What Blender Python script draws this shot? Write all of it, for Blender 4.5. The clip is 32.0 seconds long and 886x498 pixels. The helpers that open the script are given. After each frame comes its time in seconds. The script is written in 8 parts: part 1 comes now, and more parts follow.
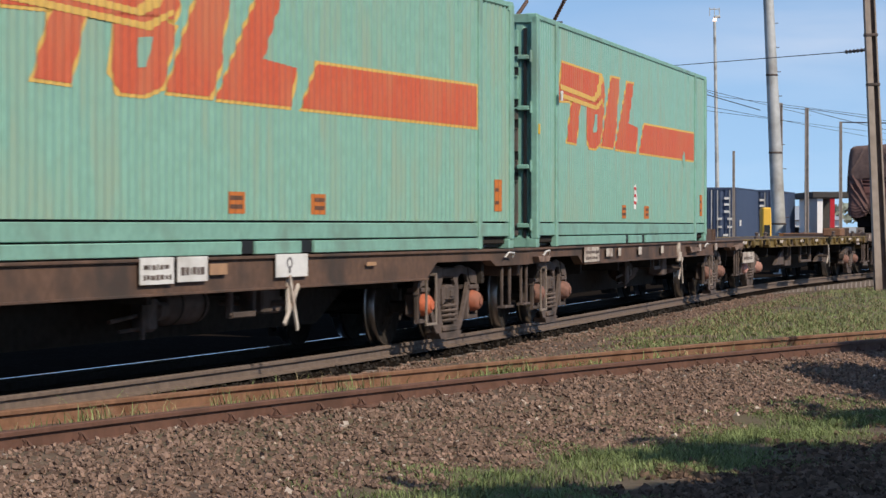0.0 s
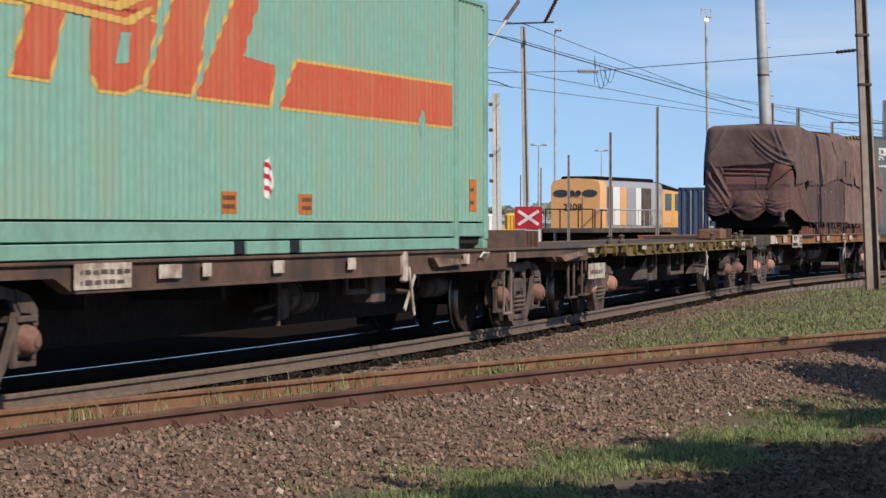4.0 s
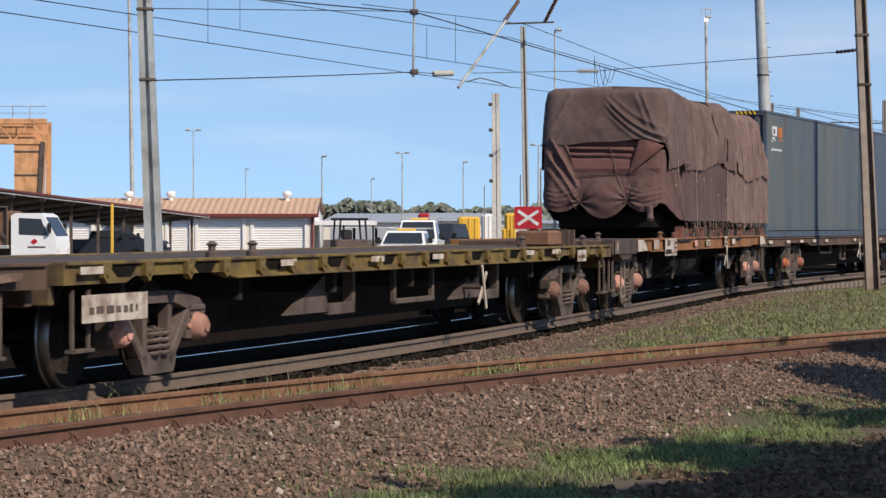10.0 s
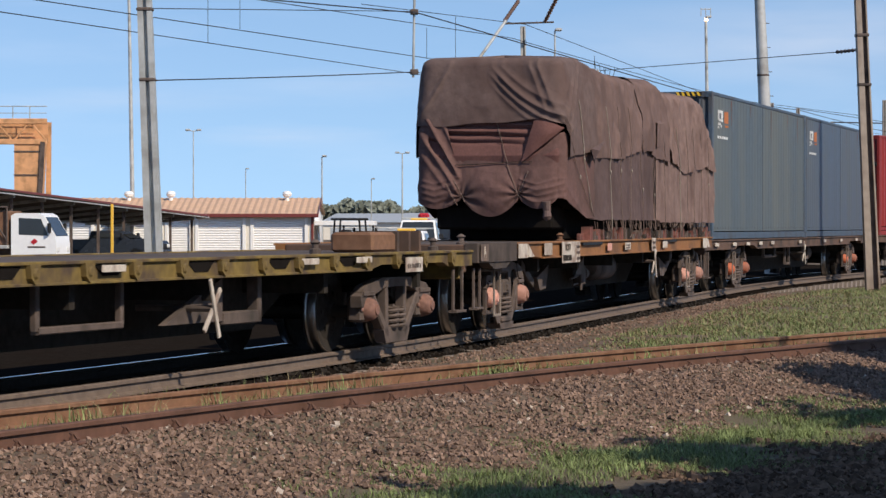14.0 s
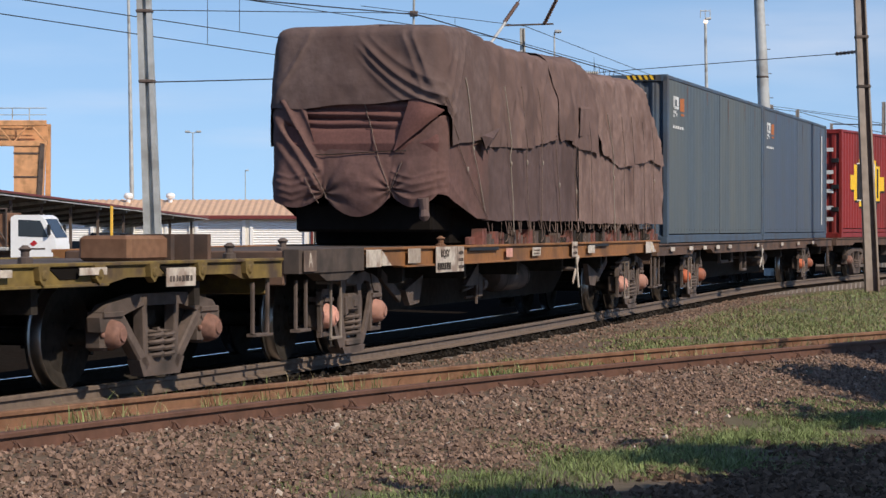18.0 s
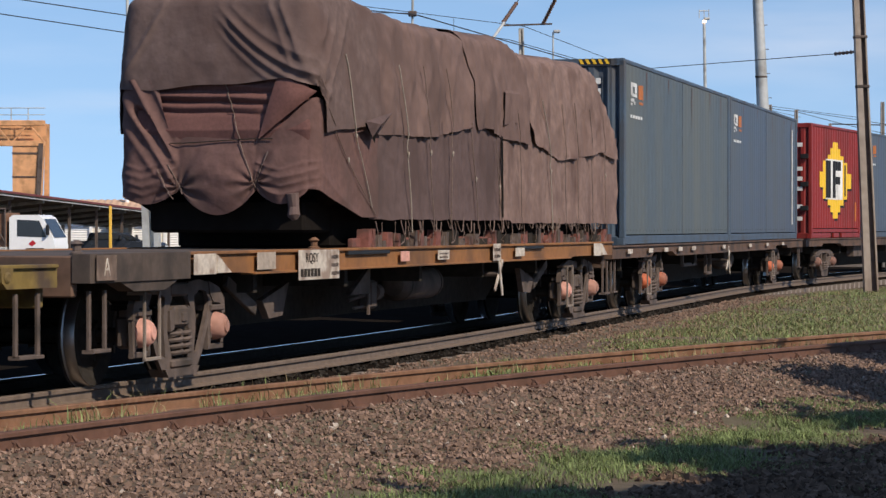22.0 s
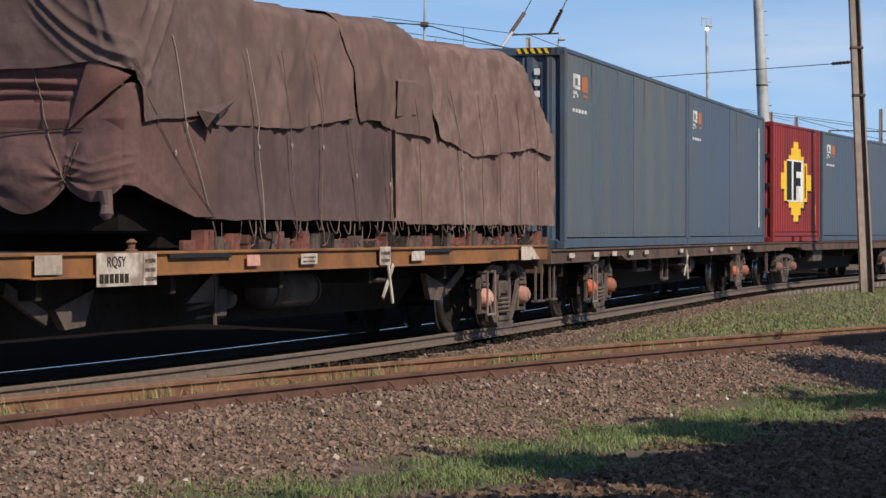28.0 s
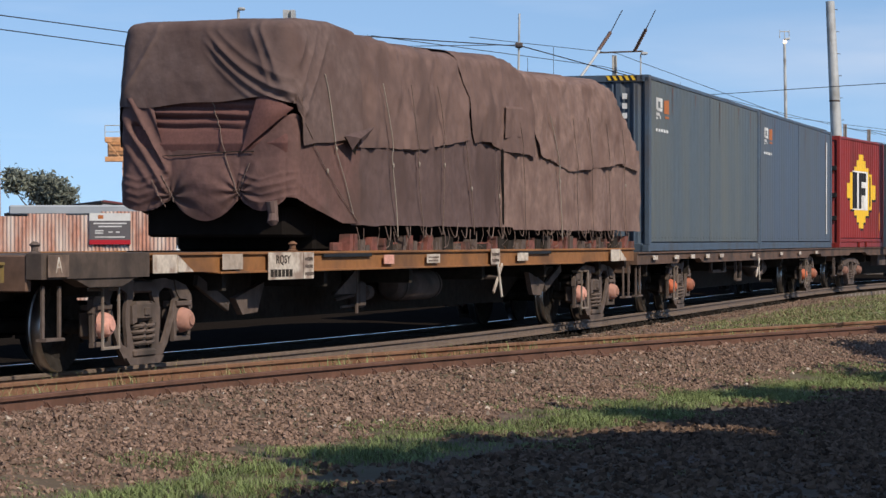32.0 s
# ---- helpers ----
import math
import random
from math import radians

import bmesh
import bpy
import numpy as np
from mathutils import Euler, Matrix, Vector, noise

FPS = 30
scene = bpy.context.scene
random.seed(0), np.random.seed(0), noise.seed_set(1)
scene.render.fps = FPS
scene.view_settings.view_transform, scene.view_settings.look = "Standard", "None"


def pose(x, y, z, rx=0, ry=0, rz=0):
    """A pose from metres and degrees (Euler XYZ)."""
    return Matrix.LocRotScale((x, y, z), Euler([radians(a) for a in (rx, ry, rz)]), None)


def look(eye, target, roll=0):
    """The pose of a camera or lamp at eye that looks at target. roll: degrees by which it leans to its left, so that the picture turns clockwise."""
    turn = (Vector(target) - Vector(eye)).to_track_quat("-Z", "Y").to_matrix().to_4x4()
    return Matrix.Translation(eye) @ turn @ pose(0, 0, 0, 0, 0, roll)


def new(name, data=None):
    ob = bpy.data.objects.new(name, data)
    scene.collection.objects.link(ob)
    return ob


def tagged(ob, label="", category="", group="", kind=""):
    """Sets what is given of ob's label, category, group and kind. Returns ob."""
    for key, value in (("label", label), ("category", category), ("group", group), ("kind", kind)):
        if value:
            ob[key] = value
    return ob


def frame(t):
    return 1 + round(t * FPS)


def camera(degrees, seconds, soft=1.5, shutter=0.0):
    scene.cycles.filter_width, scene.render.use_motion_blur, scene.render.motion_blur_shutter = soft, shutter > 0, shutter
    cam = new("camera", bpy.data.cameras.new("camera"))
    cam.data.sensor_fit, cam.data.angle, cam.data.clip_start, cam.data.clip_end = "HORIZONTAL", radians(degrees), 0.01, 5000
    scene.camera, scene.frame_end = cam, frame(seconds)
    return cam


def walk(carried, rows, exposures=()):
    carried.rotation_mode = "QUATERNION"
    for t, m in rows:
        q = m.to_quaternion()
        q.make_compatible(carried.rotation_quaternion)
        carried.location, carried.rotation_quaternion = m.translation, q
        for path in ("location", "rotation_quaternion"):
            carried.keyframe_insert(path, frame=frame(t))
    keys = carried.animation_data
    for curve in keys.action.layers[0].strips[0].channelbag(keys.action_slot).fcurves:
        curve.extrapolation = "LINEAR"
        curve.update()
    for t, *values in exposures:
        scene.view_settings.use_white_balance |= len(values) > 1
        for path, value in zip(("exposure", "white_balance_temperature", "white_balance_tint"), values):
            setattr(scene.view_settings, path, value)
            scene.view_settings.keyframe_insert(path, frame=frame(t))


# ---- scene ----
# Plan: z = 0 is the rail head of the running line. The camera stands beside a siding on the
# inside of a gentle bend and looks along +y; the train comes towards it and slows to a stand.
EYE = 1.34
cam = camera(18.55, 32.0, soft=1.45, shutter=0.35)


def view(x, y, z, left, down):
    """The camera's pose: turned left and tilted down by so many degrees."""
    return pose(x, y, z, 90 - down, 0, left)


walk(cam, [
    (0.0, view(0, 0, EYE, 0.183, 0.494)), (1.0, view(0, 0, EYE, 0.183, 0.485)), (1.5, view(0, 0, EYE, 0.174, 0.476)),
    (2.0, view(0, 0, EYE, 0.11, 0.476)), (2.5, view(0, 0, EYE, 0.037, 0.494)), (3.0, view(0, 0, EYE, 0.01, 0.494)),
    (3.5, view(0, 0, EYE, 0.012, 0.494)), (5.5, view(0, 0, EYE, -0.03, 0.494)), (7.0, view(0, 0, EYE, -0.012, 0.49)),
    (8.0, view(0, 0, EYE, 0, 0.494)), (14.5, view(0, 0, EYE, 0, 0.494)), (17.0, view(0, 0, EYE, 0, 0.457)),
    (20.0, view(0, 0, EYE, -0.036, 0.457)), (24.0, view(0, 0, EYE, -0.036, 0.457)), (25.5, view(0, 0, EYE, -0.02, 0.475)),
    (26.2, view(-0.04, -0.45, 1.333, -0.03, 0.45)),
    (27.5, view(-0.18, -1.91, 1.311, -0.04, 0.37)),
    (28, view(-0.25, -2.66, 1.299, 0.02, 0.35)),
    (28.5, view(-0.31, -3.25, 1.288, 0.30, 0.30)),
    (29, view(-0.39, -4.05, 1.277, 0.73, 0.29)),
    (29.5, view(-0.44, -4.65, 1.270, 0.99, 0.26)),
    (30, view(-0.49, -5.45, 1.262, 1.29, 0.23)),
    (30.5, view(-0.55, -6.22, 1.257, 1.53, 0.22)),
    (31, view(-0.60, -7.00, 1.253, 1.84, 0.20)),
    (31.5, view(-0.65, -7.82, 1.250, 1.81, 0.19)),
    (32, view(-0.71, -8.66, 1.248, 1.68, 0.18)),
], exposures=[(0.0, 0.07), (32.0, 0.07)])

# ---- daylight ----
SUN_UP, SUN_X, SUN_Y = 40.0, 0.68, -0.733
sun = new("sun", bpy.data.lights.new("sun", "SUN"))
sun.data.energy, sun.data.angle, sun.data.color = 4.3, radians(0.53), (1.0, 0.87, 0.71)
sun.matrix_world = look((0, 0, 30), (-SUN_X, -SUN_Y, 30 - math.hypot(SUN_X, SUN_Y) * math.tan(radians(SUN_UP))))
world = bpy.data.worlds.new("sky")
scene.world = world
world.use_nodes = True
wn, wl = world.node_tree.nodes, world.node_tree.links
sky = wn.new("ShaderNodeTexSky")
sky.sky_type, sky.sun_disc = "NISHITA", False
sky.sun_elevation, sky.sun_rotation = radians(SUN_UP), math.atan2(SUN_X, SUN_Y)
sky.air_density, sky.dust_density, sky.ozone_density = 1.0, 0.1, 3.0
# faint fair-weather cloud streaks, low over the horizon
wtc, wmap, wnoise, wramp, wmix = (wn.new("ShaderNode" + n) for n in ("TexCoord", "Mapping", "TexNoise", "ValToRGB", "Mix"))
wmix.data_type = "RGBA"
wmap.inputs["Scale"].default_value = (5.0, 5.0, 26.0)
wmap.inputs["Location"].default_value = (1.3, 0.4, 0.2)
wnoise.inputs["Scale"].default_value, wnoise.inputs["Detail"].default_value = 2.2, 6
wramp.color_ramp.elements[0].position, wramp.color_ramp.elements[1].position = 0.50, 0.80
wramp.color_ramp.elements[1].color = (0.12, 0.12, 0.12, 1)
wl.new(wtc.outputs["Generated"], wmap.inputs[0]), wl.new(wmap.outputs[0], wnoise.inputs[0]), wl.new(wnoise.outputs[0], wramp.inputs[0])
wadd = wn.new("ShaderNodeVectorMath")   # clear deep-blue air: the haze band at the very horizon is left out
wadd.operation, wadd.inputs[1].default_value = "ADD", (0, 0, 0.15)
wl.new(wtc.outputs["Generated"], wadd.inputs[0]), wl.new(wadd.outputs[0], sky.inputs[0])
wl.new(wramp.outputs[0], wmix.inputs["Factor"]), wl.new(sky.outputs[0], wmix.inputs["A"])
wmix.inputs["B"].default_value = (6.5, 6.8, 7.6, 1)
last = wmix.outputs["Result"]
for (cx, cz, rx, rz, amount) in ((0.140, 0.068, 0.075, 0.011, 0.36), (-0.115, 0.046, 0.040, 0.0035, 0.16), (-0.058, 0.033, 0.026, 0.003, 0.18), (-0.025, 0.053, 0.04, 0.004, 0.14)):
    sub, mul, length, fade, wisp, prod, over = (wn.new("ShaderNode" + n) for n in ("VectorMath", "VectorMath", "VectorMath", "MapRange", "TexNoise", "Math", "Mix"))
    sub.operation, mul.operation, length.operation, prod.operation, over.data_type = "SUBTRACT", "MULTIPLY", "LENGTH", "MULTIPLY", "RGBA"
    sub.inputs[1].default_value, mul.inputs[1].default_value = (cx, 1.0, cz), (1 / rx, 0.5, 1 / rz)
    fade.inputs[1].default_value, fade.inputs[2].default_value, fade.inputs[3].default_value, fade.inputs[4].default_value = 0.0, 1.6, amount * 2.0, 0.0
    wisp.inputs["Scale"].default_value, wisp.inputs["Detail"].default_value = 1.3, 6
    wl.new(wtc.outputs["Generated"], sub.inputs[0]), wl.new(sub.outputs[0], mul.inputs[0]), wl.new(mul.outputs[0], length.inputs[0])
    wl.new(length.outputs["Value"], fade.inputs[0]), wl.new(mul.outputs[0], wisp.inputs[0])
    wl.new(fade.outputs[0], prod.inputs[0]), wl.new(wisp.outputs[0], prod.inputs[1]), wl.new(prod.outputs[0], over.inputs["Factor"])
    wl.new(last, over.inputs["A"])
    over.inputs["B"].default_value = (5.2, 5.5, 6.3, 1)
    last = over.outputs["Result"]
wl.new(last, wn["Background"].inputs[0])
wn["Background"].inputs[1].default_value = 0.14

# ---- materials ----
def material(name, color, rough=0.7, metal=0.0, vary=0.25, grain=8.0, stain=1.2, bump=0.2, dirt=None, dirt_amount=0.45, per_piece=0.0, streak=0.0,
             emit=0.0, bump_size=None, spec=0.4):
    """A painted, rusted or raw surface: base colour, fine grain, large stains, vertical streaks and relief."""
    m = bpy.data.materials.new(name)
    m.use_nodes = True
    n, l = m.node_tree.nodes, m.node_tree.links
    b = n["Principled BSDF"]
    tc = n.new("ShaderNodeTexCoord")
    fine, big = n.new("ShaderNodeTexNoise"), n.new("ShaderNodeTexNoise")
    fine.inputs["Scale"].default_value, fine.inputs["Detail"].default_value = grain, 8
    big.inputs["Scale"].default_value, big.inputs["Detail"].default_value = stain, 5
    mp = n.new("ShaderNodeMapping")
    mp.inputs["Scale"].default_value = (1, 1, 1 - 0.9 * streak)
    l.new(tc.outputs["Object"], mp.inputs[0]), l.new(mp.outputs[0], big.inputs[0]), l.new(tc.outputs["Object"], fine.inputs[0])
    hsv = n.new("ShaderNodeHueSaturation")
    hsv.inputs["Color"].default_value = (*color, 1)
    ma = n.new("ShaderNodeMapRange")
    ma.inputs[1].default_value, ma.inputs[2].default_value = 0.25, 0.75
    ma.inputs[3].default_value, ma.inputs[4].default_value = 1 - vary, 1 + vary
    l.new(fine.outputs[0], ma.inputs[0])
    value = ma.outputs[0]
    if per_piece:
        oi = n.new("ShaderNodeObjectInfo")
        geo = n.new("ShaderNodeNewGeometry")
        add = n.new("ShaderNodeMath")
        l.new(oi.outputs["Random"], add.inputs[0]), l.new(geo.outputs["Random Per Island"], add.inputs[1])
        fr = n.new("ShaderNodeMath")
        fr.operation = "FRACT"
        l.new(add.outputs[0], fr.inputs[0])
        mr = n.new("ShaderNodeMapRange")
        mr.inputs[3].default_value, mr.inputs[4].default_value = 1 - per_piece, 1 + per_piece
        l.new(fr.outputs[0], mr.inputs[0])
        mu = n.new("ShaderNodeMath")
        mu.operation = "MULTIPLY"
        l.new(value, mu.inputs[0]), l.new(mr.outputs[0], mu.inputs[1])
        value = mu.outputs[0]
    l.new(value, hsv.inputs["Value"])
    out = hsv.outputs[0]
    if dirt:
        ramp = n.new("ShaderNodeValToRGB")
        ramp.color_ramp.elements[0].position, ramp.color_ramp.elements[1].position = 0.62 - 0.3 * dirt_amount, 0.78 - 0.2 * dirt_amount
        l.new(big.outputs[0], ramp.inputs[0])
        mx = n.new("ShaderNodeMix")
        mx.data_type = "RGBA"
        mx.inputs["B"].default_value = (*dirt, 1)
        l.new(ramp.outputs[0], mx.inputs["Factor"]), l.new(out, mx.inputs["A"])
        out = mx.outputs["Result"]
    l.new(out, b.inputs["Base Color"])
    rr = n.new("ShaderNodeMapRange")
    rr.inputs[3].default_value, rr.inputs[4].default_value = max(0.05, rough - 0.12), min(1, rough + 0.12)
    l.new(big.outputs[0], rr.inputs[0]), l.new(rr.outputs[0], b.inputs["Roughness"])
    b.inputs["Metallic"].default_value = metal
    b.inputs["Specular IOR Level"].default_value = spec
    if bump:
        bp = n.new("ShaderNodeBump")
        bp.inputs["Strength"].default_value, bp.inputs["Distance"].default_value = min(1.0, bump), 0.02
        src = fine
        if bump_size:
            src = n.new("ShaderNodeTexNoise")
            src.inputs["Scale"].default_value, src.inputs["Detail"].default_value = bump_size, 6
            l.new(tc.outputs["Object"], src.inputs[0])
        l.new(src.outputs[0], bp.inputs["Height"]), l.new(bp.outputs[0], b.inputs["Normal"])
    if emit:
        b.inputs["Emission Color"].default_value, b.inputs["Emission Strength"].default_value = (*color, 1), emit
    return m


RUST = (0.10, 0.045, 0.025)
GRIME = (0.045, 0.035, 0.03)
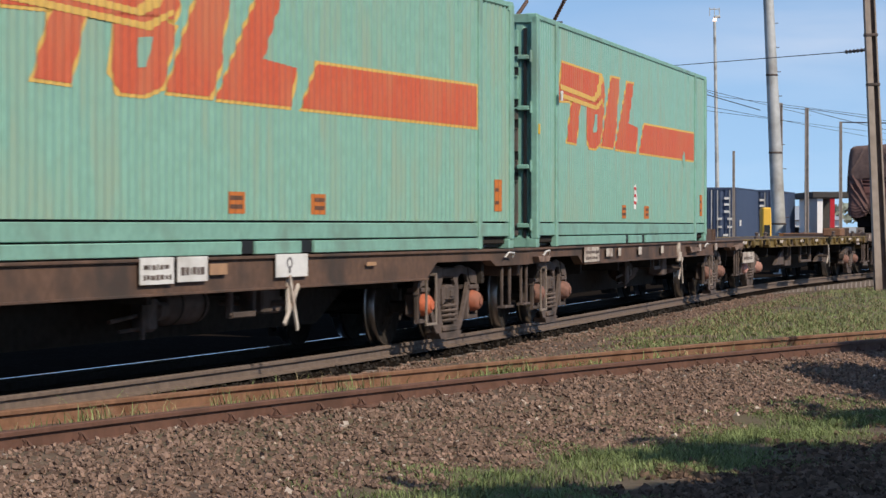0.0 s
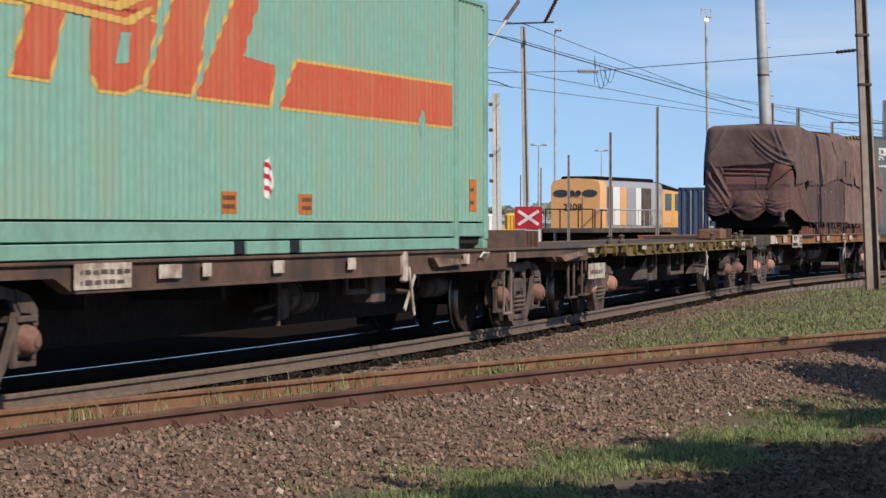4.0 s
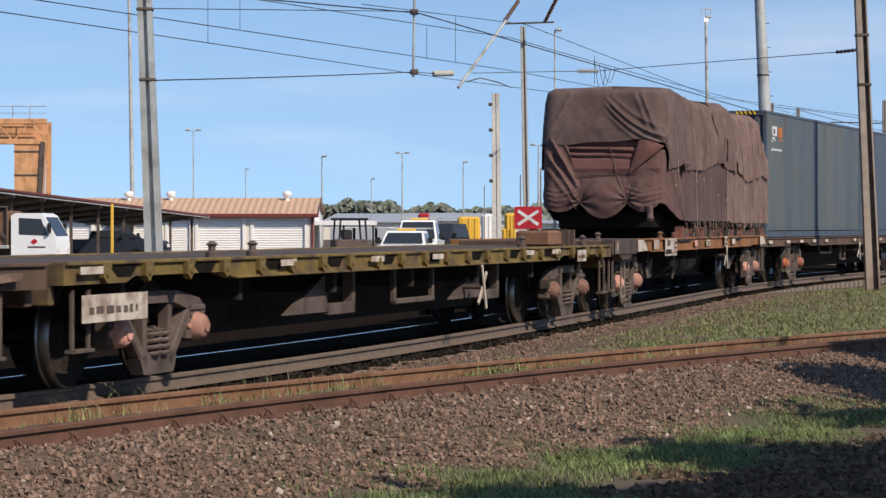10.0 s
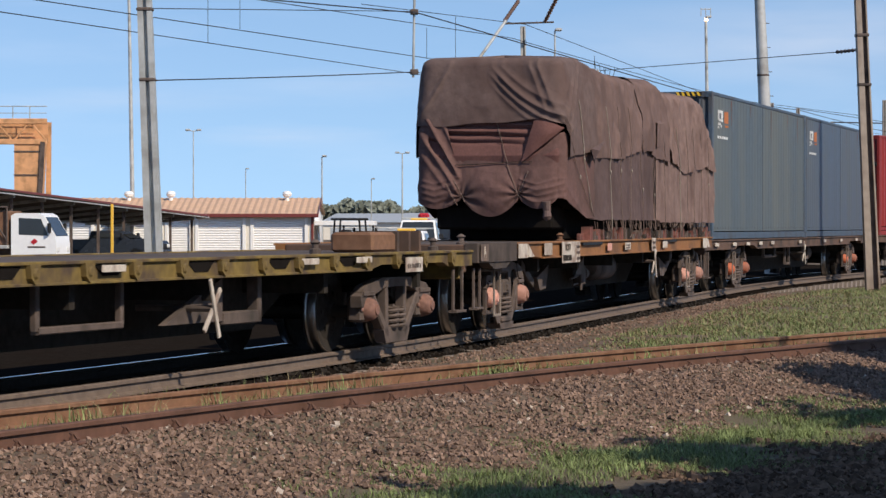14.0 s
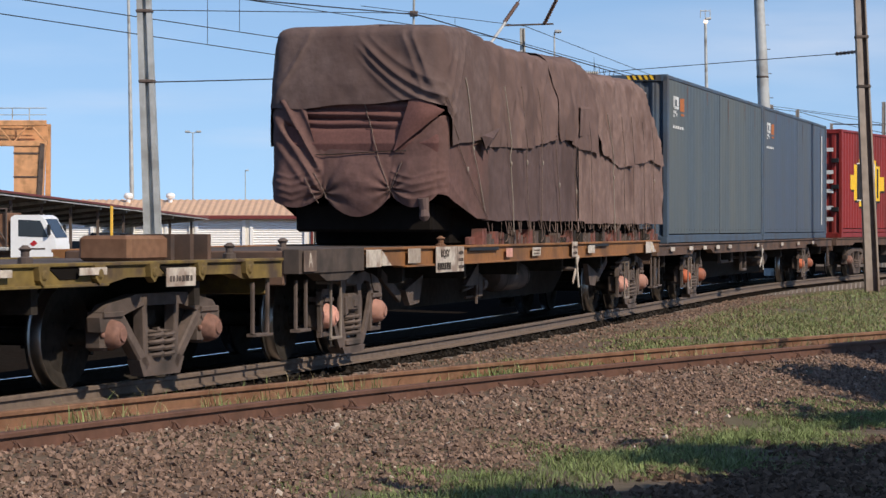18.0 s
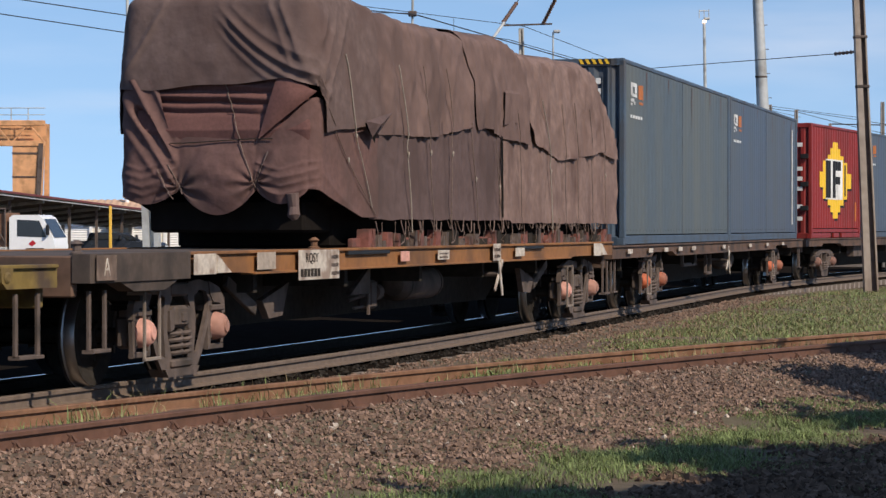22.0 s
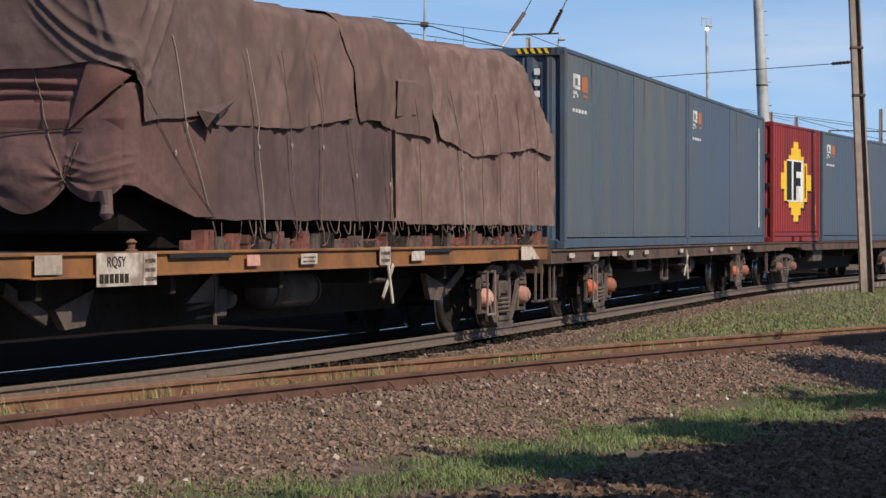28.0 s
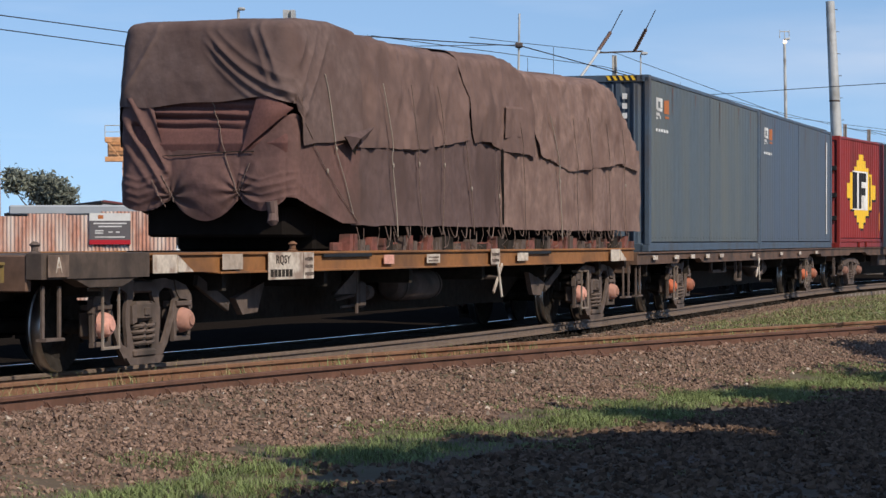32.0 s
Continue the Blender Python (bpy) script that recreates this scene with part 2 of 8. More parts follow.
M = dict(
    teal=material("teal_paint", (0.205, 0.395, 0.312), 0.33, spec=0.65, vary=0.12, grain=9, stain=3.6, bump=0.05, dirt=(0.25, 0.365, 0.275), dirt_amount=0.5, streak=0.9),
    teal_dark=material("teal_frame_paint", (0.205, 0.40, 0.325), 0.55, vary=0.14, grain=12, stain=1.6, bump=0.06, dirt=(0.17, 0.27, 0.22), dirt_amount=0.45),
    logo_red=material("red_decal", (0.50, 0.10, 0.048), 0.5, vary=0.12, grain=14, bump=0.0, dirt=(0.48, 0.15, 0.075), dirt_amount=0.55, stain=2.5, streak=0.8),
    logo_yellow=material("yellow_decal", (0.58, 0.38, 0.10), 0.5, vary=0.12, grain=14, bump=0.0),
    orange_patch=material("faded_orange_decal", (0.45, 0.14, 0.03), 0.6, vary=0.2, grain=25, bump=0),
    blue_weathered=material("weathered_grey_green_paint", (0.082, 0.104, 0.118), 0.55, vary=0.14, grain=7, stain=0.8, bump=0.04, dirt=(0.112, 0.126, 0.122), dirt_amount=0.65, streak=0.9),
    blue=material("blue_grey_paint", (0.066, 0.090, 0.128), 0.5, vary=0.12, grain=7, stain=0.8, bump=0.04, dirt=(0.088, 0.105, 0.122), dirt_amount=0.6, streak=0.88),
    blue_dark=material("blue_grey_frame", (0.06, 0.088, 0.125), 0.5, vary=0.15, grain=10, bump=0.04, dirt=(0.07, 0.07, 0.075)),
    navy=material("navy_paint", (0.048, 0.07, 0.125), 0.5, vary=0.15, grain=6, bump=0.04),
    red=material("red_container_paint", (0.23, 0.022, 0.018), 0.5, vary=0.12, grain=8, bump=0.04, dirt=(0.13, 0.02, 0.015), streak=0.7),
    badge_yellow=material("yellow_badge", (0.75, 0.47, 0.03), 0.5, vary=0.08, bump=0),
    white=material("white_decal", (0.72, 0.72, 0.70), 0.5, vary=0.08, bump=0, dirt=(0.45, 0.43, 0.4), grain=30),
    faded_tan=material("faded_tan_paint", (0.42, 0.25, 0.14), 0.75, vary=0.2, grain=20, bump=0, dirt=(0.25, 0.16, 0.11), dirt_amount=0.4),
    dingy=material("dingy_cream_paint", (0.55, 0.49, 0.42), 0.7, vary=0.2, grain=25, stain=6, bump=0, dirt=(0.28, 0.21, 0.17), dirt_amount=0.6),
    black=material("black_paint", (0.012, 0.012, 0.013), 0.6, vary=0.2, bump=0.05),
    deck=material("brown_wagon_paint", (0.118, 0.069, 0.047), 0.8, vary=0.3, grain=9, stain=1.6, bump=0.15, dirt=(0.055, 0.04, 0.033), dirt_amount=0.6),
    deck_orange=material("orange_brown_wagon_paint", (0.26, 0.115, 0.04), 0.75, vary=0.2, grain=9, stain=1.4, bump=0.1, dirt=(0.14, 0.07, 0.035), dirt_amount=0.5),
    deck_yellow=material("worn_yellow_wagon_paint", (0.185, 0.128, 0.036), 0.8, vary=0.3, grain=9, stain=3.0, bump=0.15, dirt=(0.075, 0.05, 0.034), dirt_amount=0.65),
    deck_scuffed=material("scuffed_pale_brown_paint", (0.24, 0.16, 0.12), 0.75, vary=0.3, grain=14, stain=5, bump=0.1, dirt=(0.11, 0.07, 0.05), dirt_amount=0.5),
    board_brown=material("faded_brown_board", (0.19, 0.135, 0.105), 0.75, vary=0.25, grain=20, stain=4, bump=0.05, dirt=(0.1, 0.07, 0.055), dirt_amount=0.6),
    grime_end=material("grimy_dark_wagon_paint", (0.081, 0.060, 0.049), 0.85, vary=0.3, grain=10, stain=3, bump=0.15, dirt=(0.045, 0.035, 0.03), dirt_amount=0.6),
    # Near-black: painted shade in gaps and hollows; also the locomotive's black roof.
    shade_black=material("shade_and_roof_black", (0.014, 0.012, 0.011), 1.0, vary=0.2, bump=0.1, spec=0.02),
    deck_top=material("dusty_deck_plate", (0.085, 0.062, 0.05), 0.9, vary=0.3, grain=6, stain=1.1, bump=0.2, dirt=(0.05, 0.04, 0.034)),
    under=material("grimy_cast_steel", (0.108, 0.081, 0.069), 0.85, vary=0.3, grain=12, stain=3, bump=0.25, dirt=(0.046, 0.037, 0.032)),
    # Also serves the far rail, whose shaded side is put into this colour.
    under_dark=material("dark_steel", (0.034, 0.029, 0.025), 0.9, vary=0.3, grain=12, bump=0.2, spec=0.1),
    box_orange=material("orange_axle_cap_paint", (0.50, 0.13, 0.06), 0.7, vary=0.25, grain=18, bump=0.1, dirt=(0.2, 0.1, 0.07), dirt_amount=0.3),
    box_pink=material("faded_pink_axle_cap_paint", (0.60, 0.31, 0.25), 0.75, vary=0.25, grain=18, bump=0.1, dirt=(0.30, 0.16, 0.12), dirt_amount=0.4),
    box_brown=material("dirty_axle_cap_paint", (0.20, 0.105, 0.08), 0.8, vary=0.3, grain=18, bump=0.15),
    tread=material("polished_tread_steel", (0.42, 0.41, 0.40), 0.35, metal=1.0, vary=0.1, bump=0.02),
    railhead=material("polished_rail_steel", (0.62, 0.63, 0.66), 0.22, metal=1.0, vary=0.08, bump=0.01),
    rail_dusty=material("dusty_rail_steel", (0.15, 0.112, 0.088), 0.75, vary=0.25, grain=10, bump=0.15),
    rail_rust=material("rusty_rail_steel", (0.125, 0.062, 0.042), 0.8, vary=0.22, grain=14, stain=2.5, bump=0.15, dirt=(0.09, 0.045, 0.03), dirt_amount=0.5),
    rail_orange=material("orange_rust_steel", (0.20, 0.105, 0.06), 0.8, vary=0.22, grain=14, stain=2.5, bump=0.15, dirt=(0.13, 0.06, 0.03)),
    sleeper=material("dusty_concrete", (0.23, 0.19, 0.16), 0.9, vary=0.2, grain=10, bump=0.3, dirt=(0.14, 0.11, 0.09)),
    # Lighter copy of the front canvas: the side's sunlight is in the colour.
    tarp_sunlit=material("sunlit_brown_canvas", (0.161, 0.106, 0.093), 0.9, vary=0.2, grain=6, stain=1.3, bump=0.6, bump_size=7, dirt=(0.106, 0.071, 0.064), dirt_amount=0.55, spec=0.2),
    # front canvas, darkened because the sun only grazes it
    tarp=material("brown_canvas", (0.132, 0.092, 0.084), 0.9, vary=0.22, grain=9, stain=1.7, bump=0.5, bump_size=8, dirt=(0.104, 0.068, 0.061), dirt_amount=0.5, spec=0.2),
    tarp_light=material("sun_bleached_canvas", (0.205, 0.138, 0.119), 0.9, vary=0.25, grain=9, stain=1.7, bump=0.6, bump_size=7, dirt=(0.135, 0.086, 0.074), dirt_amount=0.55, streak=0.2, spec=0.2),
    tarp_dark=material("dark_brown_canvas", (0.112, 0.076, 0.072), 0.9, vary=0.2, grain=9, stain=1.5, bump=0.5, bump_size=8, dirt=(0.084, 0.056, 0.052), spec=0.2),
    tarp_pink=material("faded_maroon_canvas", (0.165, 0.080, 0.069), 0.9, vary=0.15, grain=30, stain=1.2, bump=0.1, bump_size=60, spec=0.2),
    red_grime=material("grimy_red_paint", (0.19, 0.07, 0.055), 0.8, vary=0.3, grain=14, stain=5, bump=0.15, dirt=(0.075, 0.045, 0.037), dirt_amount=0.6),
    rope_dull=material("dull_rope", (0.16, 0.115, 0.098), 0.9, vary=0.3, grain=30, bump=0.2),
    end_grime=material("grimy_brown_end_panel", (0.105, 0.088, 0.076), 0.8, vary=0.2, grain=10, stain=1.5, bump=0.1, dirt=(0.085, 0.12, 0.105), dirt_amount=0.5),
    end_rust=material("flaking_rust_patch", (0.22, 0.09, 0.05), 0.85, vary=0.3, grain=18, stain=5, bump=0.2, dirt=(0.11, 0.085, 0.07), dirt_amount=0.7),
    tarp_maroon=material("maroon_canvas", (0.144, 0.071, 0.063), 0.9, vary=0.15, grain=30, stain=1.2, bump=0.1, bump_size=60, spec=0.2),
    tarp_wine=material("faded_wine_canvas", (0.136, 0.078, 0.070), 0.9, vary=0.2, grain=14, stain=1.5, bump=0.5, bump_size=8, dirt=(0.101, 0.064, 0.057), spec=0.2),
    rope=material("pale_rope", (0.30, 0.26, 0.22), 0.9, vary=0.2, grain=60, bump=0.2),
    steel=material("galvanised_steel", (0.46, 0.47, 0.46), 0.55, metal=0.15, vary=0.12, grain=6, bump=0.05, dirt=(0.25, 0.24, 0.22)),
    concrete=material("pale_concrete", (0.42, 0.40, 0.36), 0.9, vary=0.15, grain=10, bump=0.2),
    white_concrete=material("bleached_concrete", (0.62, 0.60, 0.55), 0.85, vary=0.12, grain=8, bump=0.15, dirt=(0.40, 0.38, 0.34), dirt_amount=0.4, streak=0.6),
    pole_brown=material("rusty_pole_paint", (0.33, 0.27, 0.22), 0.75, vary=0.2, grain=5, stain=1.0, bump=0.1, dirt=(0.13, 0.08, 0.055), streak=0.8),
    timber=material("weathered_timber", (0.30, 0.265, 0.235), 0.9, vary=0.25, grain=8, bump=0.2, streak=0.9),
    wire=material("dark_cable", (0.03, 0.03, 0.035), 0.6, vary=0.1, bump=0),
    porcelain=material("brown_porcelain", (0.13, 0.075, 0.05), 0.3, vary=0.1, bump=0),
    cream_wall=material("cream_sheet_wall", (0.72, 0.67, 0.58), 0.7, vary=0.06, grain=4, bump=0.03),
    white_wall=material("white_wall_paint", (0.82, 0.81, 0.79), 0.6, vary=0.05, bump=0.02),
    maroon_trim=material("maroon_gutter_paint", (0.16, 0.035, 0.03), 0.5, vary=0.1, bump=0.02),
    tan_roof=material("tan_roof_sheet", (0.58, 0.38, 0.25), 0.6, vary=0.1, grain=3, bump=0.03),
    grey_roof=material("grey_roof_sheet", (0.36, 0.39, 0.42), 0.55, vary=0.1, grain=3, bump=0.03),
    # One dark roof, plus the shade painted on an underside and an interior.
    shade=material("dark_roof_and_shade", (0.06, 0.055, 0.05), 0.9, vary=0.2, bump=0.1),
    loco_orange=material("locomotive_orange_paint", (0.82, 0.43, 0.17), 0.45, vary=0.06, grain=5, bump=0.02),
    loco_yellow=material("locomotive_yellow_paint", (0.75, 0.45, 0.06), 0.45, vary=0.06, grain=5, bump=0.02),
    loco_grey=material("locomotive_grey_paint", (0.36, 0.36, 0.38), 0.5, vary=0.1, grain=5, bump=0.03),
    crane=material("faded_orange_crane_paint", (0.66, 0.34, 0.16), 0.6, vary=0.12, grain=3, bump=0.04, dirt=(0.38, 0.20, 0.09)),
    car_white=material("white_car_paint", (0.86, 0.86, 0.85), 0.25, vary=0.04, bump=0),
    car_dark=material("dark_car_paint", (0.03, 0.035, 0.045), 0.25, vary=0.1, bump=0),
    car_blue=material("blue_plastic", (0.04, 0.22, 0.55), 0.4, vary=0.1, bump=0),
    glass=material("dark_window_glass", (0.03, 0.035, 0.04), 0.08, vary=0.05, bump=0, spec=0.6),
    rubber=material("tyre_rubber", (0.02, 0.02, 0.02), 0.85, vary=0.2, bump=0.1),
    sign_red=material("red_sign_sheet", (0.45, 0.02, 0.03), 0.4, vary=0.08, bump=0),
    lamp_glow=material("glowing_lamp", (1.0, 0.72, 0.5), 0.5, vary=0, bump=0, emit=1.6),
    rust_sheet=material("rusted_sheet_iron", (0.45, 0.23, 0.17), 0.85, vary=0.25, grain=7, stain=4.0, bump=0.12, dirt=(0.62, 0.52, 0.46), dirt_amount=0.8, streak=0.85),
    sign_grey=material("grey_sign_panel", (0.13, 0.12, 0.125), 0.5, vary=0.06, bump=0),
    stone=material("crushed_stone", (0.20, 0.135, 0.103), 0.9, spec=0.15, vary=0.25, grain=14, bump=0.5, per_piece=0.42),
    clod=material("brown_clod", (0.125, 0.084, 0.060), 0.95, spec=0.1, vary=0.3, grain=14, bump=0.5, per_piece=0.5),
    # Near-black: the shade under the train is in the stone's colour.
    stone_shade=material("shade_dark_stone", (0.030, 0.026, 0.023), 0.95, spec=0.05, vary=0.3, grain=14, bump=0.4, per_piece=0.4),
    stone_pale=material("pale_crushed_stone", (0.42, 0.35, 0.29), 0.9, vary=0.25, grain=14, bump=0.4, per_piece=0.35),
    grass=material("green_grass", (0.165, 0.21, 0.075), 0.7, vary=0.2, grain=1.5, bump=0, per_piece=0.45),
    grass_dry=material("dry_grass", (0.26, 0.21, 0.11), 0.8, vary=0.2, grain=1.5, bump=0, per_piece=0.4),
    leaf=material("gum_leaf", (0.055, 0.085, 0.028), 0.6, vary=0.25, grain=2, bump=0, per_piece=0.45),
    # Greyed and paled: distance haze is mixed into the leaf colour.
    leaf_far=material("far_foliage", (0.155, 0.172, 0.138), 0.8, vary=0.3, grain=0.4, bump=0, per_piece=0.4),
    bark=material("grey_bark", (0.18, 0.14, 0.11), 0.9, vary=0.3, grain=8, bump=0.4, streak=0.7),
)


# ---- mesh tools ----
class Mesh:
    """A list of vertices and faces that grows piece by piece."""

    def __init__(self):
        self.v, self.f = [], []

    def add(self, verts, faces):
        k = len(self.v)
        self.v.extend(tuple(p) for p in verts)
        self.f.extend(tuple(k + i for i in face) for face in faces)
        return self

    def box(self, x0, x1, y0, y1, z0, z1, c=0.0):
        """A box with its edges along x, y and z chamfered by c."""
        if c <= 0:
            return self.add([(x, y, z) for x in (x0, x1) for y in (y0, y1) for z in (z0, z1)],
                            [(0, 1, 3, 2), (4, 6, 7, 5), (0, 4, 5, 1), (2, 3, 7, 6), (0, 2, 6, 4), (1, 5, 7, 3)])
        c = min(c, (x1 - x0) / 2.01, (y1 - y0) / 2.01, (z1 - z0) / 2.01)
        rings = []
        for z, k in ((z0, c), (z0 + c, 0), (z1 - c, 0), (z1, c)):
            a, b, d, e = x0 + k, x1 - k, y0 + k, y1 - k
            rings.append([(a + c, d, z), (b - c, d, z), (b, d + c, z), (b, e - c, z), (b - c, e, z), (a + c, e, z), (a, e - c, z), (a, d + c, z)])
        return self.loft(rings, True)

    def loft(self, rings, caps=True, closed=True):
        n = len(rings[0])
        faces = []
        for r in range(len(rings) - 1):
            for i in range(n if closed else n - 1):
                j = (i + 1) % n
                faces.append((r * n + i, r * n + j, (r + 1) * n + j, (r + 1) * n + i))
        if caps:
            faces.append(tuple(range(n - 1, -1, -1)))
            faces.append(tuple((len(rings) - 1) * n + i for i in range(n)))
        return self.add([p for r in rings for p in r], faces)

    def tube(self, points, radius, n=8, caps=True):
        """A round bar along points; radius is one number or one for each point."""
        pts = [Vector(p) for p in points]
        rings = []
        for i, p in enumerate(pts):
            d = (pts[min(i + 1, len(pts) - 1)] - pts[max(i - 1, 0)]).normalized()
            u = d.orthogonal().normalized() if abs(d.z) > 0.9 else d.cross(Vector((0, 0, 1))).normalized()
            w = d.cross(u)
            r = radius[i] if isinstance(radius, (list, tuple)) else radius
            rings.append([p + (u * math.cos(a) + w * math.sin(a)) * r for a in (math.tau * k / n for k in range(n))])
        return self.loft(rings, caps)

    def beam(self, p0, p1, wide, deep, c=0.0):
        """A rectangular bar from p0 to p1: wide sideways (horizontal), deep the other way."""
        p0, p1 = Vector(p0), Vector(p1)
        d = (p1 - p0).normalized()
        u = Vector((0, 1, 0)) if abs(d.y) < 0.6 else Vector((1, 0, 0))
        w = d.cross(u).normalized()
        u = w.cross(d).normalized()
        c = c or min(wide, deep) * 0.15
        a, b = wide / 2, deep / 2
        prof = [(a - c, -b), (a, -b + c), (a, b - c), (a - c, b), (-a + c, b), (-a, b - c), (-a, -b + c), (-a + c, -b)]
        return self.loft([[p + u * s + w * t for s, t in prof] for p in (p0, p1)], True)

    def prism(self, outline, y0, y1):
        """An outline in x and z, given depth from y0 to y1."""
        n = len(outline)
        return self.add([(x, y, z) for y in (y0, y1) for x, z in outline],
                        [tuple(range(n)), tuple(range(2 * n - 1, n - 1, -1))] + [((i + 1) % n, i, n + i, n + (i + 1) % n) for i in range(n)])

    def ring(self, outer, inner, y0, y1):
        """A plate in x and z with one opening: outer and inner outlines of as many points each, from y0 to y1."""
        n = len(outer)
        verts = [(x, y, z) for y in (y0, y1) for o in (outer, inner) for x, z in o]
        faces = []
        for i in range(n):
            j = (i + 1) % n
            faces += [(i, j, n + j, n + i), (2 * n + j, 2 * n + i, 3 * n + i, 3 * n + j), (j, i, 2 * n + i, 2 * n + j), (n + i, n + j, 3 * n + j, 3 * n + i)]
        return self.add(verts, faces)

    def lathe(self, profile, centre=(0, 0, 0), axis="z", n=16, caps=True):
        """(radius, along) pairs turned about an axis."""
        rings = []
        for r, h in profile:
            ring = []
            for k in range(n):
                a = math.tau * k / n
                c, s = r * math.cos(a), r * math.sin(a)
                p = (c, s, h) if axis == "z" else (c, h, s) if axis == "y" else (h, c, s)
                ring.append(tuple(p[i] + centre[i] for i in range(3)))
            rings.append(ring)
        return self.loft(rings, caps)

    def moved(self, m):
        self.v = [tuple(m @ Vector(p)) for p in self.v]
        return self

    def join(self, other, m=None):
        return self.add([m @ Vector(p) for p in other.v] if m else other.v, other.f)

    def data(self, name, mat, smooth=None):
        me = bpy.data.meshes.new(name)
        me.from_pydata(self.v, [], self.f)
        me.materials.append(mat if not isinstance(mat, str) else M[mat])
        bm = bmesh.new()
        bm.from_mesh(me)
        bmesh.ops.recalc_face_normals(bm, faces=bm.faces)
        bm.to_mesh(me)
        bm.free()
        if smooth:
            me.polygons.foreach_set("use_smooth", [True] * len(me.polygons))
            me.set_sharp_from_angle(angle=radians(smooth))
        return me


def part(name, shape, mat, parent=None, label="", m=None, smooth=30):
    """One mesh object under a thing or a part. shape: a Mesh, or mesh data to share."""
    me = shape.data(name, mat, smooth) if isinstance(shape, Mesh) else shape
    ob = new(name, me)
    if parent is not None:
        ob.parent = parent
    if m is not None:
        ob.matrix_basis = m
    if label:
        ob["label"] = label
    return ob


def thing(name, label, category, group="", kind="", m=None, shape=None, mat=None, smooth=30):
    """A top-level thing: an Empty at its base, or one mesh where shape is given."""
    ob = new(name, shape.data(name, mat, smooth) if shape else None)
    if m is not None:
        ob.matrix_basis = m
    return tagged(ob, label, category, group, kind)


def lettering(text, size, mat, parent, m, name="lettering"):
    c = bpy.data.curves.new(name, "FONT")
    c.body, c.size, c.align_x, c.align_y, c.extrude = text, size, "CENTER", "CENTER", 0.002
    tmp = bpy.data.objects.new(name, c)
    me = bpy.data.meshes.new_from_object(tmp)
    bpy.data.objects.remove(tmp)
    me.materials.clear()
    me.materials.append(M[mat])
    return part(name, me, mat, parent, m=m)


# ---- the lines of the tracks ----
CURVE_AT = (-15, 0, 12, 24, 32, 40, 48, 56, 75)
CURVE = (-0.00325, -0.00791, -0.00437, 0.00062, -0.00120, 0.00587, 0.00645, 0.00215, 0.02507)
GRID = np.arange(-60, 130, 0.5)
_k = np.interp(GRID, CURVE_AT, CURVE)
_k[GRID > 95] = 0
_h = np.concatenate([[0], np.cumsum((_k[1:] + _k[:-1]) * 0.25)])
HEAD = _h - np.interp(0, GRID, _h) + 0.33006
_x = np.concatenate([[0], np.cumsum((np.sin(HEAD[1:]) + np.sin(HEAD[:-1])) * 0.25)])
_y = np.concatenate([[0], np.cumsum((np.cos(HEAD[1:]) + np.cos(HEAD[:-1])) * 0.25)])
LINE_X = _x - np.interp(0, GRID, _x) - 2.8069
LINE_Y = _y - np.interp(0, GRID, _y) + 21.4038
HALF = 1.22  # from a wagon's side to the middle of the track


def main_line(s, out=0.0):
    """A point of the running line s metres along it, out metres from its middle towards the camera's side; and its heading."""
    a = float(np.interp(s, GRID, HEAD))
    d = HALF - out
    return float(np.interp(s, GRID, LINE_X)) - d * math.cos(a), float(np.interp(s, GRID, LINE_Y)) + d * math.sin(a), a


def siding(y, off=0.0):
    """A point of the siding's near rail; off metres to its far side."""
    u = y - 23.62
    x = 0.53 * u + 0.0075 * u * u
    a = math.atan(0.53 + 0.015 * u)
    return x - off * math.cos(a), y + off * math.sin(a), a


# How far the train has come, second by second.
RUN = (0.00, 4.67, 9.04, 13.19, 17.06, 20.68, 24.02, 27.09, 29.93, 32.59, 35.18, 37.64, 39.93, 42.07, 44.11, 45.98, 47.70,
       49.27, 50.66, 51.92, 53.08, 54.17, 55.23, 56.31, 57.45, 58.59, 59.59, 60.40, 61.08, 61.52, 61.63, 61.63, 61.63)


def run(t):
    """Smooth distance run at t seconds (cubic through the second marks)."""
    i = min(max(int(t), 0), 31)
    u = t - i
    p0, p1, p2, p3 = (RUN[min(max(i + k, 0), 32)] for k in (-1, 0, 1, 2))
    if i == 0:
        p0 = 2 * p1 - p2
    return p1 + 0.5 * u * (p2 - p0 + u * (2 * p0 - 5 * p1 + 4 * p2 - p3 + u * (3 * (p1 - p2) + p3 - p0)))

# ---- ground ----
def wobble(x, y, s, seed=0.0):
    return noise.noise((x * s + seed, y * s - seed, seed * 1.7))


def ground_z(x, y):
    sx, sy, a = siding(min(max(y, 4), 46))
    n = (x - sx) * math.cos(a)  # towards the camera from the siding's near rail
    if n > 0:
        z = -0.135 - 0.30 * min(1, max(0, (n - 0.25) / 1.9)) - 0.02 * min(1, max(0, n - 2.2))
    else:
        z = -0.135 - 0.05 * min(1, max(0, (-n - 1.3) / 1.0))
    if y > 60:
        z -= 0.22 * min(1, (y - 60) / 20)
    amp = 0.035 if -2 < n else 0.02
    return z + amp * wobble(x, y, 1.3) + 0.012 * wobble(x, y, 6.0, 3.0) if y < 100 else z


def steps(marks):
    out = []
    for (a, b, d) in marks:
        out += list(np.arange(a, b, d))
    return out + [marks[-1][1]]


def ground_material():
    m = bpy.data.materials.new("ground_soil")
    m.use_nodes = True
    n, l = m.node_tree.nodes, m.node_tree.links
    b = n["Principled BSDF"]
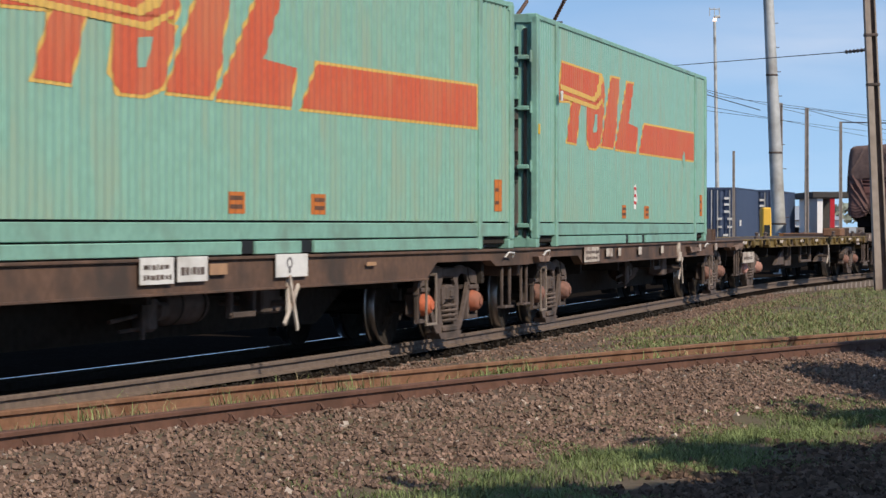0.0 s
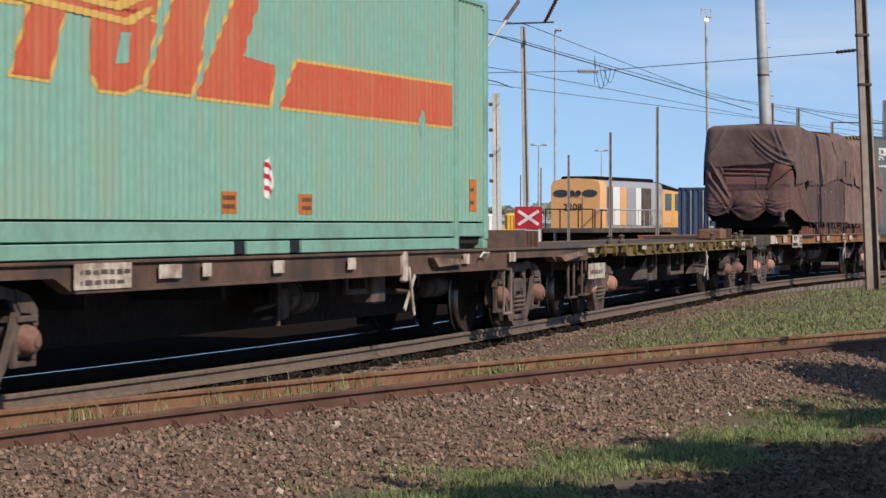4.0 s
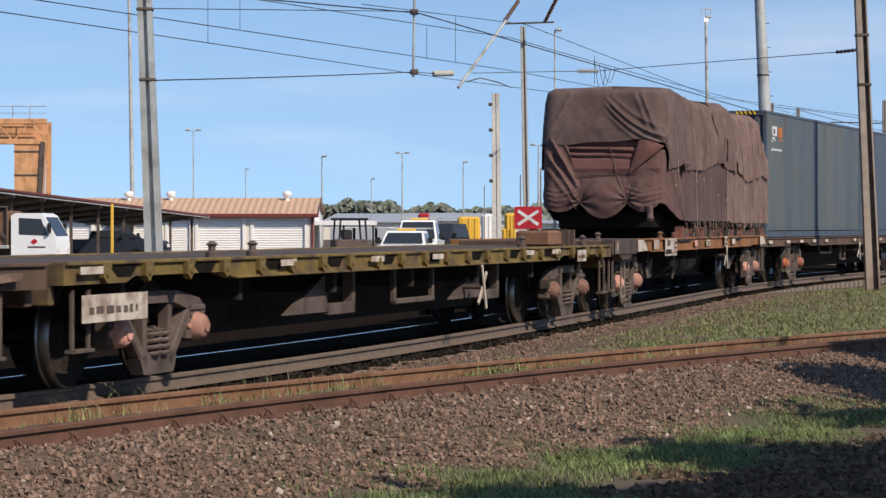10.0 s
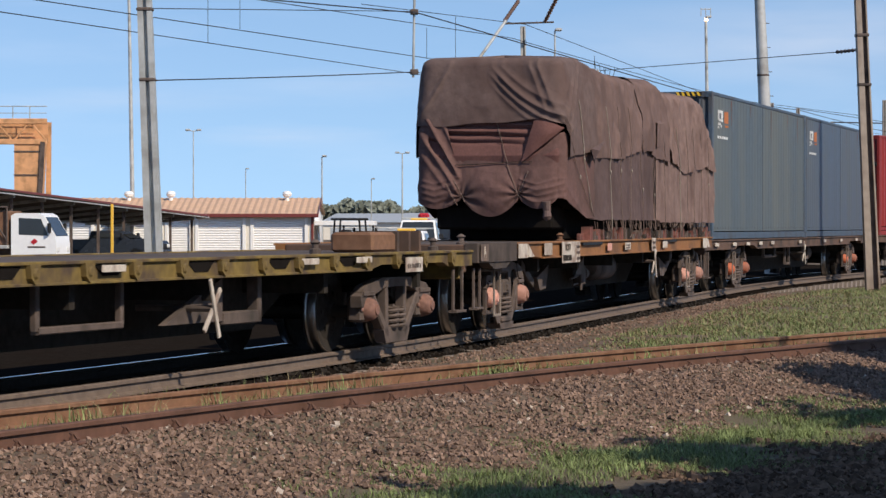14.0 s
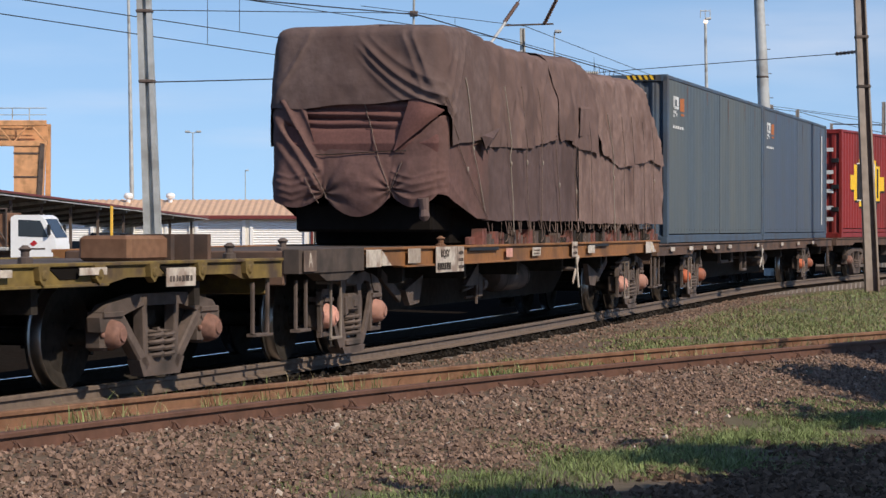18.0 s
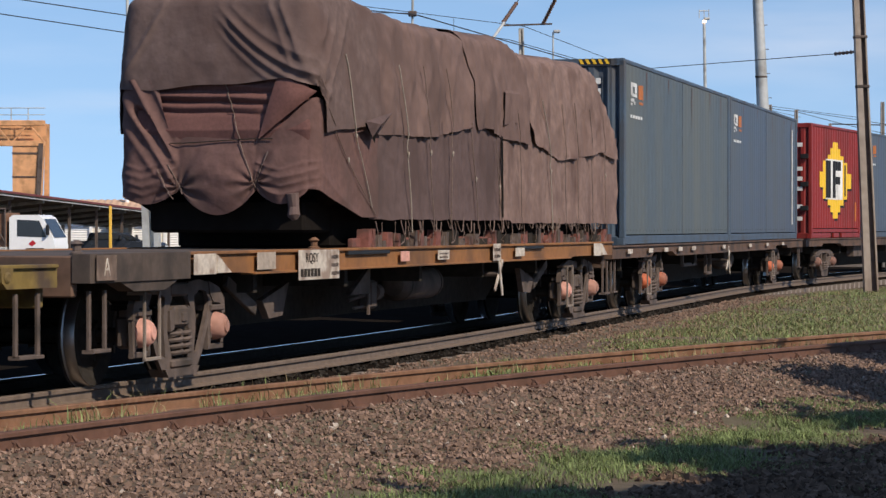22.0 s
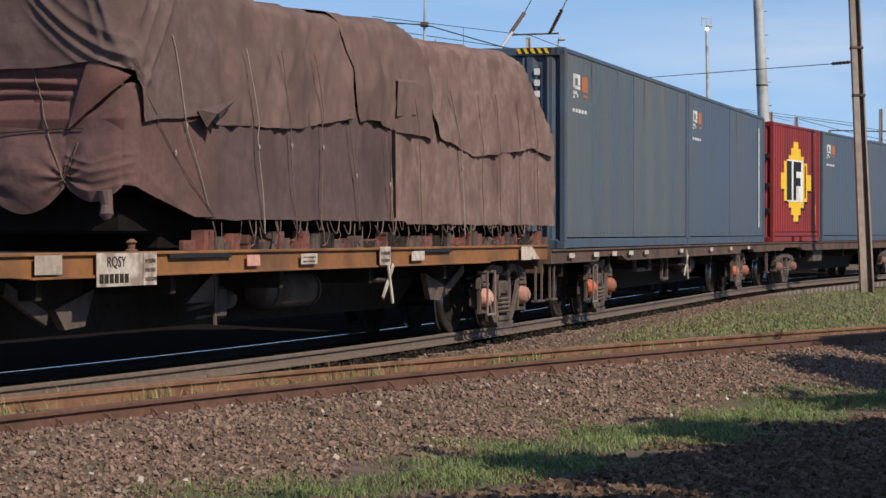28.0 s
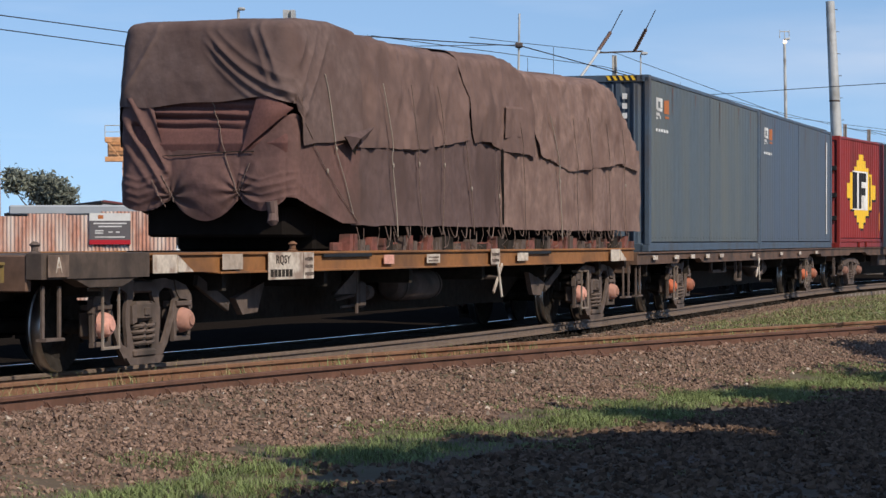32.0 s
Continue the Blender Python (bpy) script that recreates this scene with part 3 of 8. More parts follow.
    geo = n.new("ShaderNodeNewGeometry")
    n1, n2, n3 = (n.new("ShaderNodeTexNoise") for _ in range(3))
    for nd, sc, de in ((n1, 0.35, 5), (n2, 9.0, 8), (n3, 2.2, 6)):
        nd.inputs["Scale"].default_value, nd.inputs["Detail"].default_value = sc, de
        l.new(geo.outputs["Position"], nd.inputs[0])
    r1 = n.new("ShaderNodeValToRGB")
    r1.color_ramp.elements[0].color, r1.color_ramp.elements[1].color = (0.058, 0.037, 0.027, 1), (0.175, 0.118, 0.084, 1)
    r1.color_ramp.elements[0].position, r1.color_ramp.elements[1].position = 0.3, 0.72
    l.new(n2.outputs[0], r1.inputs[0])
    r2 = n.new("ShaderNodeValToRGB")
    r2.color_ramp.elements[0].color, r2.color_ramp.elements[1].color = (0.062, 0.052, 0.026, 1), (0.14, 0.108, 0.062, 1)
    l.new(n3.outputs[0], r2.inputs[0])
    mx = n.new("ShaderNodeMix")
    mx.data_type = "RGBA"
    r3 = n.new("ShaderNodeValToRGB")
    r3.color_ramp.elements[0].position, r3.color_ramp.elements[1].position = 0.42, 0.6
    l.new(n1.outputs[0], r3.inputs[0]), l.new(r3.outputs[0], mx.inputs["Factor"])
    l.new(r1.outputs[0], mx.inputs["A"]), l.new(r2.outputs[0], mx.inputs["B"])
    l.new(mx.outputs["Result"], b.inputs["Base Color"])
    b.inputs["Roughness"].default_value = 0.95
    bp = n.new("ShaderNodeBump")
    bp.inputs["Strength"].default_value, bp.inputs["Distance"].default_value = 0.7, 0.03
    l.new(n2.outputs[0], bp.inputs["Height"]), l.new(bp.outputs[0], b.inputs["Normal"])
    return m


def build_ground():
    xs = steps([(-2500, -300, 440), (-300, -40, 26), (-40, -12, 2.0), (-12, 12, 0.25), (12, 40, 2.0), (40, 300, 26), (300, 2500, 440)])
    ys = steps([(-60, -10, 10), (-10, 10, 2.0), (10, 40, 0.25), (40, 80, 1.0), (80, 200, 12), (200, 600, 80), (600, 4000, 680)])
    verts = [(x, y, ground_z(x, y)) for y in ys for x in xs]
    k = len(xs)
    faces = [(j * k + i, j * k + i + 1, (j + 1) * k + i + 1, (j + 1) * k + i) for j in range(len(ys) - 1) for i in range(k - 1)]
    me = bpy.data.meshes.new("ground")
    me.from_pydata(verts, [], faces)
    me.materials.append(ground_material())
    me.polygons.foreach_set("use_smooth", [True] * len(faces))
    tagged(new("ground", me), "bare brown soil of a railway yard, patchy with gravel", "ground", kind="structure")


build_ground()


def rail_profile(tall=0.135):
    w = 0.035
    return [(-0.062, -tall), (0.062, -tall), (0.062, -tall + 0.012), (0.012, -tall + 0.03), (0.009, -0.042), (w, -0.034), (w, -0.008), (w - 0.008, 0),
            (-w + 0.008, 0), (-w, -0.008), (-w, -0.034), (-0.009, -0.042), (-0.012, -tall + 0.03), (-0.062, -tall + 0.012)]


def rail_sweep(points, profile):
    rings = []
    for x, y, a in points:
        rings.append([(x + u * math.cos(a), y - u * math.sin(a), z) for u, z in profile])
    return Mesh().loft(rings, True)


def build_tracks():
    run_s = [i * 1.5 for i in range(-26, 66)]
    for out, name in ((0.5335 + 0.035, "near"), (-0.5335 - 0.035, "far")):
        pts = [main_line(s, out) for s in run_s]
        # The far rail takes a darker colour to paint in the shade on its side.
        rail = thing("rail", "steel rail of the running line; near one dusty, far one shade-dark with polished head", "rail", kind="structure",
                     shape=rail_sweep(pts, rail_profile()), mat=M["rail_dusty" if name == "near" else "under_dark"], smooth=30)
        top = [(-0.026, 0.0005), (0.026, 0.0005), (0.026, 0.0025), (-0.026, 0.0025)]
        if name == "far":
            part("polished_head", rail_sweep(pts, top), "railhead", rail, "polished running surface of the rail")
    ys = [i * 0.75 for i in range(4, 62)]
    near = thing("rail", "rust-brown steel rail of the unused siding, bedded in stone", "rail", kind="structure",
                 shape=rail_sweep([siding(y) for y in ys], rail_profile(0.15)), mat=M["rail_rust"], smooth=30)
    thing("rail", "orange rusted rail of the unused siding, half sunk in grass", "rail", kind="structure",
          shape=rail_sweep([siding(y, 1.14) for y in ys], rail_profile(0.15)), mat=M["rail_orange"], smooth=30)
    # spikes and clips along the near rail's foot
    clip = Mesh().tube([(0, -0.07, -0.14), (0, -0.085, -0.10), (0.02, -0.06, -0.085), (0.045, -0.07, -0.095), (0.05, -0.10, -0.13)], 0.011, 6)
    clip.box(-0.05, 0.08, -0.17, -0.05, -0.155, -0.135, 0.006)
    data = clip.data("rail_clip", M["rail_rust"], 40)
    y = 12.0
    while y < 40:
        x, yy, a = siding(y)
        part("rail_clip", data, None, near, m=Matrix.Translation((x + 0.01, yy, 0.04)) @ Matrix.Rotation(math.pi / 2 - a, 4, "Z") @ Matrix.Scale(1.15, 4))
        y += 0.68 * math.cos(a)
    # concrete sleepers of the running line
    block = Mesh()
    block.loft([[(-0.125, y0, -0.30), (0.125, y0, -0.30), (0.105, y0, -0.145), (-0.105, y0, -0.145)] for y0 in (-1.05, 1.05)]).moved(Matrix.Translation((0, 0, -0.03)))
    sl = block.data("sleeper", M["sleeper"], 20)
    bed = tagged(new("sleepers"), "dusty concrete sleepers under the running line", "sleepers", kind="structure")
    s = -20.0
    while s < 75:
        x, yy, a = main_line(s)
        part("sleeper", sl, None, bed, m=pose(x, yy, 0.002 * wobble(s, 0, 3), 0, 0, 90 - math.degrees(a)))
        s += 0.68


build_tracks()


def shaded_bed():
    """Ballast between and beside the running rails, near-black to paint in the train's shade."""
    rows_ = []
    for i in range(-52, 160):
        s = i * 0.5
        row = []
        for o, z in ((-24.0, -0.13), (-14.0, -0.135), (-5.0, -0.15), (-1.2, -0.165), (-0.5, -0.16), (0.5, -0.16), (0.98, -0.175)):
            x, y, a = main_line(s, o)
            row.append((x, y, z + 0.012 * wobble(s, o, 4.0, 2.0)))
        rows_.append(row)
    # The colour itself holds the shade below and behind the wagons.
    m = material("shade_dark_ballast", (0.017, 0.014, 0.012), 1.0, spec=0.0, vary=0.5, grain=22, stain=2.0, bump=1.0, dirt=(0.016, 0.012, 0.01))
    thing("ballast_bed", "ballast under the running line, coloured near-black for the train's shade", "ballast", kind="structure", shape=Mesh().loft(rows_, False, False), mat=m)


shaded_bed()


def stones(name, spots, label, mat, seed, lo=0.015, hi=0.038):
    """Crushed stone: each spot (x, y, z) takes one angular lump."""
    rng = np.random.default_rng(seed)
    n = len(spots)
    cube = np.array([(x, y, z) for x in (-1, 1) for y in (-1, 1) for z in (-1, 1)], float)
    v = cube[None] * rng.uniform(0.35, 1.0, (n, 8, 3)) * rng.uniform(0.5, 1.0, (n, 1, 3))
    q = rng.normal(size=(n, 4))
    q /= np.linalg.norm(q, axis=1)[:, None]
    w, x, y, z = q.T
    rot = np.stack([1 - 2 * (y * y + z * z), 2 * (x * y - z * w), 2 * (x * z + y * w), 2 * (x * y + z * w), 1 - 2 * (x * x + z * z), 2 * (y * z - x * w),
                    2 * (x * z - y * w), 2 * (y * z + x * w), 1 - 2 * (x * x + y * y)], 1).reshape(n, 3, 3)
    size = lo + (hi - lo) * rng.random(n) ** 1.6
    v = np.einsum("nij,nkj->nki", rot, v) * size[:, None, None] + np.array(spots)[:, None, :]
    quads = np.array([(0, 1, 3, 2), (4, 6, 7, 5), (0, 4, 5, 1), (2, 3, 7, 6), (0, 2, 6, 4), (1, 5, 7, 3)])
    f = (quads[None] + 8 * np.arange(n)[:, None, None]).reshape(-1, 4)
    me = bpy.data.meshes.new(name)
    me.vertices.add(8 * n), me.loops.add(24 * n), me.polygons.add(6 * n)
    me.vertices.foreach_set("co", v.ravel())
    me.loops.foreach_set("vertex_index", f.ravel().astype(np.int32))
    me.polygons.foreach_set("loop_start", np.arange(0, 24 * n, 4, dtype=np.int32))
    me.update(calc_edges=True)
    me.polygons.foreach_set("use_smooth", np.zeros(6 * n, dtype=bool))
    me.materials.append(M[mat])
    return tagged(new(name, me), label, "gravel", kind="stuff")


def blades(name, spots, label, mat, seed, tall=0.14, wide=0.006, bend=0.5):
    """Grass: each spot (x, y, z, size) takes one bent blade."""
    rng = np.random.default_rng(seed)
    sp = np.array(spots)
    n = len(sp)
    a, h = rng.uniform(0, math.tau, n), tall * sp[:, 3] * rng.uniform(0.45, 1.2, n)
    d = np.stack([np.cos(a), np.sin(a), np.zeros(n)], 1)
    side = np.stack([-d[:, 1], d[:, 0], np.zeros(n)], 1)
    b = bend * rng.uniform(0.2, 1.2, n) * h
    up = np.array([0, 0, 1.0])
    p, w = sp[:, :3], wide * rng.uniform(0.6, 1.3, n)
    m1 = p + d * (b * 0.25)[:, None] + up * (h * 0.6)[:, None]
    m2 = p + d * b[:, None] + up * h[:, None]
    v = np.stack([p - side * w[:, None], p + side * w[:, None], m1 + side * (w * 0.75)[:, None], m1 - side * (w * 0.75)[:, None], m2], 1)
    me = bpy.data.meshes.new(name)
    me.vertices.add(5 * n), me.loops.add(7 * n), me.polygons.add(2 * n)
    me.vertices.foreach_set("co", v.ravel())
    k = 5 * np.arange(n)[:, None]
    me.loops.foreach_set("vertex_index", (np.array([0, 1, 2, 3, 3, 2, 4])[None] + k).ravel().astype(np.int32))
    starts = (7 * np.arange(n)[:, None] + np.array([0, 4])[None]).ravel()
    me.polygons.foreach_set("loop_start", starts.astype(np.int32))
    me.update(calc_edges=True)
    me.materials.append(M[mat])
    return tagged(new(name, me), label, "grass", kind="stuff")


def scatter_ground():
    rnd = random.Random(5)
    spots, pale = [], []
    for _ in range(54000):       # the siding's stone shoulder
        y = 7 + 33 * rnd.random() ** 1.15
        n = 0.06 + 2.35 * rnd.random() ** 0.95
        x, yy, a = siding(y)
        px, py = x + n * math.cos(a), yy - n * math.sin(a)
        if n > 1.7 and wobble(px, py, 1.1, 5) > 0.5 - (n - 1.7):
            continue
        (pale if rnd.random() < 0.01 else spots).append((px, py, ground_z(px, py) + rnd.uniform(-0.012, 0.02)))
    for _ in range(9000):        # loose stone between the siding and the running line
        s = rnd.uniform(-16, 40)
        x, y, a = main_line(s, rnd.uniform(0.95, 1.15) + 1.6 * rnd.random() ** 1.5)
        sx, _, b = siding(min(y, 46))
        if (x - sx) * math.cos(b) > -1.25:
            continue
        spots.append((x, y, ground_z(x, y) + rnd.uniform(-0.01, 0.015)))
    clods = []
    for _ in range(42000):        # dirt and clods in the tree's shade
        y = 6 + 21 * rnd.random() ** 0.8
        n = rnd.uniform(2.7, 6.4 if y > 15 else 9.0)
        x, yy, a = siding(y)
        px, py = x + n * math.cos(a), yy - n * math.sin(a)
        if n < 3.6 and wobble(px, py, 1.5, 7.0) < 0.9 * rnd.random():
            continue
        clods.append((px, py, ground_z(px, py) + rnd.uniform(-0.015, 0.014)))
    stones("dirt_clods", clods, "brown clods and broken bark on bare soil", "clod", 6, 0.012, 0.05)
    stones("crushed_stone", spots, "brown crushed stone ballast heaped along the siding", "stone", 2, 0.012, 0.032)
    stones("pale_stone", pale, "scattered pale stones among the ballast", "stone_pale", 3)
    # stones darkened to match the shade painted on the bed
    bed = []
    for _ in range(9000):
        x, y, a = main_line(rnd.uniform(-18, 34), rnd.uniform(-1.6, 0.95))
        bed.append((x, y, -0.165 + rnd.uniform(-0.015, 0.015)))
    stones("dark_stone", bed, "ballast stones between the rails, coloured near-black for the train's shade", "stone_shade", 4)
    # grass
    g = []
    for _ in range(330000):       # the green verge below the stone shoulder
        y = rnd.uniform(6, 38)
        n = rnd.uniform(1.55, 5.6)
        x, yy, a = siding(y)
        px, py = x + n * math.cos(a), yy - n * math.sin(a)
        c = wobble(px, py, 0.8, 1.0) + 0.6 * wobble(px, py, 2.6, 4.0)
        edge = 1 - abs(n - 2.7) / 1.35 if n < 3.2 else max(-0.35, 0.63 - 0.75 * (n - 3.2))
        if c + 0.8 * edge < 0.08 + 0.9 * rnd.random() + 0.25 * max(0, (15 - y) / 6):
            continue
        g.append((px, py, ground_z(px, py) - 0.01, 0.45 + 0.6 * max(0, edge) + 0.35 * max(0, c)))
    blades("verge_grass", g, "short green grass on the verge of the siding", "grass", 11, 0.068, 0.0034, 1.3)
    g, dry = [], []
    for _ in range(26000):       # between the siding's rails and just behind them
        y = 7 + 36 * rnd.random() ** 1.2
        o = rnd.choice((rnd.uniform(0.10, 1.02), rnd.uniform(0.10, 1.02), rnd.uniform(1.25, 1.9)))
        x, yy, a = siding(y, o)
        if wobble(x, yy, 1.2, 8.0) + 0.5 * wobble(x, yy, 3.1, 2.0) < 0.0 + 0.36 * rnd.random():
            continue
        (dry if rnd.random() < 0.4 else g).append((x, yy, ground_z(x, yy) - 0.01, rnd.choice((0.6, 0.8, 1.0, 1.5))))
    blades("siding_grass", g, "tufts of green grass between the siding's rails", "grass", 12, 0.105, 0.005, 0.9)
    blades("siding_dry_grass", dry, "dry yellow grass between the siding's rails", "grass_dry", 13, 0.13, 0.0045, 0.9)
    g, dry = [], []
    for _ in range(210000):       # the grassy wedge beyond, between the lines
        y = 24 + 56 * rnd.random() ** 0.8
        if y < 44:
            x0 = siding(y, 1.35)[0]
        else:
            x0 = siding(44, 1.35)[0] + (y - 44) * 0.75
        k = int(np.searchsorted(LINE_Y, y))
        x1 = LINE_X[min(k, len(LINE_X) - 1)] + 0.55
        if x0 <= x1:
            continue
        x = rnd.uniform(x1, x1 + max(0.2, x0 - x1))
        if x > 16:
            continue
        far = min(1, max(0, (y - 25) / 14))
        if 1.2 * wobble(x, y, 0.6, 2.0) + 0.8 * wobble(x, y, 2.1, 6.0) + 0.9 * far - 0.25 < 0.05 + 0.6 * rnd.random():
            continue
        (dry if rnd.random() < 0.28 else g).append((x, y, ground_z(x, y) - 0.01, 0.5 + 0.9 * far * rnd.random() + 0.3 * far))
    for _ in range(150):         # taller tufts
        y = 22 + 24 * rnd.random()
        k = int(np.searchsorted(LINE_Y, y))
        x1, x0 = LINE_X[k] + 1.2, siding(min(y, 46), 1.4)[0]
        if x0 < x1:
            continue
        cx = x1 + (x0 - x1) * rnd.random() ** 0.6
        for _ in range(rnd.randint(15, 70)):
            px, py = cx + rnd.gauss(0, 0.14), y + rnd.gauss(0, 0.2)
            g.append((px, py, ground_z(px, py) - 0.01, rnd.uniform(0.8, 2.4)))
    blades("wedge_grass", g, "rough green grass between the two lines", "grass", 14, 0.05, 0.006, 1.5)
    blades("wedge_dry_grass", dry, "dry straw-coloured grass between the two lines", "grass_dry", 15, 0.06, 0.005, 1.2)


scatter_ground()

# ---- the train ----
MOVERS = []   # (thing, pivot_a, pivot_b, offset along the wagon)
WHEELS = []
CREEPERS = []   # the yard locomotive


def corrugated(x0, x1, y, z0, z1, depth, pitch, out=-1):
    """A pressed steel sheet standing in the plane y, with upright trapezoid folds of the depth given, proud towards out."""
    n = max(1, round((x1 - x0) / pitch))
    p = (x1 - x0) / n
    prof = []
    for i in range(n):
        a = x0 + i * p
        prof += [(a, 0), (a + 0.10 * p, 0), (a + 0.34 * p, 1), (a + 0.62 * p, 1), (a + 0.86 * p, 0)]
    prof.append((x1, 0))
    verts = [(x, y + out * depth * (d - 1), z) for z in (z0, z1) for x, d in prof]
    k = len(prof)
    return Mesh().add(verts, [(i, i + 1, k + i + 1, k + i) for i in range(k - 1)])


def pressed(shape_pts, depth, pitch, x0, x1, y, lift):
    """A decal laid on the folds of a corrugated sheet: cuts the outline (x, z) into upright strips at the folds."""
    n = max(1, round((x1 - x0) / pitch))
    p = (x1 - x0) / n
    cuts = []
    for i in range(n):
        a = x0 + i * p
        cuts += [(a, 0), (a + 0.10 * p, 0), (a + 0.34 * p, 1), (a + 0.62 * p, 1), (a + 0.86 * p, 0)]
    cuts.append((x1, 0))
    xs = [c[0] for c in cuts]
    ds = [c[1] for c in cuts]
    lo, hi = min(q[0] for q in shape_pts), max(q[0] for q in shape_pts)
    marks = sorted({lo, hi, *[x for x in xs if lo < x < hi], *[q[0] for q in shape_pts]})
    marks = [m for i, m in enumerate(marks) if i == 0 or m - marks[i - 1] > 1e-3]
    mesh = Mesh()

    def spans(x):
        hits = []
        for (ax, az), (bx, bz) in zip(shape_pts, shape_pts[1:] + shape_pts[:1]):
            if (ax <= x < bx) or (bx <= x < ax):
                hits.append(az + (bz - az) * (x - ax) / (bx - ax))
        hits.sort()
        return list(zip(hits[::2], hits[1::2]))
    for a, b in zip(marks, marks[1:]):
        if b - a < 1e-4:
            continue
        sa, sb = spans(a + 1e-5), spans(b - 1e-5)
        da, db = (depth * (np.interp(x, xs, ds) - 1) for x in (a, b))
        for (l0, h0), (l1, h1) in zip(sa, sb):
            mesh.add([(a, y - da - lift, l0), (b, y - db - lift, l1), (b, y - db - lift, h1), (a, y - da - lift, h0)], [(0, 1, 2, 3)])
    return mesh


CASTING = None


def container(name, label, length, paint, frame_paint, depth, pitch, group, inset=0.0, base=0.30, high=2.896, wide=2.44):
    """A freight container; its origin is the middle of its floor, x runs to its far end and -y faces the camera."""
    global CASTING
    root = thing(name, label, "container", group)
    L, W = length / 2, wide / 2
    top = high
    for side in (-1, 1):
        sheet = corrugated(-L + 0.06, L - 0.06, side * (W - 0.012), base, top - 0.07, depth, pitch, side)
        part("side_panel", sheet, paint, root, smooth=None)
    for end in (-1, 1):
        sheet = corrugated(-W + 0.08, W - 0.08, 0, 0.14, top - 0.10, 0.045, 0.27, -1)
        sheet.moved(Matrix.Translation((end * (L - 0.02), 0, 0)) @ Matrix.Rotation(-math.pi / 2 if end < 0 else math.pi / 2, 4, "Z"))
        part("end_panel", sheet, frame_paint, root, smooth=None)
        part("top_end_rail", Mesh().box(end * L - 0.05 if end > 0 else -L, L if end > 0 else -L + 0.05, -W + 0.1, W - 0.1, top - 0.12, top - 0.005, 0.008), frame_paint, root)
        part("bottom_end_rail", Mesh().box(end * L - 0.08 if end > 0 else -L, L if end > 0 else -L + 0.08, -W + 0.1, W - 0.1, 0.0, 0.14, 0.008), frame_paint, root)
    for side in (-1, 1):
        y0, y1 = (-W, -W + 0.06) if side < 0 else (W - 0.06, W)
        part("top_rail", Mesh().box(-L + 0.1, L - 0.1, y0, y1, top - 0.075, top - 0.004, 0.012), frame_paint, root)
        rail = Mesh()
        if base > 0.2:   # deep rail with fork pockets and recessed lower flange
            rail.box(-L + 0.1, L - 0.1, y0 + (0.012 if side < 0 else 0), y1 - (0.012 if side > 0 else 0), 0.15, base - 0.022, 0.008)
            pockets = sorted([-0.75, 0.75] if length > 13 else [-0.5, 0.5])
            e0 = L - (inset or 0.1)
            xs = [-e0, *[q for p in pockets for q in (p - 0.18, p + 0.18)], e0]
            for a, b in zip(xs[::2], xs[1::2]):
                rail.box(a, b, y0, y1, 0.012, 0.135, 0.008)
        else:
            rail.box(-L + 0.1, L - 0.1, y0, y1, 0.012, base - 0.02, 0.008)
        part("bottom_rail", rail, frame_paint, root)
        if base > 0.2:
            # Black strip paints the shadow line above the bottom rail.
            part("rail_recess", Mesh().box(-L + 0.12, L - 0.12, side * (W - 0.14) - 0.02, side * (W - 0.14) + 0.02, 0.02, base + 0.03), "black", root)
        for end in (-1, 1):
            posts = [end * (L - 0.075)] + ([end * (L - inset)] if inset else [])
            for k, px in enumerate(posts):
                wdt = 0.075 if k == 0 else 0.06
                part("corner_post", Mesh().box(px - wdt, px + wdt, y0 - (0.014 if side < 0 else 0.02), y1 + (0.014 if side > 0 else 0.02), 0.0 if k else 0.11, top - 0.03, 0.012), frame_paint, root)
            for z in (0.0, top - 0.118):
                if CASTING is None:
                    c = Mesh().box(-0.089, 0.089, -0.081, 0.081, 0, 0.118, 0.01)
                    CASTING = c
                dt = bpy.data.meshes.get("corner_casting_" + frame_paint) or CASTING.data("corner_casting_" + frame_paint, M[frame_paint])
                part("corner_casting", dt, None, root, m=Matrix.Translation((end * (L - 0.089), side * (W - 0.078), z)))
    part("roof", Mesh().box(-L + 0.05, L - 0.05, -W + 0.06, W - 0.06, top - 0.05, top - 0.02, 0.01), frame_paint, root)
    part("floor", Mesh().box(-L + 0.08, L - 0.08, -W + 0.06, W - 0.06, 0.06, 0.15, 0.01), "under_dark", root)
    return root


def slanted_mark(root, L, depth, pitch, W, k=1.0):
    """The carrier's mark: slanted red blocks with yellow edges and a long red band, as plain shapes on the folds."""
    a0, a1 = -L + 0.06, L - 0.06
    blocks = [
        [(-5.92, 2.46), (-2.85, 2.44), (-2.66, 2.20), (-2.76, 2.06), (-6.07, 1.95)],      # swept flag
        [(-5.19, 1.98), (-4.56, 2.00), (-4.86, 1.41), (-5.54, 1.42)],
        [(-4.02, 2.03), (-3.10, 2.08), (-2.72, 1.98), (-3.02, 1.47), (-3.42, 1.38), (-3.92, 1.38), (-4.10, 1.56)],
        [(-2.14, 2.46), (-1.43, 2.47), (-1.72, 1.84), (-1.66, 1.80), (-1.94, 1.43), (-2.96, 1.43)],
        [(-0.77, 2.45), (-0.18, 2.46), (-0.66, 1.84), (0.20, 1.80), (0.06, 1.42), (-1.82, 1.42)],
        [(0.80, 1.87), (6.16, 1.90), (6.16, 1.43), (0.34, 1.42)],                          # long band
    ]
    for poly in blocks:
        poly = [(L - (L - u) * k, v) for u, v in poly]
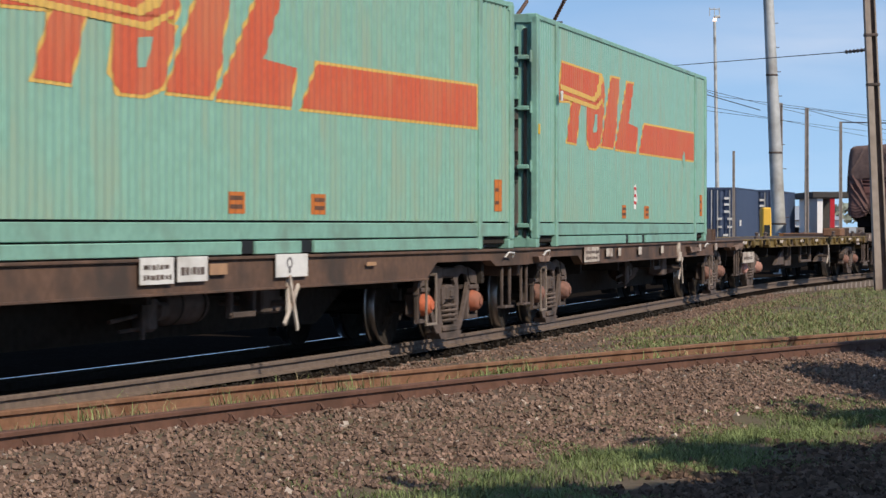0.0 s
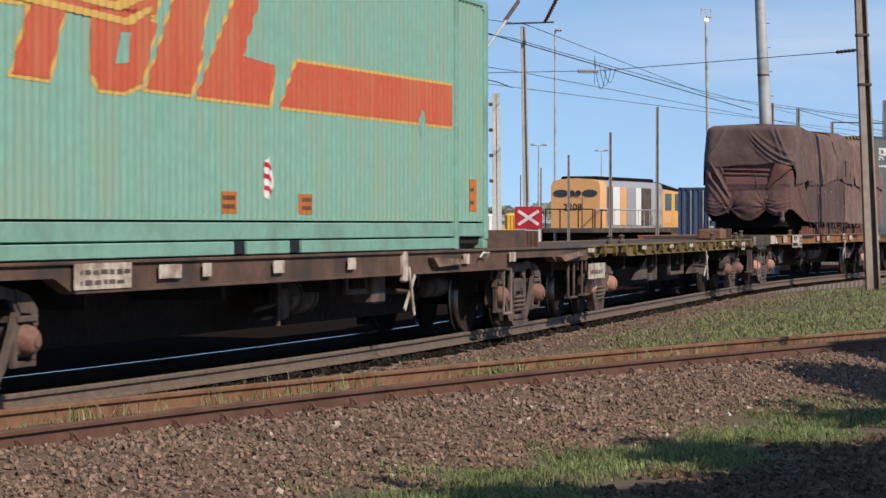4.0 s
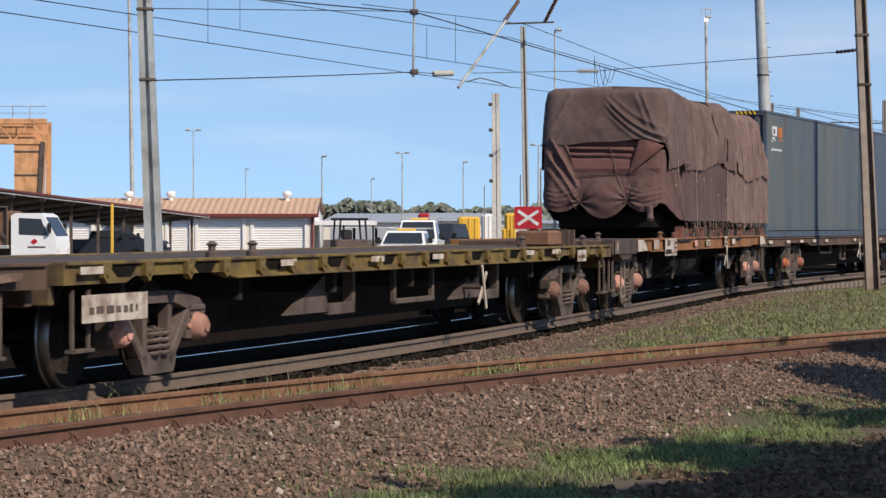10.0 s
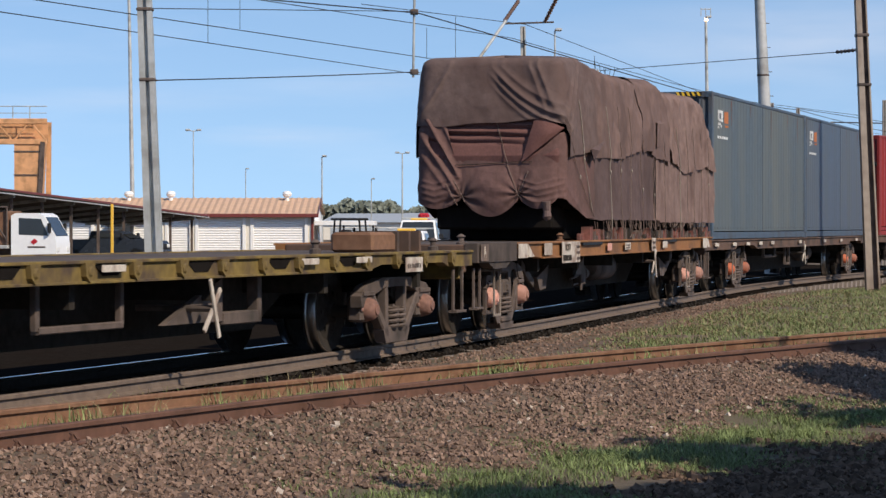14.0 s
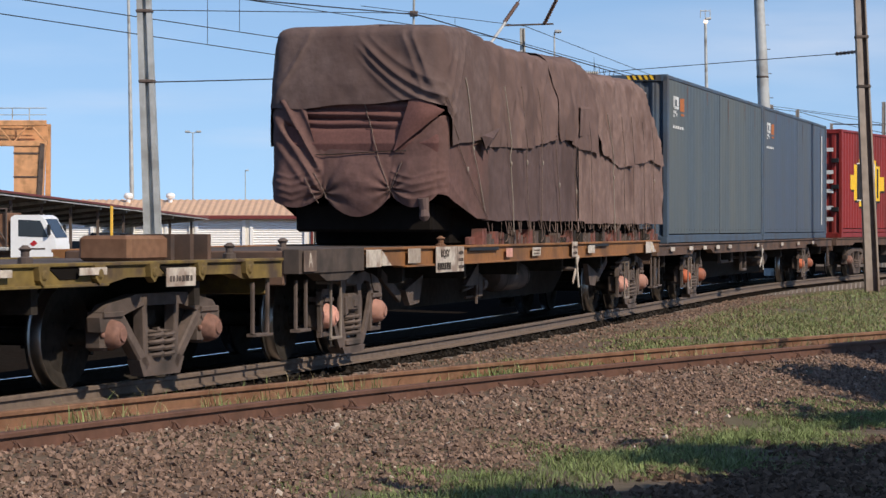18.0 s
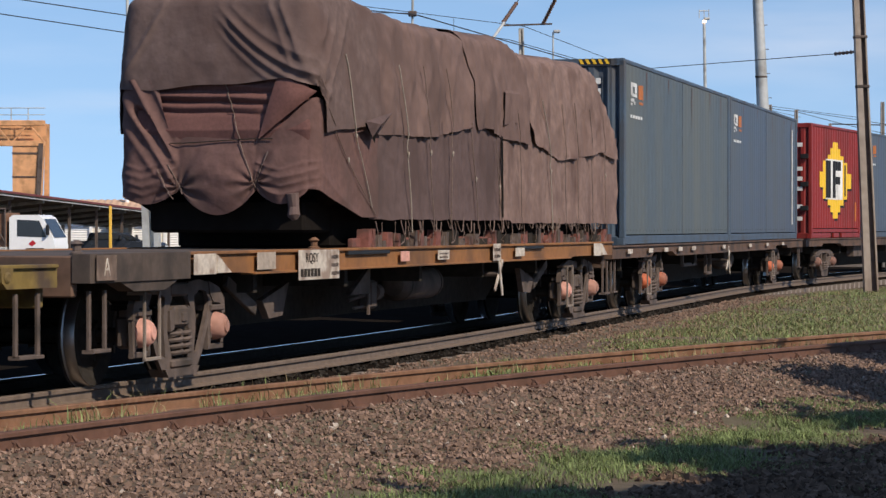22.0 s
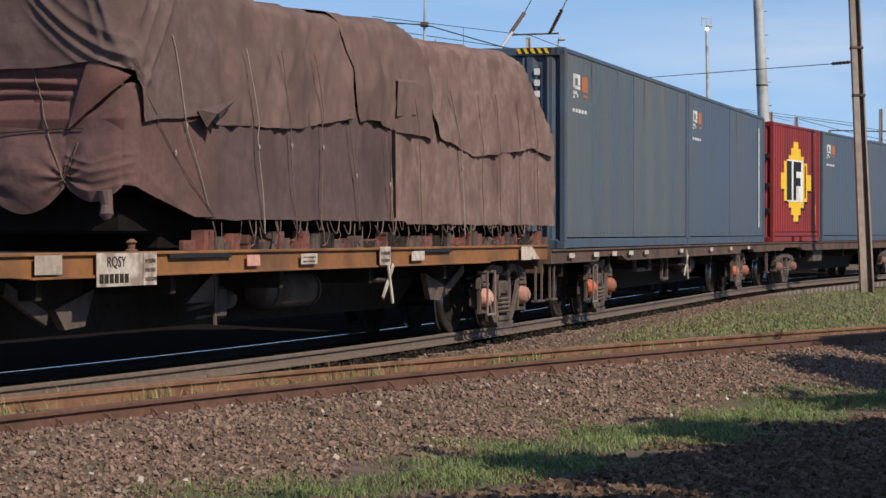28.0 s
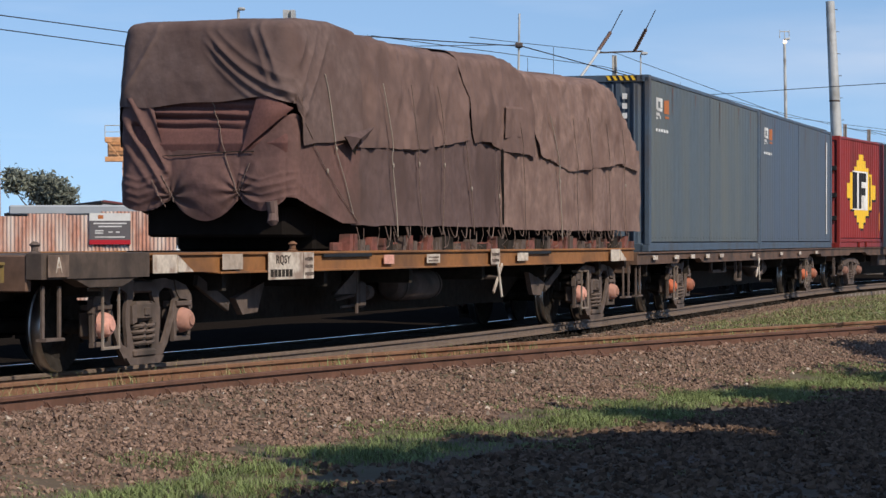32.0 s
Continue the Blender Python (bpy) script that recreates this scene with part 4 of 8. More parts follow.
        cx = sum(q[0] for q in poly) / len(poly)
        cz = sum(q[1] for q in poly) / len(poly)
        grown = [(u + (0.04 if u > cx else -0.04), v + (0.032 if v > cz else -0.032)) for u, v in poly]
        part("mark_edging", pressed(grown, depth, pitch, a0, a1, -W + 0.012, 0.004), "logo_yellow", root, "yellow edging", smooth=None)
        part("mark", pressed(poly, depth, pitch, a0, a1, -W + 0.012, 0.008), "logo_red", root, "faded red block mark", smooth=None)
    stripes = ([(-6.0, 2.10), (-3.5, 2.04), (-3.05, 2.16), (-2.85, 2.44), (-3.10, 2.44), (-3.35, 2.20), (-3.6, 2.10), (-6.0, 2.17)],
               [(-6.0, 1.99), (-3.3, 1.93), (-2.80, 2.10), (-2.82, 2.14), (-3.4, 1.99), (-6.0, 2.05)])
    for poly in stripes:
        part("mark_stripe", pressed([(L - (L - u) * k, v) for u, v in poly], depth, pitch, a0, a1, -W + 0.012, 0.012), "logo_yellow", root, "yellow stripe", smooth=None)
    part("mark_hollow", pressed([(L - (L - u) * k, v) for u, v in ((-3.52, 1.86), (-3.26, 1.88), (-3.36, 1.62), (-3.58, 1.60))], depth, pitch, a0, a1, -W + 0.012, 0.012), "teal", root, "teal gap in the mark", smooth=None)


def teal_container(label, extra):
    L, dep, pit = 15.24, 0.021, 0.152
    c = container("freight_container", label, L, "teal", "teal_dark", dep, pit, "teal containers", inset=1.33, base=0.33, high=2.99)
    slanted_mark(c, L / 2, dep, pit, 1.22, 1.0 if extra else 0.965)
    for x, z in ((-1.02, 0.49), (1.08, 0.49), (7.02, 0.64)):
        hgt = 0.20 if x < 5 else 0.38
        wd = 0.21 if x < 5 else 0.15
        q = [(x - wd, z - hgt / 2), (x + wd, z - hgt / 2), (x + wd, z + hgt / 2), (x - wd, z + hgt / 2)]
        for k in range(2):
            zz = z - hgt * 0.28 + hgt * 0.4 * k
            part("worn_lettering", pressed([(x - wd * 0.7, zz), (x + wd * 0.6, zz), (x + wd * 0.6, zz + 0.04), (x - wd * 0.7, zz + 0.04)], dep, pit, -L / 2 + 0.06, L / 2 - 0.06, -1.208, 0.008), "rail_rust", c, "worn dark lettering bar", smooth=None)
        part("warning_patch", pressed(q, dep, pit, -L / 2 + 0.06, L / 2 - 0.06, -1.208, 0.005), "orange_patch", c, "faded orange warning patch", smooth=None)
    if extra:
        q = [(-0.08, 0.55), (0.02, 0.52), (0.14, 0.66), (0.10, 0.86), (0.02, 0.94), (-0.14, 0.84), (-0.12, 0.68)]
        part("sticker", pressed(q, dep, pit, -L / 2 + 0.06, L / 2 - 0.06, -1.208, 0.006), "white", c, "white and red sticker", smooth=None)
        part("touch_up", pressed([(4.86, 1.30), (5.04, 1.28), (5.06, 1.50), (4.98, 1.58), (4.84, 1.48)], dep, pit, -L / 2 + 0.06, L / 2 - 0.06, -1.208, 0.010), "teal_dark", c, "dark green touched-up patch", smooth=None)
        for k in range(3):
            zz = 0.58 + 0.11 * k
            part("sticker_stripe", pressed([(-0.08, zz + 0.04), (0.10, zz), (0.10, zz + 0.045), (-0.08, zz + 0.085)], dep, pit, -L / 2 + 0.06, L / 2 - 0.06, -1.208, 0.010), "sign_red", c, "red stripe", smooth=None)
        part("tag", pressed([(-L / 2 + 1.22, 1.93), (-L / 2 + 1.36, 1.93), (-L / 2 + 1.36, 2.06), (-L / 2 + 1.22, 2.06)], dep, pit, -L / 2 + 0.06, L / 2 - 0.06, -1.208, 0.09), "white", c, "pale tag", smooth=None)
        part("tag", Mesh().box(-L / 2 + 0.04, -L / 2 + 0.12, -1.245, -1.235, 1.45, 1.58), "badge_yellow", c, "yellow green tag")
    # black blocks stand for the shade inside the fork pockets
    for x in (-0.75, 0.75):
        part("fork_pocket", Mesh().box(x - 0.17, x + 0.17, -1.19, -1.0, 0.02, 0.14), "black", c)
    # gear at the forward end: ribs, hinges and vents
    slots = (0.91, 1.17, 1.58, 1.84, 2.25, 2.51)
    edges = [0.15] + [q for z in slots for q in (z - 0.055, z + 0.055)] + [2.78]
    for z0, z1 in zip(edges[::2], edges[1::2]):
        part("end_sheet", Mesh().box(-L / 2 - 0.02, -L / 2 + 0.02, -0.98, 0.98, z0, z1, 0.006), "end_grime" if z1 < 1.9 else "teal_dark", c, "grimy end sheet" if z1 < 1.9 else "")
    # Black backings put the slots' shade into the colour.
    for z in slots:
        part("end_slot", Mesh().box(-L / 2 + 0.012, -L / 2 + 0.04, -0.98, 0.98, z - 0.06, z + 0.06), "black", c, "black backing painting the shade in a louvre slot")
        part("slot_lip", Mesh().beam((-L / 2 - 0.03, -0.98, z - 0.06), (-L / 2 - 0.03, 0.98, z - 0.06), 0.03, 0.02), "end_grime" if z < 1.7 else "teal_dark", c)
    part("rust_patch", Mesh().box(-L / 2 - 0.024, -L / 2 - 0.021, -0.88, -0.30, 0.42, 0.78), "end_rust", c, "flaking rust-red patch")
    part("seal_strip", Mesh().box(-L / 2 - 0.004, -L / 2 + 0.03, -1.09, -1.05, 0.12, 2.8), "black", c, "black door seal")
    for z in (0.25, 1.0, 1.75, 2.4):
        part("hinge", Mesh().box(-L / 2 - 0.05, -L / 2 + 0.01, -1.13, -0.97, z, z + 0.06, 0.01).tube([(-L / 2 - 0.03, -1.15, z - 0.03), (-L / 2 - 0.03, -1.15, z + 0.12)], 0.02, 8), "teal_dark", c)
    for k, (y, z) in enumerate(((-0.80, 1.44), (-0.80, 1.36), (-0.80, 1.30), (-0.45, 1.44), (-0.45, 1.36), (-0.8, 2.10), (-0.62, 2.10))):
        part("code_bar", Mesh().box(-L / 2 - 0.026, -L / 2 - 0.021, y - 0.07, y + 0.07, z - 0.022, z + 0.022), "dingy" if k < 5 else "white", c, "faded code bar")
    for e in (-1, 1):
        part("grab_iron", Mesh().tube([(e * (L / 2 - 0.2), -1.27, -0.10), (e * (L / 2 - 0.22), -1.30, -0.05), (e * (L / 2 - 0.45), -1.30, -0.04), (e * (L / 2 - 0.5), -1.27, -0.10)], 0.012, 6), "white", c, "white painted twist lock lever")
    return c


def blue_container(label, paint="blue"):
    L, dep, pit = 12.19, 0.004, 0.36
    c = container("freight_container", label, L, paint, "blue_dark", dep, pit, "blue containers", base=0.17)
    a0, a1 = -L / 2 + 0.06, L / 2 - 0.06

    def dec(pts, mat, lab):
        part("mark", pressed(pts, dep, pit, a0, a1, -1.208, 0.006), mat, c, lab, smooth=None)
    x = -L / 2 + 0.45
    x += 0.25
    for (a, b_, z0, z1) in ((0.0, 0.55, 2.50, 2.56), (0.0, 0.16, 2.36, 2.50), (0.38, 0.55, 2.40, 2.50), (0.10, 0.55, 2.34, 2.39), (0.0, 0.3, 2.26, 2.31), (0.0, 0.14, 2.20, 2.24), (0.30, 0.42, 2.22, 2.27)):
        dec([(x + a, z0), (x + b_, z0), (x + b_, z1), (x + a, z1)], "white", "white ring mark")
    dec([(x + 0.72, 2.54), (x + 1.18, 2.56), (x + 1.18, 2.32), (x + 0.72, 2.32)], "orange_patch", "faded orange square mark")
    dec([(x + 0.80, 2.28), (x + 1.18, 2.28), (x + 1.18, 2.24), (x + 0.80, 2.24)], "orange_patch", "faded orange bar")
    x -= 0.25
    for k in range(5):
        dec([(x + 0.2 + 0.24 * k, 2.05), (x + 0.38 + 0.24 * k, 2.05), (x + 0.38 + 0.24 * k, 2.0), (x + 0.2 + 0.24 * k, 2.0)], "white", "white lettering bar")
    part("height_board", Mesh().box(-L / 2 - 0.006, -L / 2 - 0.001, -1.02, -0.52, 2.80, 2.885), "black", c, "black height warning strip")
    for k in range(5):   # height warning stripes at the top corner
        y = -1.0 + 0.1 * k
        part("height_stripe", Mesh().add([(-L / 2 - 0.009, y, 2.805), (-L / 2 - 0.009, y + 0.05, 2.805), (-L / 2 - 0.009, y + 0.09, 2.88), (-L / 2 - 0.009, y + 0.04, 2.88)], [(0, 1, 2, 3)]), "badge_yellow", c, "yellow slanted stripe")
    for k in range(4):
        part("code_bar", Mesh().box(-L / 2 - 0.012, -L / 2 - 0.004, -0.86, -0.78, 2.50 - 0.16 * k, 2.59 - 0.16 * k), "white", c, "white code bar")
    for y in (-0.98, -0.62):
        part("locking_bar", Mesh().tube([(-L / 2 - 0.035, y, 0.15), (-L / 2 - 0.035, y, 2.74)], 0.02, 8), "blue_dark", c)
    for k, (xx, ln) in enumerate(((-3.9, 0.5), (-1.6, 0.25), (1.1, 0.8), (3.4, 0.35), (4.9, 0.6))):      # rust runs below the top rail
        part("rust_run", Mesh().add([(xx, -1.2145, 2.80), (xx + 0.05, -1.2145, 2.80), (xx + 0.03, -1.2145, 2.80 - ln), (xx + 0.015, -1.2145, 2.80 - ln)], [(0, 1, 2, 3)]), "end_rust", c, "thin rust run", smooth=None)
    for xx in (0.0,):
        part("panel_seam", Mesh().box(xx, xx + 0.014, -1.2125, -1.2, 0.17, 2.82), "blue", c)
    tagged(part("bolt_row", Mesh().add([p for k in range(40) for p in ((-5.8 + k * 0.295, -1.223, 0.22), (-5.77 + k * 0.295, -1.223, 0.22), (-5.77 + k * 0.295, -1.223, 0.245), (-5.8 + k * 0.295, -1.223, 0.245))],
                                   [(4 * k, 4 * k + 1, 4 * k + 2, 4 * k + 3) for k in range(40)]), "under_dark", c), kind="stuff")
    return c


def red_container(label):
    L, dep, pit = 6.06, 0.034, 0.30
    c = container("freight_container", label, L, "red", "red", dep, pit, "red containers", base=0.26)
    a0, a1 = -L / 2 + 0.06, L / 2 - 0.06

    def dec(pts, mat, lab, lift):
        part("badge", pressed(pts, dep, pit, a0, a1, -1.208, lift), mat, c, lab, smooth=None)
    x, z, u = -0.05, 1.50, 0.36
    steps_ = [(-0.3, 2.75), (0.3, 2.75), (0.3, 2.3), (0.7, 2.3), (0.7, 1.8), (1.2, 1.8), (1.2, 1.35), (1.75, 1.35), (1.75, 0.55), (2.3, 0.55), (2.3, -0.55), (1.75, -0.55), (1.75, -1.35), (1.2, -1.35), (1.2, -1.8),
              (0.7, -1.8), (0.7, -2.3), (0.3, -2.3), (0.3, -2.75)]
    wide = 2.35
    cross = [(x + wide * a * u, z + b * u) for a, b in steps_] + [(x - wide * a * u, z + b * u) for a, b in reversed(steps_)]
    dec([(p + 0.10, q - 0.06) for p, q in cross], "black", "black shade of the badge", 0.004)
    dec(cross, "badge_yellow", "yellow stepped cross badge", 0.008)
    dec([(x - 1.25, z - 0.50), (x + 0.85, z - 0.50), (x + 0.85, z + 0.54), (x - 1.25, z + 0.54)], "white", "white panel", 0.011)
    for a, b, c0, c1 in ((-1.15, -0.62, -0.46, 0.50), (-0.42, 0.0, -0.46, 0.50), (0.0, 0.70, 0.26, 0.50), (0.0, 0.50, -0.10, 0.10), (1.05, 1.30, -0.40, 0.42)):
        dec([(x + a, z + c0), (x + b, z + c0), (x + b, z + c1), (x + a, z + c1)], "black", "black bar", 0.014)
    dec([(2.45, 0.45), (2.7, 0.45), (2.7, 0.95), (2.45, 0.95)], "orange_patch", "small orange mark", 0.008)
    for k, zz in enumerate((2.3, 1.7, 1.45, 1.2, 0.75, 0.45)):
        part("code_bar", Mesh().box(-L / 2 - 0.02, -L / 2 - 0.01, -1.0, -0.62, zz, zz + 0.1), "white", c, "white code bar")
    for y in (-0.75, -0.3, 0.3, 0.75):
        part("locking_bar", Mesh().tube([(-L / 2 - 0.03, y, 0.15), (-L / 2 - 0.03, y, 2.75)], 0.02, 8), "red", c)
    for zz in (0.7, 1.3, 2.0):
        part("hinge", Mesh().box(-L / 2 - 0.05, -L / 2, -1.15, -0.95, zz, zz + 0.12, 0.01), "black", c)
    return c


R_WHEEL = 0.43


def wheelset_data():
    tread, body = Mesh(), Mesh()
    for sgn in (-1, 1):
        y = sgn * 0.5335
        prof = [(0.30, 0.035), (0.36, 0.055), (0.425, 0.062), (R_WHEEL, 0.055), (R_WHEEL + 0.004, -0.035), (0.452, -0.045), (0.458, -0.06), (0.45, -0.075), (0.37, -0.07), (0.30, -0.03)]
        tread.lathe([(r, y + sgn * a) for r, a in prof] + [(0.30, y + sgn * 0.035)], axis="y", n=40, caps=False)
        body.lathe([(0.305, y + sgn * 0.033), (0.13, y + sgn * 0.075), (0.115, y + sgn * 0.11), (0.08, y + sgn * 0.11), (0.08, y - sgn * 0.11), (0.115, y - sgn * 0.10), (0.13, y - sgn * 0.03), (0.305, y - sgn * 0.028)],
                   axis="y", n=32, caps=False)
        for k in range(6):   # lugs that show the turning
            a = math.tau * k / 6
            body.box(0.20 * math.cos(a) - 0.03, 0.20 * math.cos(a) + 0.03, y + sgn * 0.05 - 0.015, y + sgn * 0.05 + 0.015, 0.20 * math.sin(a) - 0.03, 0.20 * math.sin(a) + 0.03, 0.006)
    body.tube([(0, -0.86, 0), (0, 0.86, 0)], 0.065, 16)
    k = len(tread.f)
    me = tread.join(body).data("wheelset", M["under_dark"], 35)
    me.materials.append(M["tread"])
    per = 10 * 40 + 0
    for i, poly in enumerate(me.polygons):   # the running surface is polished
        if i < k and (i % per) // 40 in (2, 3, 4):
            poly.material_index = 1
    return me


WHEELSET = wheelset_data()
COIL = Mesh().tube([(0.085 * math.cos(a), 0.085 * math.sin(a), 0.25 * a / (math.tau * 4.5)) for a in (math.tau * 4.5 * k / 54 for k in range(55))], 0.021, 6).data("coil_spring", M["under"], 40)


def bogie(wagon, x, kind, cap):
    """A four-wheeled truck: two cast side frames with springs, boxes and brake gear, and two turning wheelsets."""
    base = 0.90
    bol = Mesh().box(-0.19, 0.19, -0.88, 0.88, 0.48, 0.66, 0.03)
    bol.lathe([(0.26, 0.66), (0.24, 0.72), (0.20, 0.78)], n=20)
    bg = part("bogie", bol, "under_dark", wagon, "grimy cast steel truck", m=Matrix.Translation((x, 0, 0)))
    for sgn in (-1, 1):
        ym = sgn * 0.97
        y0, y1 = ym - 0.06, ym + 0.06
        fr = Mesh()
        if kind == "truss":     # open cast frame with sloping struts
            out = [(-1.12, 0.60), (-0.98, 0.70), (-0.45, 0.78), (0.45, 0.78), (0.98, 0.70), (1.12, 0.60), (1.10, 0.48), (0.80, 0.50), (0.74, 0.60), (0.36, 0.68), (-0.36, 0.68), (-0.74, 0.60), (-0.80, 0.50), (-1.10, 0.48)]
            fr.prism(out, y0, y1)
            for e in (-1, 1):
                fr.beam((e * 0.76, ym, 0.62), (e * 0.26, ym, 0.16), 0.12, 0.11)
                fr.beam((e * 0.30, ym, 0.72), (e * 0.27, ym, 0.18), 0.11, 0.08)
            fr.prism([(-0.34, 0.08), (0.34, 0.08), (0.42, 0.22), (0.30, 0.25), (-0.30, 0.25), (-0.42, 0.22)], y0, y1)
        else:                   # cast frame: two slanting loops that meet under the springs, an arm over each axle box
            outer = [(0.20, 0.86), (0.50, 0.88), (0.76, 0.84), (0.84, 0.70), (0.72, 0.50), (0.56, 0.24), (0.40, 0.09), (0.18, 0.07), (0.20, 0.22), (0.30, 0.44), (0.29, 0.62), (0.20, 0.71)]
            inner = [(0.36, 0.74), (0.50, 0.79), (0.66, 0.77), (0.73, 0.68), (0.66, 0.54), (0.56, 0.39), (0.46, 0.25), (0.35, 0.22), (0.36, 0.32), (0.39, 0.45), (0.39, 0.58), (0.36, 0.66)]
            yo = ym + sgn * 0.035
            for e in (-1, 1):
                fr.ring([(e * u, z) for u, z in outer], [(e * u, z) for u, z in inner], yo - 0.018, yo + 0.018)
                fr.prism([(e * u, z) for u, z in ((0.70, 0.86), (0.97, 0.80), (1.10, 0.70), (1.12, 0.57), (1.05, 0.55), (0.98, 0.66), (0.82, 0.67), (0.74, 0.74))], yo - 0.03, yo + 0.03)
                fr.beam((e * 1.08, yo, 0.60), (e * 1.06, yo, 0.30), 0.05, 0.06)
                fr.beam((e * 0.74, yo, 0.60), (e * 0.73, yo, 0.28), 0.05, 0.06)
                fr.beam((e * 1.09, yo, 0.27), (e * 0.70, yo, 0.27), 0.045, 0.05)
            fr.prism([(-0.42, 0.12), (0.42, 0.12), (0.34, 0.05), (-0.34, 0.05)], y0 - 0.02, y1 + 0.02)
            fr.box(-0.24, 0.24, y0 - 0.03, y1 + 0.03, 0.12, 0.20, 0.02)
            fr.box(-0.23, 0.23, y0, y1, 0.74, 0.86, 0.02)
            part("bolster_end", Mesh().box(-0.16, 0.16, ym - 0.09, ym + 0.09, 0.47, 0.66, 0.03).box(-0.06, 0.06, ym + sgn * 0.09 - 0.02, ym + sgn * 0.09 + 0.02, 0.52, 0.60, 0.01), "under", bg)
            if sgn < 0:             # a pale hanging stirrup before the leading axle box
                st = Mesh()
                for u in (-1.10, -0.76):
                    st.beam((u, -1.13, 0.80), (u, -1.13, 0.24), 0.022, 0.03)
                    st.beam((u, -1.14, 0.79), (u, -0.98, 0.79), 0.03, 0.03)
                st.beam((-1.11, -1.13, 0.24), (-0.75, -1.13, 0.24), 0.03, 0.03)
                part("stirrup", st, "sleeper", bg, "worn pale steel stirrup")
                for e in (-1, 1):
                    part("friction_wedge", Mesh().prism([(e * 0.16, 0.66), (e * 0.28, 0.62), (e * 0.26, 0.44), (e * 0.17, 0.46)], y0 - 0.01, y1 + 0.01), "under", bg)
        part("side_frame", fr, "under", bg, smooth=40)
        for e in (-0.10, 0.10):
            part("coil_spring", COIL, None, bg, "rusty coil spring", m=Matrix.Translation((e, sgn * 0.99, 0.22)))
        for e in (-1, 1):
            bx = Mesh().box(e * base - 0.15, e * base + 0.15, sgn * 0.93 - 0.09, sgn * 0.93 + 0.09, 0.32, 0.60, 0.03)
            bx.beam((e * base - 0.17, sgn * 0.97, 0.62), (e * base + 0.17, sgn * 0.97, 0.62), 0.16, 0.05)
            part("axle_box", bx, "under", bg)
            cp = Mesh().lathe([(0.0, sgn * 1.14), (0.055, sgn * 1.14), (0.06, sgn * 1.125), (0.085, sgn * 1.12), (0.11, sgn * 1.09), (0.125, sgn * 1.03), (0.13, sgn * 0.98)], centre=(e * base, 0, 0.455), axis="y", n=20, caps=False)
            cp.box(e * base - 0.15, e * base + 0.15, sgn * 1.01 - 0.02, sgn * 1.01 + 0.02, 0.43, 0.48, 0.01)
            part("axle_cap", cp, cap, bg, "painted axle end cap", smooth=50)
            shoe = Mesh().prism([(e * (base - 0.5), 0.26), (e * (base - 0.455), 0.27), (e * (base - 0.44), 0.45), (e * (base - 0.49), 0.62), (e * (base - 0.54), 0.62), (e * (base - 0.53), 0.4)], sgn * 0.5335 - 0.05, sgn * 0.5335 + 0.05)
            part("brake_shoe", shoe, "under", bg)
    for e in (-1, 1):
        ws = part("wheelset", WHEELSET, None, bg, "dark steel wheels on an axle", m=Matrix.Translation((e * base, 0, R_WHEEL + 0.002)))
        WHEELS.append(ws)
    part("brake_beam", Mesh().beam((-0.42, -0.6, 0.36), (-0.42, 0.6, 0.36), 0.08, 0.06).beam((0.42, -0.6, 0.36), (0.42, 0.6, 0.36), 0.08, 0.06), "under_dark", bg)
    return bg


def coupler(wagon, x, e):
    c = Mesh().box(min(x, x + e * 0.45), max(x, x + e * 0.45), -0.09, 0.09, 0.66, 0.84, 0.02)
    c.box(min(x + e * 0.38, x + e * 0.62), max(x + e * 0.38, x + e * 0.62), -0.16, 0.12, 0.62, 0.88, 0.04)
    part("coupler", c, "under", wagon, "cast steel knuckle coupler")
    h = Mesh().tube([(x, 0.25, 0.72), (x + e * 0.2, 0.27, 0.45), (x + e * 0.42, 0.27, 0.36), (x + e * 0.6, 0.26, 0.42)], 0.022, 8)
    part("brake_hose", h, "black", wagon, "black rubber brake hose")


def plate(wagon, x0, x1, z0, z1, y, mat="dingy", rows=0, dark="under", name="data_plate", label="dingy white data panel with worn lettering bars"):
    p = part(name, Mesh().box(x0, x1, y - 0.008, y, z0, z1, 0.002), mat, wagon, label)
    w = x1 - x0
    rnd = random.Random(int(abs(x0) * 1000))
    if rows:
        bars = Mesh()
        hgt = (z1 - z0) / (rows + 0.6)
        for r in range(rows):
            x = x0 + 0.1 * w
            while x < x1 - 0.12 * w:
                ln = w * rnd.uniform(0.03, 0.14)
                bars.box(x, x + ln, y - 0.011, y - 0.0085, z0 + hgt * (r + 0.4 + rnd.uniform(0, 0.1)), z0 + hgt * (r + 0.85 + rnd.uniform(0, 0.12)))
                x += ln + w * rnd.uniform(0.025, 0.05)
        tagged(part("worn_lettering", bars, dark, p, "dark lettering bars"), kind="stuff")
    return p


def wagon(name, label, s0, s1, pa, pb, sill, sill_deep=0.27, kind="eyes", cap="box_orange", deck=1.06, pockets=False, cap2=None, arch=0.13, ends=None):
    """A flat wagon from s0 to s1 along the train with truck centres pa and pb. x = 0 is midway between the trucks."""
    mid = (pa + pb) / 2
    root = thing(name, label, "rail wagon", "wagons of the train")
    a, b = s0 - mid, s1 - mid
    for sgn in (-1, 1):
        y0, y1 = (-1.22, -1.10) if sgn < 0 else (1.10, 1.22)
        prof = Mesh()
        zb = deck - sill_deep
        ua, ub, zt, ze = pa - mid, pb - mid, deck - arch, deck - min(0.2, sill_deep)     # the sill arches over the trucks
